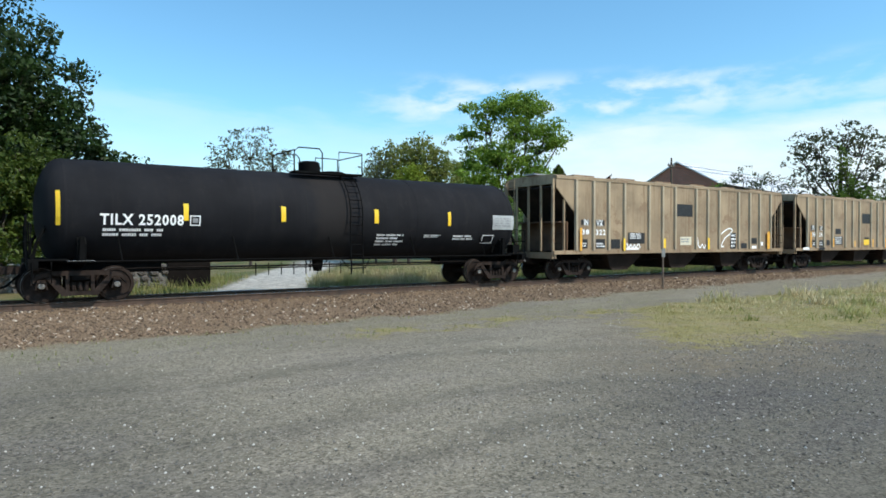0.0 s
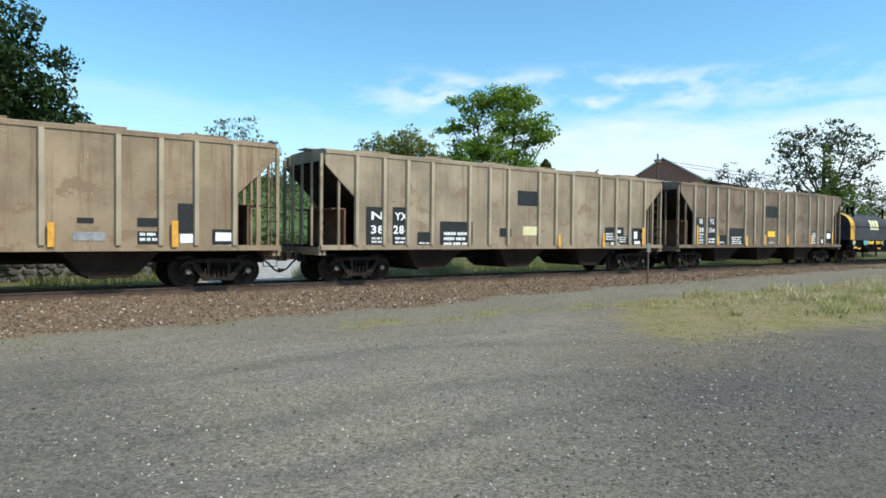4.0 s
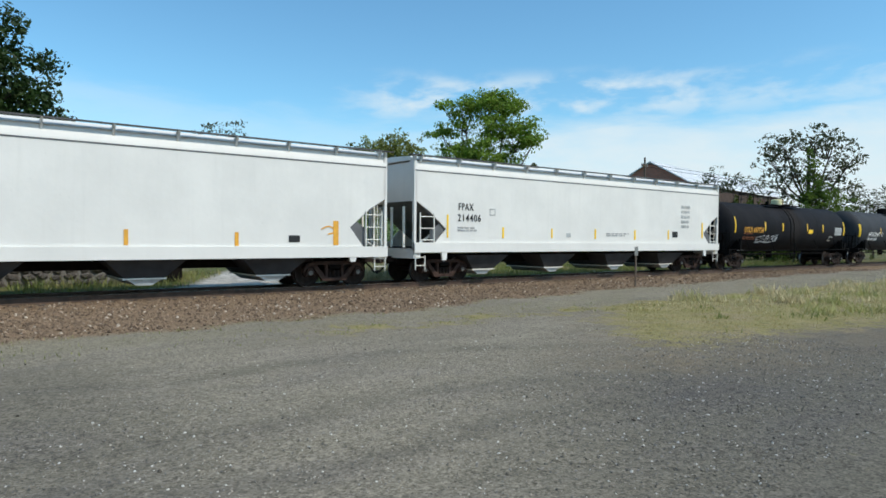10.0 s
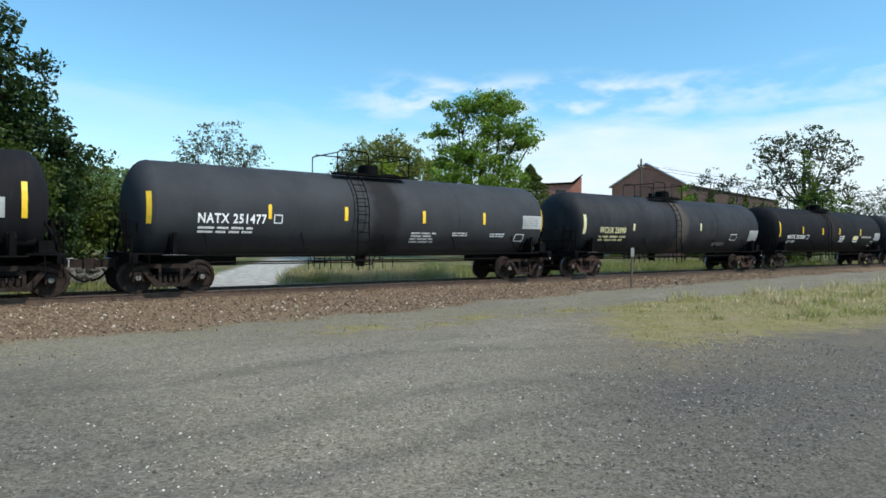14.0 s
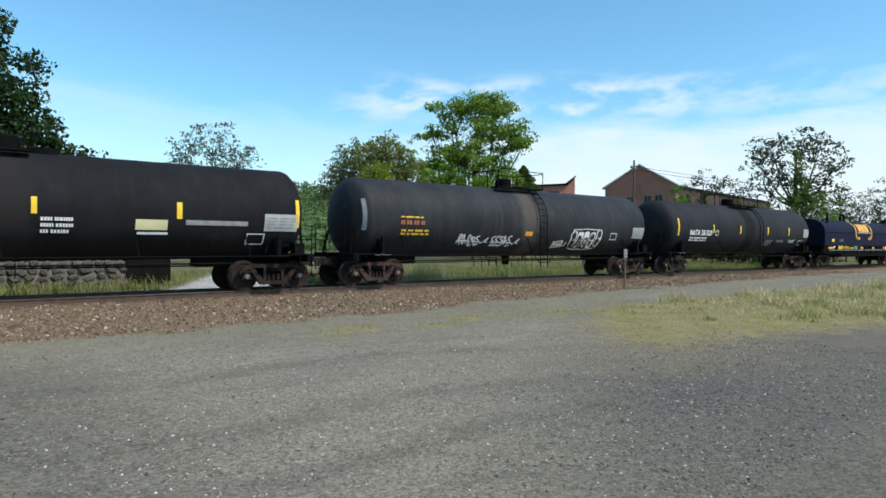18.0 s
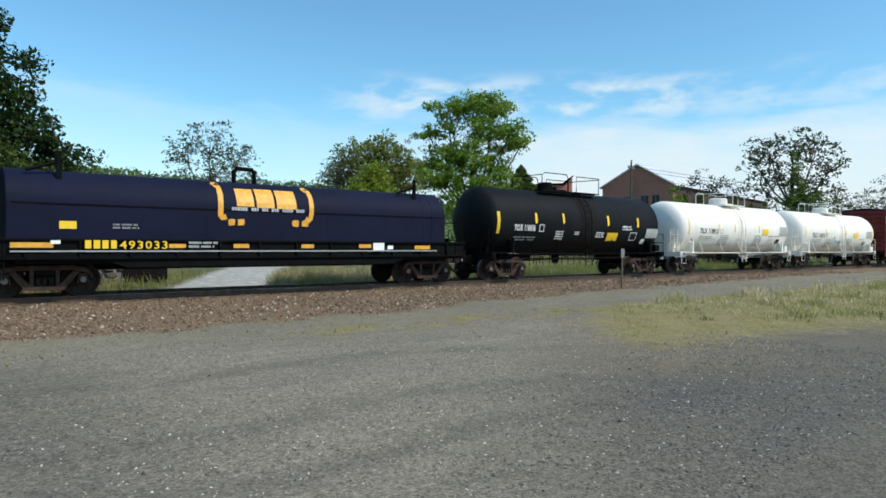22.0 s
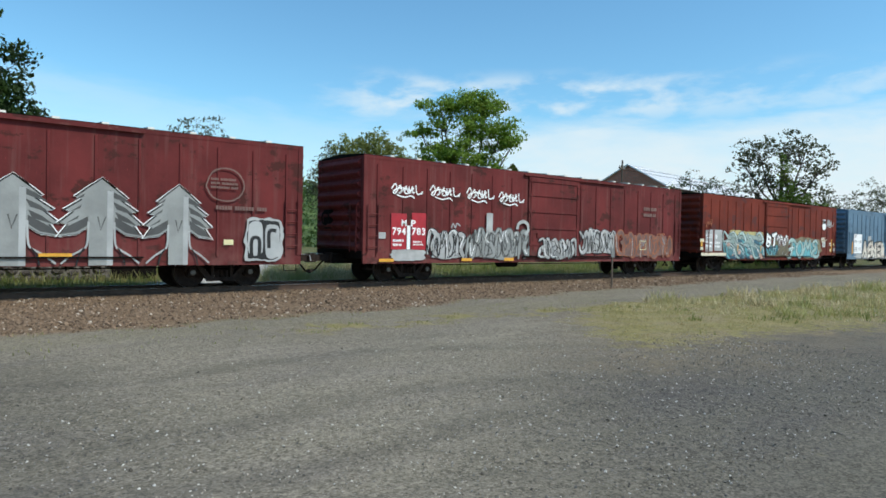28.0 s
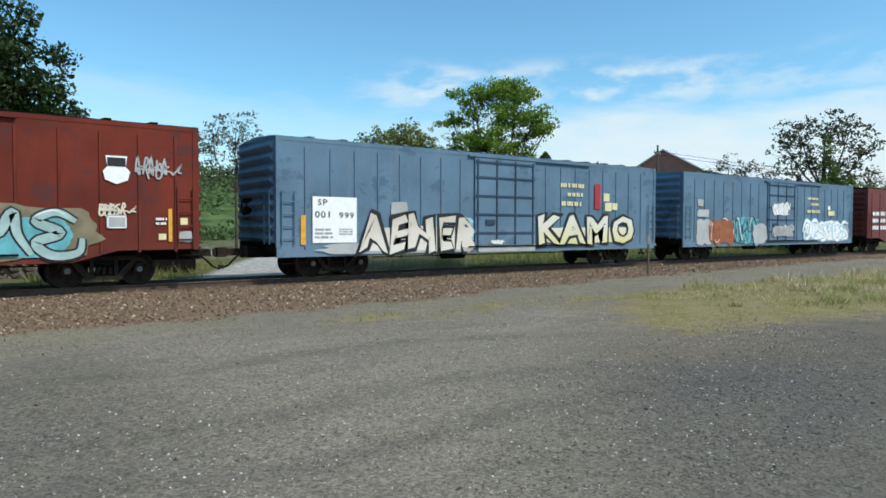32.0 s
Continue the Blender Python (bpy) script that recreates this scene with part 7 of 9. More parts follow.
    part("brake_rod", rod([(x0 + 3.6, -1.2, 0.62), (x1 - 3.6, -1.2, 0.62)], 0.02), GRIMY, car)
    for x in (x0 + 4.8, x0 + 7.4, x1 - 4.8, x1 - 6.6):
        part("rod_hanger", rod([(x, -1.2, 0.98), (x, -1.2, 0.55)], 0.02, 4), GRIMY, car)
    for e, s in ((x0, 1), (x1, -1)):
        end = part("end_wall", box(B(), min(e, e + s * 0.06), max(e, e + s * 0.06), -Y, Y, 1.0, zt + 0.05), paint, car)
        for i in range(9):
            z = 1.3 + i * (zt - 1.55) / 8
            prof = [(e, z - 0.15), (e - s * 0.12, z - 0.06), (e - s * 0.15, z), (e - s * 0.12, z + 0.06), (e, z + 0.15)]
            bm = B()
            prism(bm, prof, "y", -1.42, 1.42)
            part("end_corrugation", bm, paint, end)
        part("end_sill", box(B(), min(e - s * 0.03, e + s * 0.2), max(e - s * 0.03, e + s * 0.2), -1.56, 1.56, 0.86, 1.14), GRIMY, car, bevel=0.015)
        part("side_ladder", ladder(e + s * 0.36, -Y - 0.1, 1.1, 2.75, 0.42, 0.38, 0.018), paint, car)
        part("end_ladder", ladder(e - s * 0.14, -1.15 * s, 1.1, 2.75, 0.42, 0.38, 0.018, "y"), paint, car)
        part("step_stirrup", tube(B(), [(e + s * 0.15, -Y, 1.02), (e + s * 0.15, -Y, 0.5), (e + s * 0.58, -Y, 0.5), (e + s * 0.58, -Y, 1.02)], 0.02, 5), GRIMY, car)
        part("crossover_step", box(B(), min(e - s * 0.3, e), max(e - s * 0.3, e), -0.8, 0.8, 1.14, 1.18), GRIMY, car)
    part("brake_wheel", revolve(B(), [(0, 0.25), (-0.04, 0.28), (-0.04, 0.22), (0, 0.25)], "x", (x0 - 0.16, 0.7, 2.3), 18), GRIMY, car)
    part("drop_gear", box(B(), x0 - 0.12, x0 - 0.02, 0.45, 0.95, 1.9, 2.6), GRIMY, car)
    roof = part("roof", prism(B(), [(-Y - 0.03, zt), (Y + 0.03, zt), (Y + 0.03, zt + 0.04), (0, zt + 0.14), (-Y - 0.03, zt + 0.04)], "x", x0 - 0.03, x1 + 0.03), GRIMY if roof_paint else paint, car)
    seam = meshed("roof_seam", prism(B(), [(-Y - 0.05, zt + 0.03), (-Y - 0.05, zt + 0.085), (0, zt + 0.19), (Y + 0.05, zt + 0.085), (Y + 0.05, zt + 0.03), (0, zt + 0.12)], "x", -0.09, 0.09), roof_paint or paint)
    n = int((x1 - x0) / 1.15)
    for i in range(1, n):
        piece("roof_seam", seam, roof, x0 + (x1 - x0) * i / n)
    return Side(car, mid, flat_skin(-Y - 0.054)), Side(car, mid, flat_skin(-Y - 0.13))


def ribs_between(b0, b1, n):
    return [b0 + (b1 - b0) * (i + 0.5) / n for i in range(n)]

# ---- the train, car by car (distances along the train) ----
CAR = {}
CAR["T1"] = tank_car(0.4, 18.7, 1.35, 17.75, TANK_BLACK, "black tank car with white lettering and yellow reflective stripes", (-1.12, 1.32), -0.2, 0.77)
CAR["H1"] = ribbed_hopper(18.7, 37.95, 19.3, 37.3, TAN, "tan ribbed covered hopper car with rust streaks")
CAR["H2"] = ribbed_hopper(37.95, 57.45, 38.7, 56.8, TAN, "tan ribbed covered hopper car with rust streaks")
CAR["H3"] = ribbed_hopper(57.45, 76.85, 58.1, 76.2, TAN_PALE, "pale tan ribbed covered hopper car with black data panels")
CAR["H4"] = ribbed_hopper(76.85, 96.0, 77.45, 95.45, TAN_GREY, "grimy grey-brown ribbed covered hopper car")
CAR["C1"] = coil_car(96.0, 113.55, 96.5, 112.9, [(97.05, 104.37), (104.65, 112.2)], CHARCOAL, BAND_YELLOW, "charcoal steel-coil car with two rounded hoods and yellow bands")
CAR["W1"] = smooth_hopper(113.55, 133.85, 114.3, 133.25, "long white smooth-sided covered hopper car")
CAR["W2"] = smooth_hopper(133.85, 155.05, 134.4, 154.45, "long white smooth-sided covered hopper car with grey lettering", 0.14)
CAR["T2"] = tank_car(155.05, 172.35, 155.75, 171.35, TANK_BLACK, "black tank car with yellow lettering and white graffiti", (-2.6, 1.5), 0.41, -0.8, "yellow")
CAR["T3"] = tank_car(172.35, 190.55, 173.2, 189.7, TANK_GREY, "black tank car with white lettering and yellow stripes", (-1.69, 1.25), 0.1, -1.03)
CAR["T4"] = tank_car(190.55, 208.8, 191.4, 207.95, TANK_SPILL, "stained black tank car with pale spill marks", (-1.9, 0.6), 0.2, -0.6)
CAR["T5"] = tank_car(208.8, 227.3, 209.6, 226.5, TANK_BLACK, "black tank car with bold white lettering", (-1.9, 0.7), 0.2, -1.12)
CAR["T6"] = tank_car(227.3, 246.0, 228.2, 245.1, TANK_SPILL, "stained black tank car with white graffiti tags", (-1.45, 1.2), -0.3, 0.61)
CAR["T7"] = tank_car(246.0, 264.2, 246.8, 263.4, TANK_WORN, "black tank car with white lettering and yellow stripes", (-1.0, 1.86), 0.0, 1.16)
CAR["C2"] = coil_car(264.2, 281.0, 264.8, 280.3, [(265.4, 279.3)], NAVY, None, "navy blue steel-coil car with one long rounded hood")
CAR["T8"] = tank_car(281.0, 294.5, 281.6, 293.7, TANK_DEEP, "short black tank car with white and yellow markings", (-2.6, 1.3), -1.4, -0.17)
CAR["TW1"] = tank_car(294.5, 308.75, 295.2, 308.0, TANK_WHITE, "white tank car with yellow reflective stripes", (-0.96, 1.3), -0.06, 0.04, "white", WHITE_SHADE)
CAR["TW2"] = tank_car(308.75, 323.4, 309.4, 322.7, TANK_WHITE, "white tank car with teal graffiti", (-1.5, 1.0), -0.14, 0.03, "white", WHITE_SHADE)
CAR["B1"] = box_car(323.4, 345.05, 324.2, 343.85, RED_WORN, "faded oxide-red boxcar covered in graffiti", (332.25, 335.55), ribs_between(324.2, 343.85, 18), zt=4.45, straight=True, roof_paint=WHITE_SHADE)
CAR["B2"] = box_car(345.05, 367.3, 346.2, 366.1, RED_WORN, "faded oxide-red boxcar with white tags", (354.35, 357.6), ribs_between(346.2, 366.1, 18), zt=4.45, straight=True, roof_paint=WHITE_SHADE)
CAR["B3"] = box_car(367.3, 388.05, 368.4, 386.9, RED, "oxide-red boxcar with a teal and cream graffiti mural", (375.75, 379.05), [386.28 - 0.945 * i for i in range(19)], roof_paint=GRIMY)
CAR["B4"] = box_car(388.05, 409.25, 389.25, 408.1, BLUE, "faded blue boxcar with a corrugated end and cream graffiti", (397.05, 400.15), [390.2 + 0.885 * i for i in range(20)], straight=True)
CAR["B5"] = box_car(409.25, 430.75, 410.4, 429.5, BLUE, "faded blue boxcar with orange and white graffiti", (418.45, 421.6), [411.35 + 0.885 * i for i in range(20)], straight=True)
CAR["B6"] = box_car(430.75, 452.0, 431.9, 450.8, RED_DARK, "dark red boxcar at the far end of the train", (440.0, 443.1), ribs_between(431.9, 450.8, 14), roof_paint=GRIMY)

# ---- painted marks: car, kind, extent along the train, heights over the rail, paint ----
M("T1", "r", 1.76, 1.86, 2.04, 2.94, INK_YELLOW)
M("T1", "r", 4.89, 5.03, 2.21, 2.69, INK_YELLOW)
M("T1", "r", 7.78, 7.93, 2.23, 2.70, INK_YELLOW)
M("T1", "r", 11.06, 11.22, 2.23, 2.70, INK_YELLOW)
M("T1", "r", 14.11, 14.24, 2.19, 2.69, INK_YELLOW)
M("T1", "r", 17.38, 17.50, 1.97, 2.86, INK_YELLOW)
M("T1", "w", 2.77, 4.90, 2.06, 2.37, INK_WHITE, "TILX 252008")
M("T1", "b", 2.84, 4.57, 1.71, 1.97, INK_WHITE, 2, 4)
M("T1", "f", 5.07, 5.36, 2.07, 2.36, INK_WHITE)
M("T1", "r", 5.14, 5.29, 2.15, 2.28, INK_GREY)
M("T1", "b", 11.21, 12.30, 1.44, 1.87, INK_WHITE, 4, 3)
M("T1", "b", 13.13, 13.89, 1.74, 1.86, INK_WHITE, 2, 3)
M("T1", "b", 14.42, 15.47, 1.64, 1.85, INK_WHITE, 2, 3)
M("T1", "f", 15.81, 16.34, 1.55, 1.87, INK_WHITE)
M("T1", "r", 16.21, 17.33, 2.08, 2.62, INK_PATCH)
M("T1", "b", 16.30, 17.24, 2.16, 2.53, INK_GREY, 4, 4)
M("H1", "r", 20.96, 21.45, 2.33, 2.54, INK_BLACK)
M("H1", "w", 21.13, 21.38, 2.31, 2.56, INK_WHITE, "IN")
M("H1", "r", 21.85, 22.42, 2.30, 2.55, INK_BLACK)
M("H1", "w", 21.90, 22.31, 2.28, 2.55, INK_WHITE, "VX")
M("H1", "w", 21.00, 21.45, 1.92, 2.14, INK_WHITE, "38")
M("H1", "w", 21.85, 22.49, 1.90, 2.14, INK_WHITE, "322")
M("H1", "r", 20.93, 21.35, 1.34, 1.72, INK_BLACK)
M("H1", "b", 20.96, 21.32, 1.37, 1.57, INK_WHITE, 2, 3)
M("H1", "r", 21.87, 22.45, 1.32, 1.73, INK_BLACK)
M("H1", "b", 21.90, 22.42, 1.34, 1.56, INK_WHITE, 2, 3)
M("H1", "r", 22.84, 23.44, 1.31, 1.72, INK_BLACK)
M("H1", "r", 23.98, 25.14, 1.53, 2.02, INK_BLACK)
M("H1", "b", 24.10, 25.08, 1.71, 1.99, INK_WHITE, 3, 3)
M("H1", "r", 27.55, 28.80, 2.84, 3.42, INK_BLACK)
M("H1", "r", 27.82, 28.71, 1.45, 1.85, INK_CREAM)
M("H1", "b", 27.89, 28.63, 1.53, 1.77, INK_GREY, 2, 3)
M("H1", "r", 32.08, 32.59, 1.22, 2.07, INK_BLACK)
M("H1", "b", 32.14, 32.56, 1.27, 1.98, INK_WHITE, 4, 2)
M("H1", "r", 33.08, 33.64, 1.26, 1.54, INK_BLACK)
M("H1", "r", 33.96, 34.61, 1.51, 1.82, INK_BLACK)
M("H1", "r", 34.12, 34.58, 1.21, 1.40, INK_WHITE)
M("H1", "r", 35.01, 35.24, 1.40, 1.61, INK_WHITE)
M("H1", "p", 20.81, 20.94, 1.24, 2.20, INK_ORANGE)
M("H1", "p", 23.58, 23.71, 1.22, 1.76, INK_YELLOW)
M("H1", "p", 26.44, 26.60, 1.24, 1.76, INK_YELLOW)
M("H1", "p", 29.97, 30.13, 1.22, 1.81, INK_YELLOW)
M("H1", "p", 35.53, 35.81, 1.21, 2.16, INK_ORANGE)
M("H1", "s", 0, 0, 0, 0, INK_WHITE, 0.07, [(31.24, 2.01), (31.58, 2.19), (32.02, 2.31), (32.23, 2.20), (32.02, 2.02), (31.64, 1.84), (31.36, 1.58), (31.25, 1.36), (31.47, 1.38)])
M("H1", "s", 0, 0, 0, 0, INK_WHITE, 0.07, [(29.21, 1.84), (29.29, 1.45), (29.45, 1.32), (29.61, 1.49), (29.77, 1.28), (29.90, 1.45)])
M("H1", "s", 0, 0, 0, 0, INK_WHITE, 0.07, [(23.88, 1.56), (24.00, 1.35), (24.16, 1.49), (24.26, 1.27), (24.40, 1.49), (24.52, 1.34), (24.69, 1.53), (24.81, 1.34)])
M("H1", "r", 23.86, 24.73, 1.20, 1.35, INK_WHITE)
M("H1", "r", 31.48, 32.03, 1.12, 1.23, INK_WHITE)
M("H2", "r", 40.50, 41.07, 2.30, 2.58, INK_BLACK)
M("H2", "w", 40.67, 40.90, 2.31, 2.58, INK_WHITE, "IN")
M("H2", "r", 41.51, 42.07, 2.32, 2.55, INK_BLACK)
M("H2", "w", 41.59, 41.93, 2.28, 2.55, INK_WHITE, "VX")
M("H2", "w", 40.64, 41.02, 1.93, 2.18, INK_WHITE, "38")
M("H2", "w", 41.50, 42.02, 1.92, 2.17, INK_WHITE, "241")
M("H2", "r", 40.67, 41.08, 1.34, 1.71, INK_BLACK)
M("H2", "b", 40.71, 41.07, 1.37, 1.57, INK_WHITE, 2, 3)
M("H2", "r", 41.51, 41.96, 1.32, 1.71, INK_BLACK)
M("H2", "b", 41.54, 41.93, 1.36, 1.58, INK_WHITE, 2, 3)
M("H2", "r", 42.44, 42.84, 1.39, 1.72, INK_BLACK)
M("H2", "r", 43.58, 44.31, 2.08, 2.43, INK_BLACK)
M("H2", "r", 43.48, 44.53, 1.43, 1.94, INK_BLACK)
M("H2", "b", 43.57, 44.47, 1.44, 1.91, INK_WHITE, 4, 4)
M("H2", "r", 43.57, 43.94, 1.12, 1.21, INK_BLACK)
M("H2", "r", 47.23, 48.48, 2.81, 3.44, INK_BLACK)
M("H2", "r", 47.47, 48.26, 1.40, 1.76, INK_YELLOW)
M("H2", "r", 47.54, 48.22, 1.78, 1.90, INK_BLACK)
M("H2", "b", 47.56, 48.13, 1.29, 1.36, INK_BLACK, 1, 4)
M("H2", "r", 51.23, 51.62, 1.83, 1.97, INK_BLACK)
M("H2", "r", 51.13, 51.89, 1.37, 1.60, INK_GREY)
M("H2", "r", 52.68, 53.33, 1.76, 2.00, INK_BLACK)
M("H2", "r", 52.69, 53.34, 1.28, 1.63, INK_BLACK)
M("H2", "b", 52.74, 53.28, 1.31, 1.59, INK_WHITE, 2, 3)
M("H2", "r", 53.74, 54.15, 1.59, 2.43, INK_BLACK)
M("H2", "r", 53.80, 54.16, 1.31, 1.57, INK_WHITE)
M("H2", "r", 54.70, 55.38, 1.08, 1.71, INK_BLACK)
M("H2", "r", 54.79, 55.29, 1.37, 1.62, INK_WHITE)
M("H2", "b", 54.74, 55.32, 1.10, 1.26, INK_WHITE, 2, 3)
M("H2", "p", 40.30, 40.44, 1.29, 2.18, INK_ORANGE)
M("H2", "p", 43.10, 43.27, 1.31, 1.81, INK_ORANGE)
M("H2", "p", 45.97, 46.13, 1.29, 1.69, INK_ORANGE)
M("H2", "p", 48.58, 48.74, 1.25, 1.77, INK_ORANGE)
M("H2", "p", 50.56, 50.71, 1.21, 1.84, INK_ORANGE)
M("H2", "p", 53.56, 53.73, 1.20, 1.94, INK_ORANGE)
M("H2", "p", 41.37, 42.08, 1.12, 1.29, INK_BLACK)
M("H2", "b", 41.42, 42.07, 1.15, 1.26, INK_WHITE, 2, 4)
M("H2", "p", 39.46, 40.16, 1.14, 1.29, INK_WHITE)
M("H3", "r", 59.81, 60.55, 1.23, 2.54, INK_BLACK)
M("H3", "w", 60.01, 60.46, 2.11, 2.38, INK_WHITE, "N")
M("H3", "w", 59.99, 60.52, 1.63, 1.92, INK_WHITE, "38")
M("H3", "b", 60.02, 60.50, 1.27, 1.51, INK_WHITE, 2, 3)
M("H3", "r", 60.86, 61.54, 1.20, 2.56, INK_BLACK)
M("H3", "w", 60.94, 61.47, 2.11, 2.38, INK_WHITE, "YX")
M("H3", "w", 60.89, 61.55, 1.63, 1.93, INK_WHITE, "284")
M("H3", "b", 60.96, 61.52, 1.25, 1.52, INK_WHITE, 2, 3)
M("H3", "r", 61.90, 62.56, 1.11, 1.71, INK_BLACK)
M("H3", "b", 61.97, 62.53, 1.15, 1.34, INK_WHITE, 2, 3)
M("H3", "r", 62.89, 64.41, 1.05, 2.11, INK_BLACK)
M("H3", "b", 63.06, 64.31, 1.15, 1.72, INK_WHITE, 3, 3)
M("H3", "r", 66.70, 67.99, 2.82, 3.41, INK_BLACK)
M("H3", "r", 65.77, 66.38, 1.57, 1.90, INK_BLACK)
M("H3", "r", 67.01, 67.90, 1.63, 1.99, INK_LEMON)
M("H3", "r", 72.28, 73.27, 1.04, 2.04, INK_BLACK)
M("H3", "b", 72.38, 73.17, 1.12, 1.92, INK_WHITE, 3, 2)
M("H3", "r", 74.18, 74.91, 1.42, 1.95, INK_BLACK)
M("H3", "r", 74.39, 74.81, 1.53, 1.80, INK_WHITE)
M("H3", "r", 71.98, 72.67, 1.36, 2.02, INK_BLACK)
M("H3", "b", 72.02, 72.62, 1.41, 1.77, INK_WHITE, 3, 3)
M("H3", "r", 72.91, 73.54, 1.27, 1.66, INK_BLACK)
M("H3", "b", 72.96, 73.50, 1.32, 1.61, INK_WHITE, 3, 3)
M("H3", "r", 73.88, 74.54, 1.23, 2.02, INK_BLACK)
M("H3", "r", 74.01, 74.26, 1.52, 1.86, INK_WHITE)
M("H3", "r", 74.05, 74.47, 1.28, 1.42, INK_WHITE)
M("H3", "p", 68.95, 69.09, 1.17, 1.71, INK_ORANGE)
M("H3", "p", 71.75, 71.88, 1.16, 1.73, INK_ORANGE)
M("H3", "p", 74.53, 74.69, 1.22, 2.04, INK_ORANGE)
M("H4", "r", 78.99, 79.68, 1.19, 2.62, INK_BLACK)
M("H4", "w", 79.28, 79.54, 2.30, 2.59, INK_WHITE, "IN")
M("H4", "w", 79.25, 79.65, 1.89, 2.14, INK_WHITE, "38")
M("H4", "b", 79.27, 79.63, 1.24, 1.82, INK_WHITE, 4, 3)
M("H4", "r", 80.01, 80.77, 1.17, 2.64, INK_BLACK)
M("H4", "w", 80.23, 80.62, 2.30, 2.59, INK_WHITE, "VX")
M("H4", "w", 80.13, 80.67, 1.86, 2.12, INK_WHITE, "154")
M("H4", "b", 80.13, 80.77, 1.28, 1.57, INK_WHITE, 2, 3)
M("H4", "r", 81.06, 81.79, 1.24, 1.75, INK_BLACK)
M("H4", "b", 81.08, 81.66, 1.28, 1.40, INK_WHITE, 1, 4)
M("H4", "r", 82.06, 83.60, 1.24, 2.14, INK_BLACK)
M("H4", "b", 82.30, 83.37, 1.24, 1.67, INK_WHITE, 4, 3)
M("H4", "r", 85.86, 87.17, 2.80, 3.45, INK_BLACK)
M("H4", "r", 86.09, 86.91, 1.69, 2.01, INK_YELLOW)
M("H4", "r", 86.25, 86.81, 1.28, 1.43, INK_GREY)
M("H4", "f", 90.24, 90.54, 1.38, 1.93, INK_BLACK)
M("H4", "r", 91.40, 92.09, 1.22, 2.07, INK_BLACK)
M("H4", "b", 91.46, 92.03, 1.25, 1.98, INK_WHITE, 5, 2)
M("H4", "r", 92.49, 93.02, 1.25, 1.71, INK_BLACK)
M("H4", "r", 92.65, 92.88, 1.34, 1.57, INK_WHITE)
M("H4", "r", 93.32, 94.00, 1.34, 2.08, INK_BLACK)
M("H4", "r", 93.38, 93.90, 1.63, 1.96, INK_WHITE)
M("H4", "p", 78.95, 79.09, 1.24, 2.22, INK_ORANGE)
M("H4", "p", 80.84, 80.99, 1.21, 1.73, INK_ORANGE)
M("H4", "p", 83.65, 83.82, 1.17, 1.71, INK_ORANGE)
M("H4", "p", 85.64, 85.78, 1.21, 1.80, INK_ORANGE)
M("H4", "p", 88.18, 88.34, 1.20, 1.79, INK_ORANGE)
M("H4", "p", 91.14, 91.29, 1.22, 1.83, INK_ORANGE)
M("H4", "p", 93.95, 94.09, 1.25, 2.09, INK_ORANGE)
M("C1", "r", 100.13, 100.52, 2.47, 2.93, INK_LEMON)
M("C1", "r", 100.60, 100.98, 2.45, 2.92, INK_LEMON)
M("C1", "r", 101.08, 101.53, 2.45, 2.93, INK_LEMON)
M("C1", "r", 100.17, 101.56, 2.27, 2.40, INK_LEMON)
M("C1", "r", 107.76, 108.15, 2.53, 2.88, INK_YELLOW)
M("C1", "r", 108.23, 108.60, 2.50, 2.88, INK_YELLOW)
M("C1", "r", 108.68, 109.12, 2.49, 2.87, INK_YELLOW)
M("C1", "r", 107.84, 109.27, 2.35, 2.48, INK_YELLOW)
M("C1", "q", 105.50, 107.20, 2.36, 2.92, INK_SKY, 6)
M("C1", "q", 105.75, 107.05, 2.20, 2.60, INK_PATCH, 8)
M("C1", "r", 107.03, 108.07, 1.67, 1.90, INK_TEAL)
M("C1", "r", 108.61, 109.67, 1.68, 2.01, INK_TEAL)
M("C1", "r", 110.56, 111.33, 1.67, 1.95, INK_TEAL)
M("C1", "r", 110.94, 111.72, 1.68, 2.33, INK_PATCH)
M("C1", "r", 111.78, 112.18, 1.64, 2.30, INK_RUST)
M("C1", "f", 107.87, 108.21, 2.08, 2.30, INK_WHITE)
M("C1", "f", 109.04, 109.39, 2.10, 2.33, INK_WHITE)
M("C1", "f", 110.27, 110.59, 2.10, 2.31, INK_WHITE)
M("C1", "p", 96.93, 97.35, 1.21, 1.53, INK_TEAL)
M("C1", "p", 96.97, 97.34, 1.34, 1.48, INK_YELLOW)
M("C1", "p", 98.58, 99.33, 1.21, 1.53, INK_TEAL)
M("C1", "p", 99.38, 99.56, 1.26, 1.49, INK_YELLOW)
M("C1", "p", 99.61, 99.77, 1.26, 1.50, INK_YELLOW)
M("C1", "p", 99.82, 100.01, 1.26, 1.50, INK_YELLOW)
M("C1", "p", 100.04, 100.21, 1.26, 1.50, INK_YELLOW)
M("C1", "W", 100.56, 101.75, 1.25, 1.50, INK_YELLOW, "498843")
M("C1", "p", 101.79, 101.89, 1.20, 1.51, INK_TEAL)
M("C1", "B", 102.42, 103.32, 1.25, 1.48, INK_LEMON, 2, 3)
M("C1", "p", 104.57, 104.71, 1.19, 1.51, INK_TEAL)
M("C1", "p", 105.91, 107.83, 1.20, 1.50, INK_TEAL)
M("C1", "p", 108.42, 108.56, 1.20, 1.53, INK_TEAL)
M("C1", "F", 109.43, 109.95, 1.22, 1.49, INK_WHITE)
M("C1", "p", 110.31, 111.10, 1.20, 1.49, INK_TEAL)
M("C1", "p", 111.43, 112.09, 1.19, 1.50, INK_SKY)
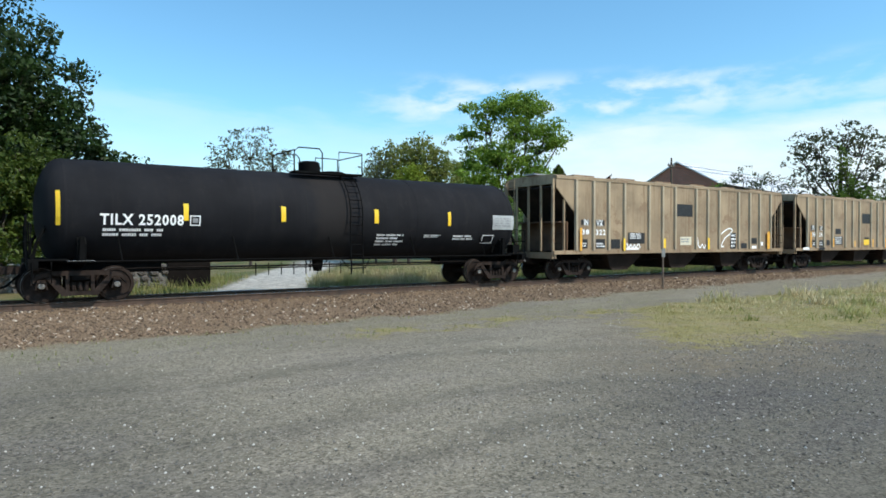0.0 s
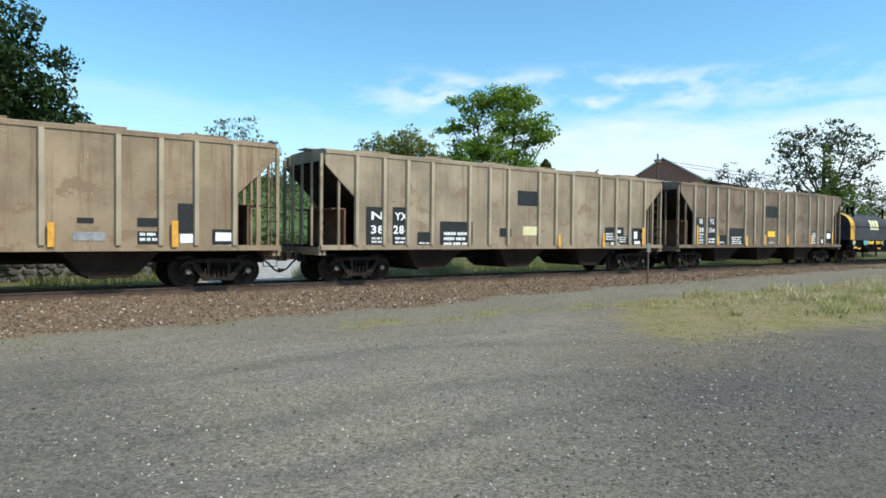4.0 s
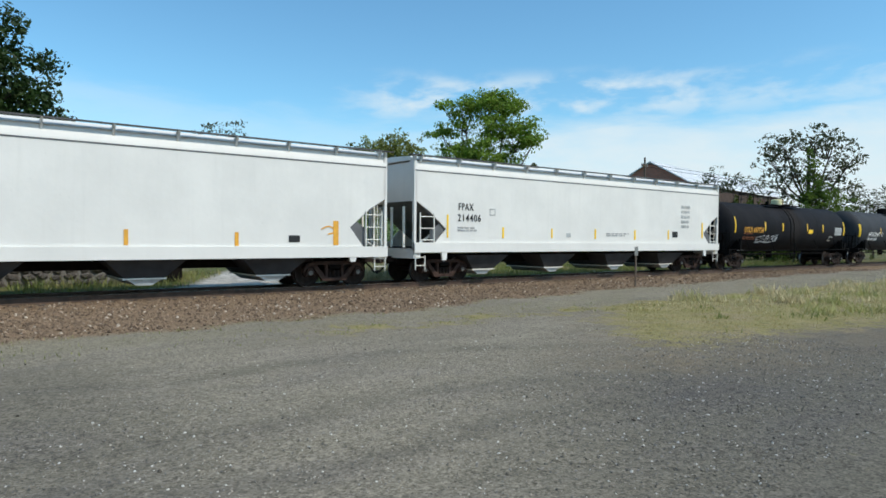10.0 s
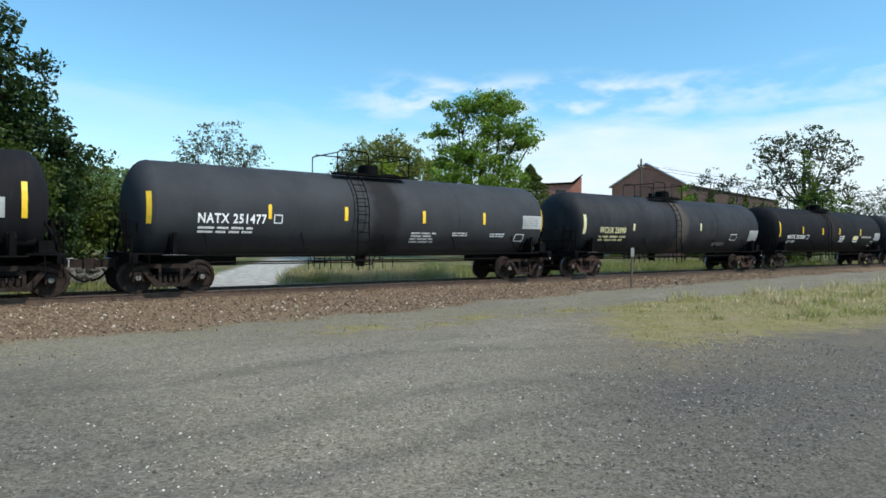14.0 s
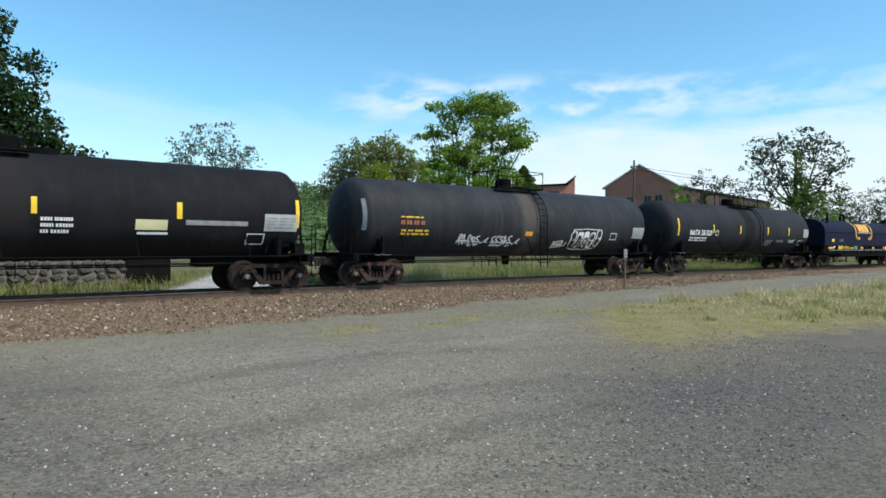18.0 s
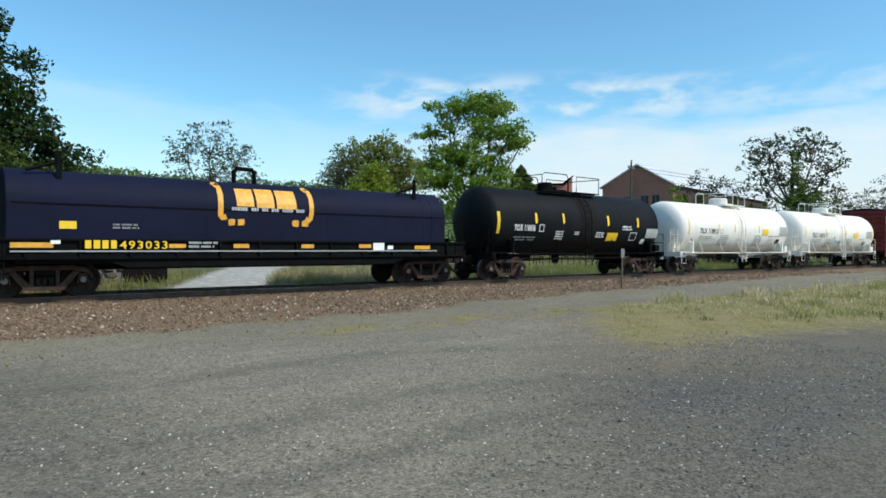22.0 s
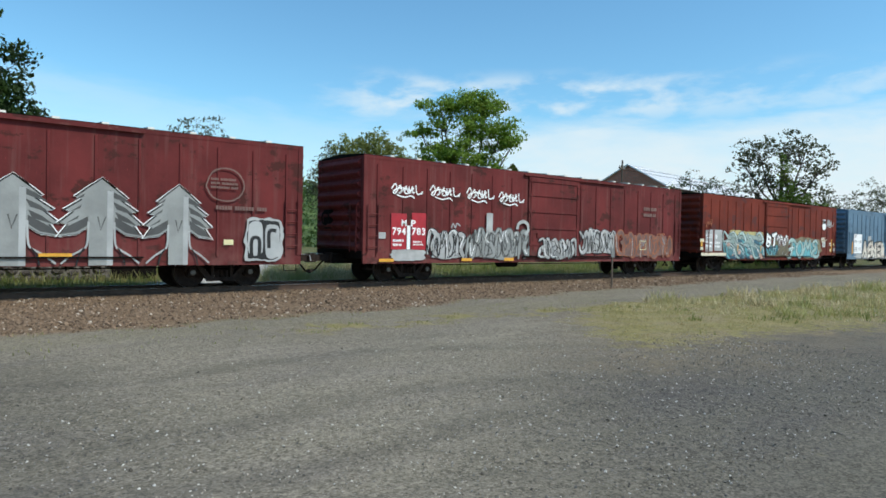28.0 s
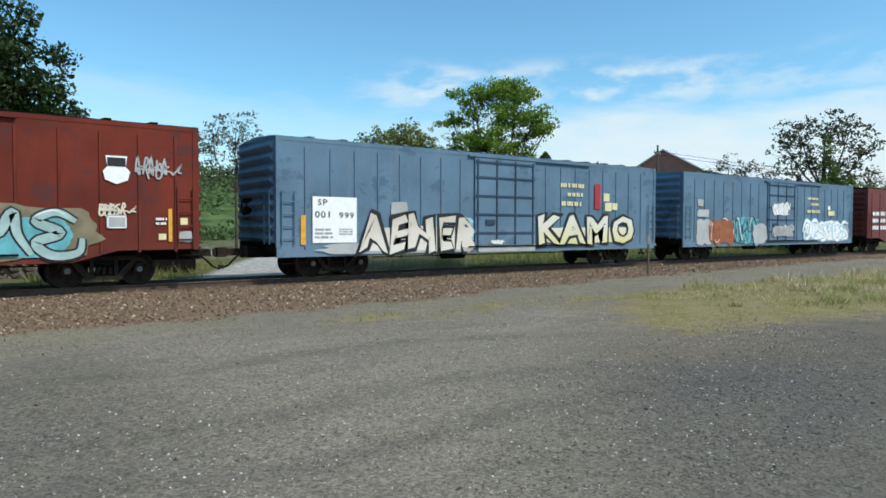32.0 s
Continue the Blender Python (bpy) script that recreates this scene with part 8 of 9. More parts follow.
M("C1", "p", 97.05, 97.54, 1.00, 1.10, INK_YELLOW)
M("C1", "p", 97.67, 98.15, 0.93, 1.03, INK_ORANGE)
M("C1", "p", 100.91, 101.41, 0.93, 1.02, INK_ORANGE)
M("C1", "p", 106.94, 107.53, 0.93, 1.04, INK_ORANGE)
M("W1", "w", 116.45, 117.43, 1.89, 2.13, INK_GREY, "857367")
M("W1", "b", 116.46, 116.99, 2.33, 2.58, INK_GREY, 1, 4)
M("W1", "b", 116.45, 117.44, 1.47, 1.85, INK_PATCH, 3, 4)
M("W1", "r", 115.79, 115.89, 1.40, 2.31, INK_ORANGE)
M("W1", "r", 118.50, 118.60, 1.37, 1.81, INK_ORANGE)
M("W1", "r", 121.64, 121.73, 1.37, 1.81, INK_ORANGE)
M("W1", "r", 124.85, 124.96, 1.38, 1.81, INK_ORANGE)
M("W1", "r", 127.89, 128.01, 1.36, 1.77, INK_ORANGE)
M("W1", "r", 131.17, 131.36, 1.38, 2.18, INK_ORANGE)
M("W1", "r", 129.61, 129.99, 1.48, 1.69, INK_BLACK)
M("W1", "s", 0, 0, 0, 0, INK_GREY, 0.04, [(115.89, 1.85), (116.06, 1.91), (116.24, 1.81), (116.13, 1.67), (115.96, 1.74), (115.93, 1.50), (116.13, 1.60), (116.38, 1.54), (116.48, 1.64)])
M("W1", "s", 0, 0, 0, 0, INK_ORANGE, 0.04, [(130.73, 1.90), (131.02, 2.00), (131.25, 1.83), (130.96, 1.73)])
M("W2", "w", 136.43, 137.16, 2.70, 2.97, INK_BLACK, "FPAX")
M("W2", "w", 136.39, 137.53, 2.28, 2.56, INK_BLACK, "214406")
M("W2", "b", 136.39, 137.38, 1.87, 2.07, INK_GREY, 2, 4)
M("W2", "f", 137.99, 138.28, 2.55, 2.80, INK_PATCH)
M("W2", "b", 150.94, 151.72, 2.15, 3.40, INK_PATCH, 5, 3)
M("W2", "b", 145.04, 146.79, 1.76, 1.94, INK_GREY, 2, 6)
M("W2", "r", 142.38, 142.66, 1.73, 1.90, INK_PATCH)
M("W2", "r", 150.20, 150.65, 1.78, 2.07, INK_BLACK)
M("W2", "r", 135.87, 135.95, 1.66, 2.52, INK_YELLOW)
M("W2", "r", 138.65, 138.75, 1.66, 2.09, INK_YELLOW)
M("W2", "r", 141.44, 141.53, 1.68, 2.09, INK_YELLOW)
M("W2", "r", 144.23, 144.34, 1.66, 2.10, INK_YELLOW)
M("W2", "r", 147.09, 147.22, 1.65, 2.09, INK_YELLOW)
M("W2", "r", 149.79, 149.91, 1.68, 2.12, INK_YELLOW)
M("W2", "r", 152.81, 152.94, 1.76, 2.56, INK_YELLOW)
M("T2", "r", 156.39, 156.49, 2.09, 2.98, INK_YELLOW)
M("T2", "r", 159.72, 159.84, 2.25, 2.74, INK_YELLOW)
M("T2", "r", 161.89, 162.00, 2.25, 2.72, INK_YELLOW)
M("T2", "r", 165.11, 165.21, 2.28, 2.74, INK_YELLOW)
M("T2", "r", 167.35, 167.46, 2.26, 2.74, INK_YELLOW)
M("T2", "r", 170.60, 170.73, 2.06, 2.98, INK_YELLOW)
M("T2", "w", 157.41, 159.57, 2.11, 2.44, INK_ORANGE, "UTLX 647724")
M("T2", "b", 157.40, 158.42, 1.99, 2.08, INK_RUST, 1, 4)
M("T2", "b", 157.44, 158.97, 1.68, 1.88, INK_RUST, 2, 5)
M("T2", "n", 158.98, 161.41, 1.50, 1.93, INK_WHITE, "NO GOD CRUE")
M("T2", "s", 0, 0, 0, 0, INK_WHITE, 0.04, [(159.08, 1.53), (159.62, 1.61), (160.42, 1.54), (161.40, 1.67)])
M("T2", "r", 165.35, 165.95, 2.13, 2.38, INK_YELLOW)
M("T2", "f", 168.47, 168.96, 1.68, 1.97, INK_WHITE)
M("T2", "r", 169.20, 170.25, 2.06, 2.57, INK_PATCH)
M("T2", "b", 169.26, 170.18, 2.13, 2.50, INK_GREY, 4, 4)
M("T3", "r", 173.56, 173.68, 1.99, 2.90, INK_YELLOW)
M("T3", "r", 177.08, 177.19, 2.21, 2.66, INK_YELLOW)
M("T3", "r", 179.76, 179.89, 2.22, 2.68, INK_YELLOW)
M("T3", "r", 182.98, 183.11, 2.20, 2.65, INK_YELLOW)
M("T3", "r", 185.90, 186.02, 2.22, 2.68, INK_YELLOW)
M("T3", "r", 189.18, 189.32, 2.00, 2.91, INK_YELLOW)
M("T3", "w", 174.94, 177.03, 2.04, 2.34, INK_WHITE, "NATX 251477")
M("T3", "b", 174.95, 176.68, 1.70, 1.94, INK_WHITE, 2, 4)
M("T3", "f", 177.27, 177.55, 2.07, 2.35, INK_WHITE)
M("T3", "b", 182.57, 183.72, 1.45, 1.87, INK_WHITE, 4, 3)
M("T3", "b", 184.44, 185.25, 1.72, 1.89, INK_WHITE, 2, 3)
M("T3", "b", 186.37, 187.16, 1.70, 1.88, INK_WHITE, 2, 3)
M("T3", "f", 187.74, 188.25, 1.57, 1.87, INK_WHITE)
M("T3", "r", 188.06, 189.15, 2.09, 2.63, INK_PATCH)
M("T3", "b", 188.12, 189.08, 2.16, 2.56, INK_GREY, 4, 4)
M("T4", "r", 191.89, 192.04, 1.94, 2.80, INK_LEMON)
M("T4", "r", 195.46, 195.60, 2.13, 2.46, INK_LEMON)
M("T4", "w", 193.01, 194.91, 1.98, 2.28, INK_LEMON, "WCHX 26098")
M("T4", "b", 193.04, 195.14, 1.57, 1.87, INK_LEMON, 2, 5)
M("T4", "r", 201.24, 201.37, 2.22, 2.60, INK_LEMON)
M("T4", "f", 204.46, 205.10, 1.73, 2.07, INK_WHITE)
M("T4", "r", 206.44, 207.79, 1.71, 2.31, INK_PATCH)
M("T4", "b", 206.55, 207.69, 1.77, 2.22, INK_GREY, 4, 3)
M("T4", "b", 202.89, 204.23, 1.40, 1.60, INK_PATCH, 2, 4)
M("T5", "r", 210.13, 210.22, 2.00, 2.89, INK_YELLOW)
M("T5", "r", 213.15, 213.26, 2.20, 2.66, INK_YELLOW)
M("T5", "r", 216.04, 216.17, 2.18, 2.63, INK_YELLOW)
M("T5", "r", 218.67, 218.80, 2.22, 2.65, INK_YELLOW)
M("T5", "r", 222.23, 222.38, 2.18, 2.65, INK_YELLOW)
M("T5", "r", 225.91, 226.06, 1.99, 2.88, INK_YELLOW)
M("T5", "w", 211.23, 213.59, 1.88, 2.14, INK_WHITE, "NATX 251560")
M("T5", "b", 211.25, 212.39, 1.59, 1.77, INK_WHITE, 2, 4)
M("T5", "f", 213.83, 214.14, 1.87, 2.16, INK_WHITE)
M("T5", "b", 218.88, 219.61, 1.66, 2.14, INK_WHITE, 3, 2)
M("T5", "r", 221.14, 221.99, 1.85, 2.14, INK_LEMON)
M("T5", "r", 221.20, 222.02, 1.72, 1.79, INK_WHITE)
M("T5", "r", 222.49, 224.34, 2.01, 2.15, INK_GREY)
M("T5", "f", 224.35, 224.93, 1.45, 1.79, INK_WHITE)
M("T5", "r", 224.87, 225.99, 1.87, 2.40, INK_PATCH)
M("T5", "b", 224.94, 225.92, 1.92, 2.30, INK_GREY, 4, 3)
M("T6", "b", 229.99, 231.15, 2.40, 2.50, INK_YELLOW, 1, 5)
M("T6", "b", 229.99, 231.17, 2.08, 2.35, INK_RUST, 1, 6)
M("T6", "b", 230.03, 231.38, 1.77, 2.02, INK_YELLOW, 2, 5)
M("T6", "r", 236.36, 236.78, 1.86, 2.04, INK_ORANGE)
M("T6", "q", 232.75, 234.35, 1.42, 1.88, INK_WHITE, 5)
M("T6", "q", 234.52, 236.10, 1.38, 1.85, INK_WHITE, 9)
M("T6", "q", 238.25, 239.10, 1.34, 1.68, INK_WHITE, 3)
M("T6", "u", 239.25, 241.38, 1.30, 2.20, INK_WHITE, 3, 5)
M("T6", "f", 242.01, 242.48, 1.73, 2.05, INK_WHITE)
M("T6", "r", 243.66, 244.75, 1.82, 2.34, INK_PATCH)
M("T6", "b", 243.72, 244.68, 1.89, 2.27, INK_GREY, 4, 3)
M("T6", "r", 228.51, 228.62, 1.97, 3.07, INK_GREY)
M("T7", "r", 247.55, 247.66, 2.01, 2.91, INK_YELLOW)
M("T7", "r", 250.98, 251.09, 2.18, 2.65, INK_YELLOW)
M("T7", "r", 253.92, 254.03, 2.17, 2.64, INK_YELLOW)
M("T7", "r", 257.22, 257.33, 2.17, 2.64, INK_YELLOW)
M("T7", "r", 259.98, 260.11, 2.16, 2.64, INK_YELLOW)
M("T7", "r", 263.14, 263.29, 1.97, 2.85, INK_YELLOW)
M("T7", "w", 248.71, 250.87, 2.04, 2.34, INK_WHITE, "NATX 251529")
M("T7", "b", 248.73, 250.77, 1.69, 1.94, INK_WHITE, 2, 4)
M("T7", "f", 251.24, 251.53, 2.06, 2.33, INK_WHITE)
M("T7", "b", 257.19, 258.17, 1.46, 1.85, INK_GREY, 3, 3)
M("T7", "b", 258.64, 259.66, 1.69, 1.87, INK_GREY, 2, 3)
M("T7", "b", 260.27, 261.07, 1.68, 1.87, INK_WHITE, 2, 3)
M("T7", "f", 261.62, 262.20, 1.54, 1.85, INK_WHITE)
M("T7", "r", 262.12, 263.15, 2.06, 2.59, INK_PATCH)
M("T7", "b", 262.19, 263.07, 2.13, 2.52, INK_GREY, 4, 3)
M("C2", "r", 266.56, 266.96, 1.81, 2.01, INK_YELLOW)
M("C2", "b", 267.83, 268.55, 1.80, 1.97, INK_GREY, 2, 4)
M("C2", "s", 0, 0, 0, 0, INK_ORANGE, 0.16, [(270.64, 3.20), (270.79, 3.17), (270.76, 2.29), (270.93, 2.26)])
M("C2", "s", 0, 0, 0, 0, INK_ORANGE, 0.16, [(273.59, 3.19), (273.76, 3.16), (273.71, 2.29), (273.52, 2.25)])
M("C2", "r", 271.26, 271.81, 2.58, 3.13, INK_ORANGE)
M("C2", "r", 271.89, 272.47, 2.56, 3.15, INK_ORANGE)
M("C2", "r", 272.55, 273.22, 2.55, 3.14, INK_ORANGE)
M("C2", "b", 271.10, 273.52, 2.37, 2.55, INK_PATCH, 1, 7)
M("C2", "g", 270.98, 271.21, 1.98, 2.20, INK_ORANGE, 1)
M("C2", "g", 271.27, 271.51, 1.98, 2.21, INK_ORANGE, 2)
M("C2", "g", 273.04, 273.30, 1.98, 2.22, INK_ORANGE, 3)
M("C2", "g", 273.37, 273.64, 1.99, 2.23, INK_ORANGE, 4)
M("C2", "p", 265.47, 266.40, 1.32, 1.45, INK_ORANGE)
M("C2", "p", 266.34, 266.56, 1.42, 1.51, INK_WHITE)
M("C2", "p", 267.12, 267.27, 1.30, 1.52, INK_YELLOW)
M("C2", "p", 267.32, 267.48, 1.30, 1.52, INK_YELLOW)
M("C2", "p", 267.53, 267.68, 1.30, 1.52, INK_YELLOW)
M("C2", "p", 267.74, 267.88, 1.30, 1.52, INK_YELLOW)
M("C2", "W", 267.95, 269.19, 1.29, 1.51, INK_YELLOW, "493033")
M("C2", "p", 269.23, 269.69, 1.32, 1.43, INK_ORANGE)
M("C2", "B", 269.77, 270.60, 1.28, 1.50, INK_PATCH, 2, 3)
M("C2", "p", 271.08, 271.56, 1.32, 1.44, INK_ORANGE)
M("C2", "p", 273.29, 273.73, 1.32, 1.44, INK_ORANGE)
M("C2", "p", 275.42, 275.91, 1.33, 1.45, INK_ORANGE)
M("C2", "p", 275.99, 276.44, 1.24, 1.50, INK_WHITE)
M("C2", "p", 276.58, 276.81, 1.28, 1.41, INK_WHITE)
M("C2", "p", 277.75, 278.45, 1.28, 1.42, INK_ORANGE)
M("C2", "p", 265.47, 278.76, 1.21, 1.25, PIPE)
M("T8", "r", 282.06, 282.18, 1.92, 2.82, INK_YELLOW)
M("T8", "r", 284.21, 284.34, 2.38, 2.82, INK_YELLOW)
M("T8", "r", 285.96, 286.08, 2.42, 2.85, INK_YELLOW)
M("T8", "r", 289.07, 289.22, 2.40, 2.85, INK_YELLOW)
M("T8", "r", 291.39, 291.53, 2.36, 2.81, INK_YELLOW)
M("T8", "r", 293.29, 293.41, 2.14, 2.82, INK_YELLOW)
M("T8", "w", 282.99, 284.23, 2.05, 2.32, INK_WHITE, "TCIX 110036")
M("T8", "f", 284.48, 284.77, 2.04, 2.34, INK_WHITE)
M("T8", "b", 283.06, 284.46, 1.61, 1.82, INK_GREY, 2, 4)
M("T8", "b", 285.55, 286.16, 1.67, 2.08, INK_WHITE, 4, 2)
M("T8", "b", 286.81, 287.11, 1.90, 2.07, INK_WHITE, 2, 2)
M("T8", "b", 288.32, 288.94, 1.79, 2.07, INK_WHITE, 3, 2)
M("T8", "r", 289.15, 289.96, 1.68, 2.06, INK_YELLOW)
M("T8", "b", 290.24, 291.09, 2.15, 2.40, INK_WHITE, 2, 3)
M("T8", "f", 290.90, 291.42, 1.71, 2.10, INK_WHITE)
M("T8", "g", 291.91, 292.28, 1.52, 1.81, INK_WHITE, 5)
M("T8", "r", 292.19, 293.25, 1.84, 2.31, INK_PATCH)
M("TW1", "r", 296.01, 296.10, 2.10, 2.99, INK_YELLOW)
M("TW1", "r", 299.07, 299.16, 2.27, 2.72, INK_YELLOW)
M("TW1", "r", 300.85, 300.94, 2.27, 2.74, INK_YELLOW)
M("TW1", "r", 303.70, 303.81, 2.30, 2.72, INK_YELLOW)
M("TW1", "r", 307.52, 307.64, 2.08, 2.94, INK_YELLOW)
M("TW1", "w", 297.13, 299.02, 2.16, 2.45, INK_BLACK, "TILX 110812")
M("TW1", "b", 297.14, 298.84, 1.80, 2.03, INK_PATCH, 2, 4)
M("TW1", "f", 299.25, 299.52, 2.16, 2.42, INK_PATCH)
M("TW1", "b", 299.30, 300.39, 1.46, 2.09, INK_PATCH, 6, 4)
M("TW1", "b", 303.27, 304.23, 1.44, 2.13, INK_PATCH, 6, 3)
M("TW1", "r", 304.21, 304.91, 2.16, 2.52, INK_YELLOW)
M("TW1", "b", 305.06, 306.36, 2.01, 2.12, INK_GREY, 1, 5)
M("TW1", "b", 305.01, 306.03, 1.77, 1.92, INK_PATCH, 2, 4)
M("TW1", "r", 306.10, 306.53, 1.66, 1.92, INK_BLACK)
M("TW1", "r", 306.42, 307.51, 2.15, 2.70, INK_PATCH)
M("TW1", "r", 296.39, 296.54, 1.76, 1.86, INK_RED)
M("TW1", "r", 300.58, 303.13, 1.67, 1.74, INK_WHITE)
M("TW2", "r", 310.15, 310.25, 2.03, 2.94, INK_YELLOW)
M("TW2", "r", 313.34, 313.43, 2.24, 2.70, INK_YELLOW)
M("TW2", "r", 316.80, 316.89, 2.21, 2.68, INK_YELLOW)
M("TW2", "r", 318.98, 319.09, 2.20, 2.69, INK_YELLOW)
M("TW2", "r", 321.74, 321.88, 2.02, 2.92, INK_YELLOW)
M("TW2", "w", 311.24, 313.19, 2.10, 2.43, INK_BLACK, "TILX 110615")
M("TW2", "b", 311.27, 313.02, 1.76, 1.99, INK_PATCH, 2, 4)
M("TW2", "b", 313.42, 313.83, 2.11, 2.43, INK_PATCH, 3, 2)
M("TW2", "b", 313.47, 314.63, 1.40, 2.05, INK_PATCH, 6, 4)
M("TW2", "s", 0, 0, 0, 0, INK_TEAL, 0.06, [(314.68, 1.70), (314.72, 2.03), (314.87, 2.11), (315.02, 1.97), (314.99, 1.74), (314.87, 1.63), (315.16, 1.75), (315.23, 1.94), (315.42, 1.72), (315.54, 1.87), (315.73, 1.68), (315.89, 1.84), (316.13, 1.65), (316.28, 1.85)])
M("TW2", "s", 0, 0, 0, 0, INK_SKY, 0.07, [(316.80, 2.13), (316.96, 1.82), (317.04, 2.10), (317.21, 1.79), (317.27, 2.11)])
M("TW2", "b", 317.25, 318.19, 1.60, 2.04, INK_PATCH, 4, 3)
M("TW2", "r", 318.20, 318.89, 2.10, 2.49, INK_YELLOW)
M("TW2", "b", 319.30, 320.55, 1.95, 2.05, INK_GREY, 1, 4)
M("TW2", "r", 320.24, 320.68, 1.62, 1.85, INK_BLACK)
M("TW2", "r", 320.66, 321.71, 2.13, 2.65, INK_PATCH)
M("TW2", "r", 314.87, 317.30, 1.61, 1.67, INK_WHITE)
M("B1", "b", 324.15, 324.88, 2.62, 4.27, INK_WHITE, 7, 2)
M("B1", "b", 325.32, 326.02, 3.38, 3.98, INK_PATCH, 3, 2)
M("B1", "G", 325.03, 327.17, 0.97, 2.50, INK_BLACK, INK_SILVER, 3, 7, INK_GREY)
M("B1", "G", 327.07, 329.21, 0.97, 2.41, INK_BLACK, INK_PATCH, 4, 21)
M("B1", "g", 327.6, 333.0, 0.9, 2.62, INK_HAZE, 8)
M("B1", "G", 328.60, 331.0, 0.86, 2.45, INK_BLACK, MURAL_CREAM, 3, 22, MURAL)
M("B1", "G", 330.4, 332.6, 0.86, 2.48, INK_BLACK, INK_CREAM, 2, 23, MURAL)
M("B1", "s", 0, 0, 0, 0, INK_BLACK, 0.19, [(328.4, 0.86), (329.4, 0.92), (330.5, 0.95), (332.0, 0.86), (334.2, 0.92)])
M("B1", "s", 0, 0, 0, 0, INK_CREAM, 0.13, [(328.5, 0.86), (329.4, 0.92), (330.5, 0.95), (332.0, 0.86), (334.0, 0.92)])
M("B1", "s", 0, 0, 0, 0, INK_PATCH, 0.05, [(330.77, 2.57), (330.82, 2.77), (330.92, 2.61), (330.96, 2.81), (331.04, 2.90), (331.12, 2.71), (331.22, 2.95), (331.30, 2.69)])
M("B1", "s", 0, 0, 0, 0, INK_PATCH, 0.05, [(331.71, 2.69), (331.79, 2.48), (331.87, 2.67), (331.95, 2.43), (332.09, 2.65)])
M("B1", "y", 335.05, 336.95, 0.62, 3.01, INK_SILVER)
M("B1", "y", 337.05, 338.95, 0.60, 3.03, INK_SILVER)
M("B1", "y", 339.12, 340.87, 0.58, 2.98, INK_SILVER)
M("B1", "s", 0, 0, 0, 0, INK_DUST, 0.045, [(340.75, 3.02), (340.93, 3.43), (341.31, 3.57), (341.70, 3.46), (341.91, 3.09), (341.74, 2.73), (341.38, 2.60), (340.95, 2.70), (340.75, 3.02)])
M("B1", "b", 340.89, 341.76, 2.91, 3.27, INK_DUST, 3, 2)
M("B1", "b", 341.05, 342.69, 2.25, 2.46, INK_DUST, 1, 4)
M("B1", "g", 341.85, 343.29, 0.71, 2.23, INK_PATCH, 9)
M("B1", "u", 342.00, 343.12, 0.83, 2.11, INK_PATCH, 24, 2)
M("B1", "r", 336.56, 337.31, 0.93, 1.04, INK_ORANGE)
M("B1", "r", 341.31, 341.60, 1.30, 1.46, INK_LEMON)
M("B2", "r", 347.34, 348.01, 1.20, 2.49, INK_RED)
M("B2", "r", 348.25, 348.90, 1.20, 2.54, INK_RED)
M("B2", "w", 347.79, 348.01, 2.04, 2.27, INK_WHITE, "M")
M("B2", "w", 348.21, 348.43, 2.04, 2.27, INK_WHITE, "P")
M("B2", "w", 347.39, 347.98, 1.72, 1.99, INK_WHITE, "794")
M("B2", "w", 348.25, 348.87, 1.73, 2.00, INK_WHITE, "783")
M("B2", "b", 347.41, 347.88, 1.26, 1.56, INK_WHITE, 2, 2)
M("B2", "b", 348.32, 348.81, 1.31, 1.51, INK_WHITE, 2, 2)
M("B2", "r", 348.03, 348.18, 1.18, 2.07, INK_WHITE)
M("B2", "r", 346.81, 347.11, 1.58, 1.80, INK_PATCH)
M("B2", "v", 347.33, 348.74, 3.03, 3.55, INK_WHITE, 31)
M("B2", "v", 349.06, 350.55, 3.04, 3.60, INK_WHITE, 32)
M("B2", "v", 350.87, 352.37, 3.02, 3.63, INK_WHITE, 33)
M("B2", "v", 352.61, 354.10, 2.99, 3.57, INK_WHITE, 34)
M("B2", "g", 347.24, 348.99, 0.77, 1.23, INK_SILVER, 12)
M("B2", "G", 348.98, 350.87, 0.79, 1.95, INK_BLACK, INK_SILVER, 3, 25)
M("B2", "G", 350.87, 354.39, 0.78, 2.03, INK_SHADOW, INK_FIR, 6, 26)
M("B2", "r", 351.92, 352.26, 1.93, 2.68, INK_SILVER)
M("B2", "s", 0, 0, 0, 0, INK_PATCH, 0.14, [(353.66, 2.07), (353.75, 2.31), (354.03, 2.40), (354.27, 2.29), (354.33, 2.05), (354.14, 1.88)])
M("B2", "r", 346.84, 347.47, 0.76, 0.87, INK_ORANGE)
M("B2", "r", 350.64, 351.18, 0.77, 0.88, INK_ORANGE)
M("B2", "r", 352.95, 353.50, 0.77, 0.89, INK_ORANGE)
M("B2", "D", 354.94, 357.40, 0.76, 1.72, INK_BLACK, INK_SILVER, 5, 27)
M("B2", "G", 357.73, 360.32, 1.01, 2.23, INK_BLACK, INK_SILVER, 4, 28)
M("B2", "G", 360.52, 365.25, 0.82, 2.14, INK_RUST, INK_DUST, 6, 29)
M("B2", "f", 362.38, 362.92, 1.26, 1.72, INK_LEMON)
M("B2", "b", 362.69, 363.88, 2.80, 3.40, INK_DUST, 2, 2)
M("B2", "s", 0, 0, 0, 0, INK_PATCH, 0.05, [(350.11, 2.03), (350.19, 2.21), (350.30, 2.04), (350.38, 2.22), (350.54, 2.12)])
M("B3", "r", 368.68, 369.46, 1.21, 2.44, INK_PATCH)
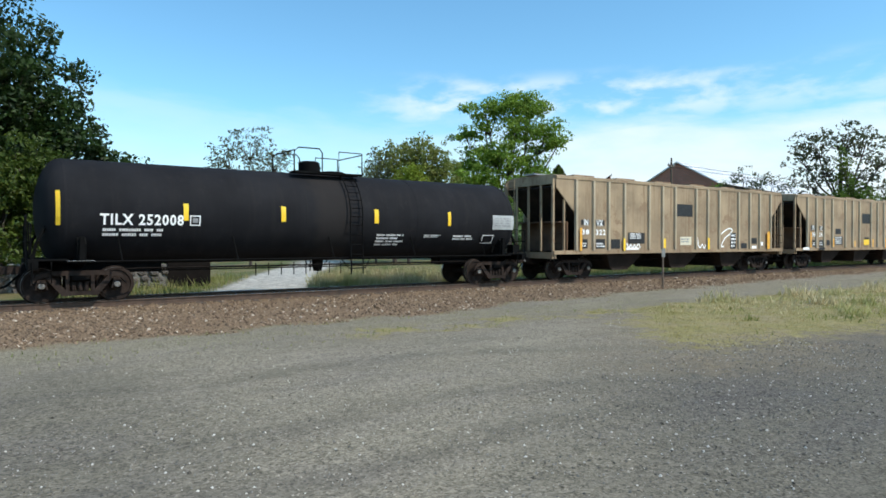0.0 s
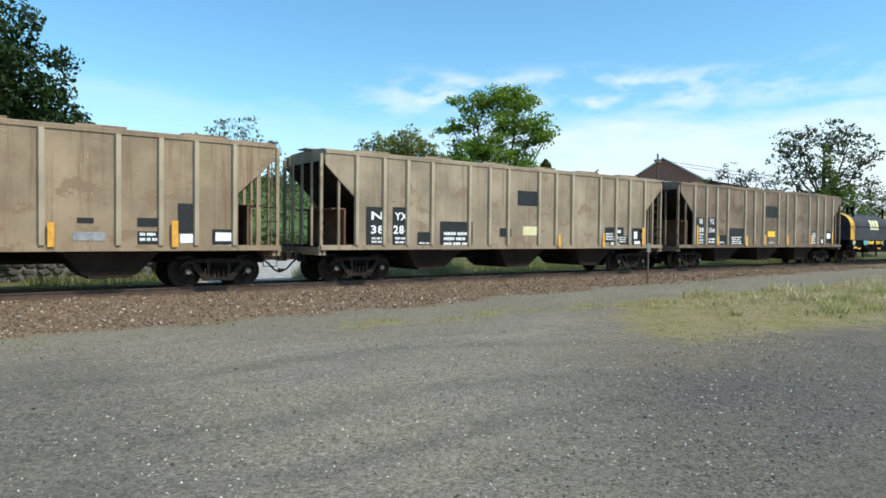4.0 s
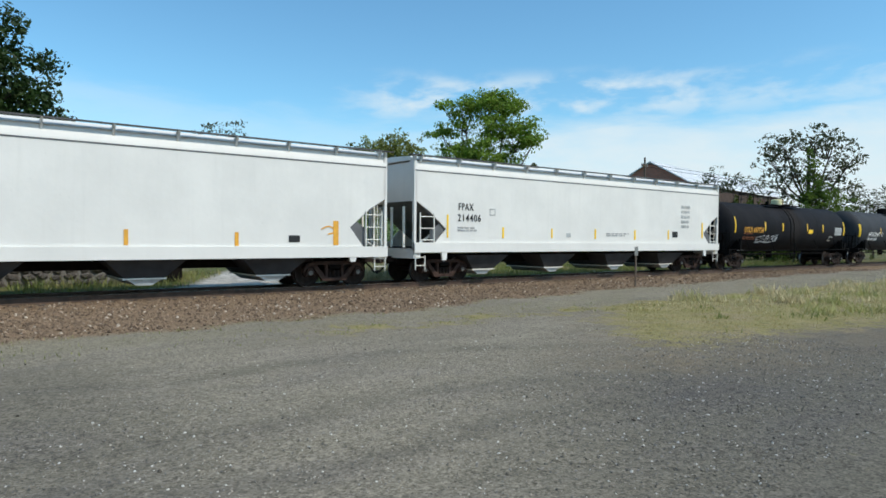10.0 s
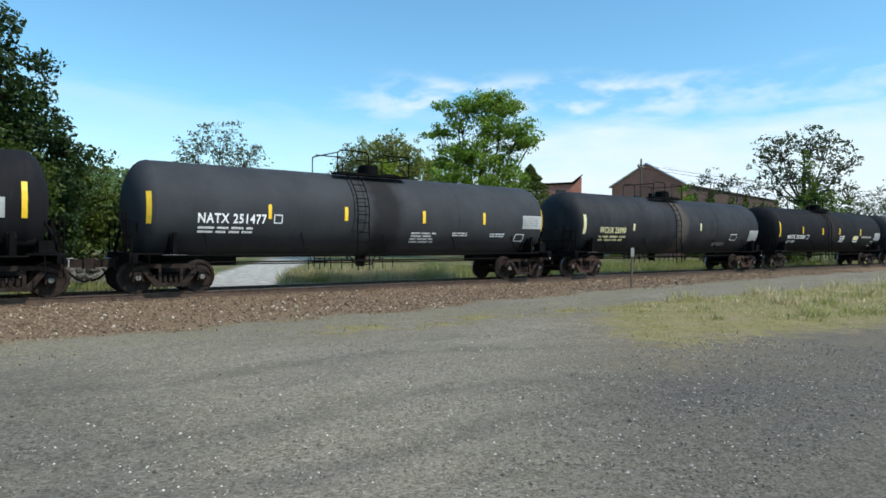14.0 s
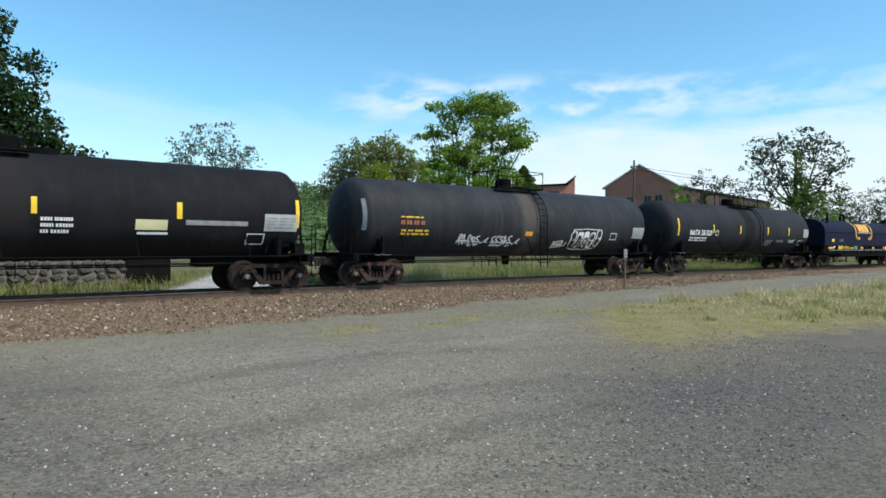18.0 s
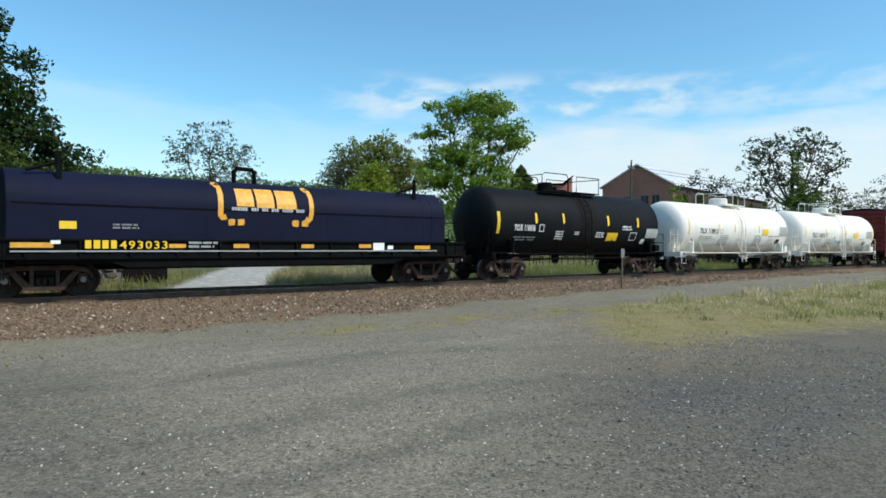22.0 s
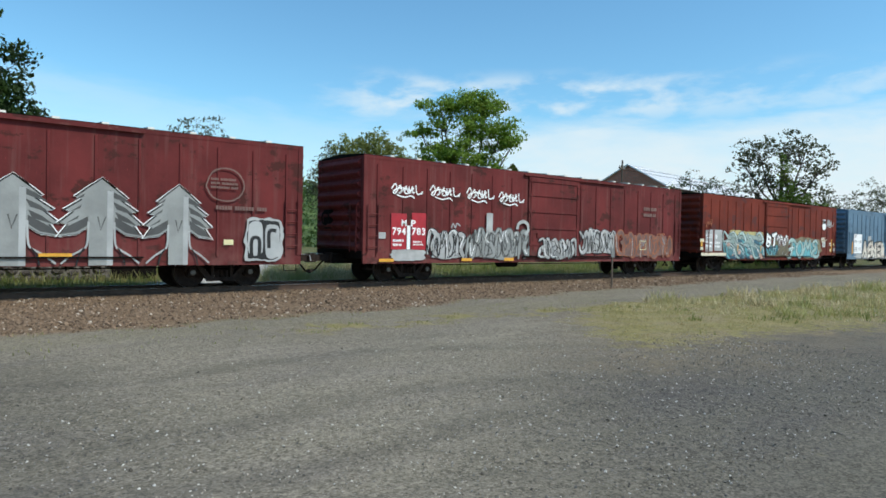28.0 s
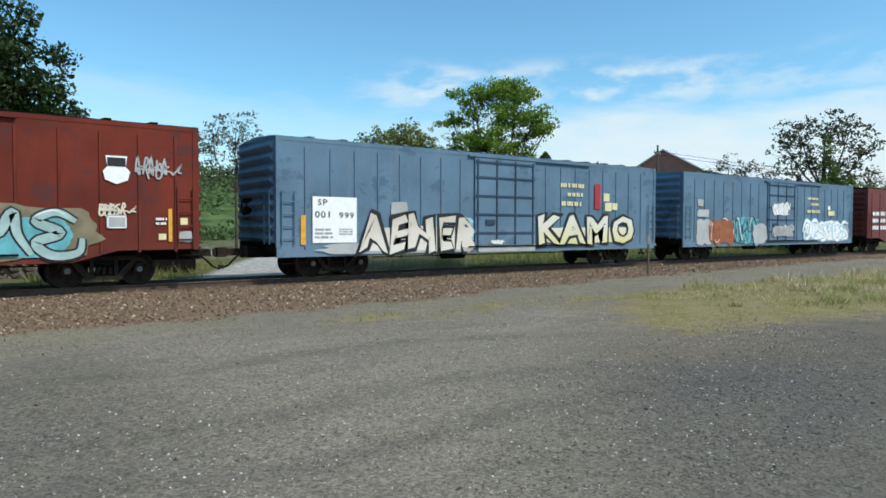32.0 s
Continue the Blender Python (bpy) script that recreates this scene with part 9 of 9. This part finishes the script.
M("B3", "r", 369.65, 370.50, 1.25, 2.45, INK_PATCH)
M("B3", "w", 368.69, 369.34, 1.94, 2.19, INK_WHITE, "4031")
M("B3", "w", 369.66, 369.94, 1.94, 2.18, INK_WHITE, "10")
M("B3", "b", 368.70, 369.36, 1.37, 1.77, INK_WHITE, 2, 2)
M("B3", "b", 369.71, 370.27, 1.35, 1.76, INK_WHITE, 2, 2)
M("B3", "s", 0, 0, 0, 0, INK_RUST, 0.05, [(368.68, 2.86), (368.75, 2.54), (368.88, 2.89), (369.01, 2.60), (369.11, 2.97), (369.25, 2.64), (369.31, 3.05)])
for x in (371.75, 372.35, 373.05, 373.75, 374.45, 375.15):
    M("B3", "g", x - 0.42, x + 0.42, 2.02, 2.52 - 0.06 * (x > 372.5), INK_MUSTARD, int(x * 20))
M("B3", "g", 370.55, 375.72, 0.73, 2.32, MURAL, 13)
for x in (371.9, 373.0, 374.6, 375.3):
    M("B3", "g", x - 0.32, x + 0.32, 0.74, 1.12, INK_SALMON, int(x * 10))
M("B3", "e", 370.60, 375.68, 0.74, 2.36, INK_BLACK, 41, 28)
for x, z in ((371.2, 1.62), (372.5, 1.15), (374.0, 0.92), (375.2, 1.0)):
    M("B3", "g", x - 0.2, x + 0.2, z - 0.13, z + 0.13, INK_SALMON, int(x * 10))
M("B3", "s", 0, 0, 0, 0, INK_ORANGE, 0.10, [(372.3, 1.25), (372.33, 1.66)])
M("B3", "s", 0, 0, 0, 0, INK_ORANGE, 0.10, [(375.2, 1.25), (375.23, 1.62)])
M("B3", "p", 375.90, 378.90, 0.95, 2.05, INK_OLIVE)
M("B3", "D", 375.80, 377.45, 0.96, 1.66, INK_BLACK, INK_TEAL, 3, 44, INK_DEEP_TEAL)
M("B3", "K", 375.82, 377.20, 1.58, 2.34, INK_WHITE, "BT", 0.10)
M("B3", "D", 377.20, 378.80, 1.55, 2.28, INK_BLACK, INK_WHITE, 3, 43, INK_DUST)
M("B3", "D", 377.40, 378.95, 0.96, 1.55, INK_SHADOW, INK_OLIVE, 2, 46, INK_OLIVE)
M("B3", "g", 379.05, 384.60, 0.74, 2.30, INK_OLIVE, 15)
M("B3", "o", 379.05, 383.95, 0.82, 2.04, INK_BLACK, INK_PALE_TEAL)
M("B3", "r", 368.22, 370.98, 0.97, 1.14, INK_CREAM)
M("B3", "r", 368.12, 368.53, 1.72, 1.92, INK_CREAM)
M("B3", "r", 368.18, 368.37, 1.50, 1.79, INK_ORANGE)
M("B3", "r", 368.15, 368.44, 1.30, 1.46, INK_CREAM)
M("B3", "h", 384.45, 385.11, 2.77, 3.52, INK_WHITE)
M("B3", "q", 385.25, 386.45, 2.92, 3.55, INK_PATCH, 14)
M("B3", "q", 384.35, 385.25, 1.92, 2.28, INK_CREAM, 21)
M("B3", "r", 384.52, 385.01, 1.60, 1.95, INK_PATCH)
M("B3", "f", 384.54, 385.01, 1.60, 1.92, INK_WHITE)
M("B3", "r", 386.08, 386.18, 1.23, 2.14, INK_ORANGE)
M("B3", "r", 386.40, 386.60, 1.70, 1.89, INK_LEMON)
M("B3", "r", 385.82, 386.02, 1.28, 1.45, INK_LEMON)
M("B3", "b", 385.75, 386.11, 1.64, 1.89, INK_WHITE, 2, 2)
M("B3", "g", 386.33, 386.75, 1.19, 1.54, INK_PATCH, 17)
M("B4", "r", 390.43, 392.02, 1.14, 2.62, INK_WHITE)
M("B4", "w", 390.61, 390.95, 2.34, 2.54, INK_BLACK, "SP")
M("B4", "w", 390.51, 391.03, 1.94, 2.16, INK_BLACK, "001")
M("B4", "w", 391.37, 391.91, 1.93, 2.13, INK_BLACK, "999")
M("B4", "b", 390.51, 391.17, 1.23, 1.60, INK_GREY, 3, 3)
M("B4", "b", 391.37, 391.95, 1.36, 1.60, INK_GREY, 3, 3)
M("B4", "r", 390.03, 390.20, 1.08, 2.02, INK_ORANGE)
M("B4", "g", 390.27, 397.34, 0.72, 1.15, INK_PATCH, 18)
M("B4", "g", 393.3, 394.1, 1.9, 2.55, INK_PATCH, 19)
M("B4", "g", 394.8, 397.2, 1.1, 2.15, INK_SKY, 20)
M("B4", "g", 392.0, 397.3, 0.78, 1.72, MURAL_CREAM, 23)
M("B4", "k", 392.05, 397.15, 0.84, 2.05, MURAL_CREAM, "AEHER", 0.12)
M("B4", "g", 400.2, 406.75, 0.92, 1.75, MURAL_GOLD, 24)
M("B4", "k", 400.37, 406.53, 0.96, 2.17, MURAL_GOLD, "KAMO")
M("B4", "b", 401.66, 403.12, 3.21, 3.52, INK_LEMON, 1, 6)
M("B4", "b", 402.08, 403.20, 2.86, 3.13, INK_LEMON, 1, 4)
M("B4", "b", 401.71, 403.20, 2.43, 2.76, INK_LEMON, 1, 7)
M("B4", "r", 403.78, 404.15, 2.48, 3.57, INK_RED)
M("B4", "r", 404.38, 404.76, 2.82, 3.17, INK_LEMON)
M("B4", "r", 404.46, 404.92, 2.39, 2.77, INK_LEMON)
M("B4", "r", 404.96, 405.31, 2.45, 2.76, INK_LEMON)
M("B4", "b", 397.77, 399.36, 3.47, 3.82, INK_LEMON, 2, 5)
M("B4", "D", 397.79, 398.48, 1.00, 1.17, INK_PATCH, INK_WHITE, 2, 52)
M("B4", "r", 397.23, 400.19, 0.68, 0.99, INK_PATCH)
M("B5", "g", 411.39, 413.01, 0.73, 2.20, INK_PATCH, 61)
M("B5", "g", 411.55, 412.15, 2.75, 3.15, INK_PATCH, 62)
M("B5", "g", 411.47, 412.68, 2.20, 2.64, INK_PATCH, 63)
M("B5", "G", 412.65, 414.95, 0.80, 2.19, INK_RUST, INK_RUST, 3, 64)
M("B5", "g", 414.78, 417.87, 0.73, 2.34, INK_TEAL, 65)
M("B5", "G", 414.95, 417.69, 0.73, 2.22, INK_BLACK, INK_TEAL, 3, 66)
M("B5", "g", 416.79, 418.50, 0.72, 1.95, INK_PATCH, 67)
M("B5", "D", 418.83, 420.91, 2.33, 3.17, INK_PATCH, INK_WHITE, 2, 68)
M("B5", "D", 418.87, 421.37, 1.15, 1.87, INK_GREY, INK_PATCH, 3, 69)
M("B5", "g", 422.20, 429.48, 0.75, 2.00, INK_PATCH, 70)
M("B5", "G", 422.61, 428.80, 0.83, 2.18, INK_SKY, INK_WHITE, 5, 71)
M("B5", "b", 423.18, 424.72, 3.31, 3.56, INK_LEMON, 1, 5)
M("B5", "b", 423.63, 424.89, 2.94, 3.22, INK_LEMON, 1, 4)
M("B5", "b", 423.14, 424.91, 2.48, 2.79, INK_LEMON, 1, 5)
M("B5", "r", 425.89, 426.21, 2.83, 3.08, INK_WHITE)
M("B5", "r", 425.91, 426.78, 2.48, 2.76, INK_LEMON)
M("B6", "b", 432.67, 433.81, 1.38, 2.84, INK_WHITE, 3, 2)
M("B6", "b", 434.00, 434.98, 1.38, 2.86, INK_WHITE, 3, 2)


# ---- motion ----
def travelled(t):
    return float(np.interp(t, [r[0] for r in SHIFT], [r[1] for r in SHIFT]))


def motions():
    for car, mid in CARS:
        walk(car, [(t, pose(mid - s, TRACK_Y, RAIL_Z)) for t, s in SHIFT])
    for car, wheelset, dx in WHEELS:
        mid = next(m for c, m in CARS if c is car)
        # the wheels turn while the car passes the lot
        ticks = [i / FPS for i in range(int(32 * FPS) + 1) if -16 < mid - travelled(i / FPS) < 66] or [0.0]
        times = sorted({0.0, *ticks, 32.0})

        def turn(t):
            return -math.degrees(travelled(min(max(t, ticks[0]), ticks[-1])) / WHEEL_R) % 360
        rows, last = [], None
        for t in times:
            rows.append((t, Matrix.Translation((dx, 0, WHEEL_R)) @ Matrix.Rotation(radians(turn(t)), 4, "Y")))
        walk(wheelset, rows)


motions()
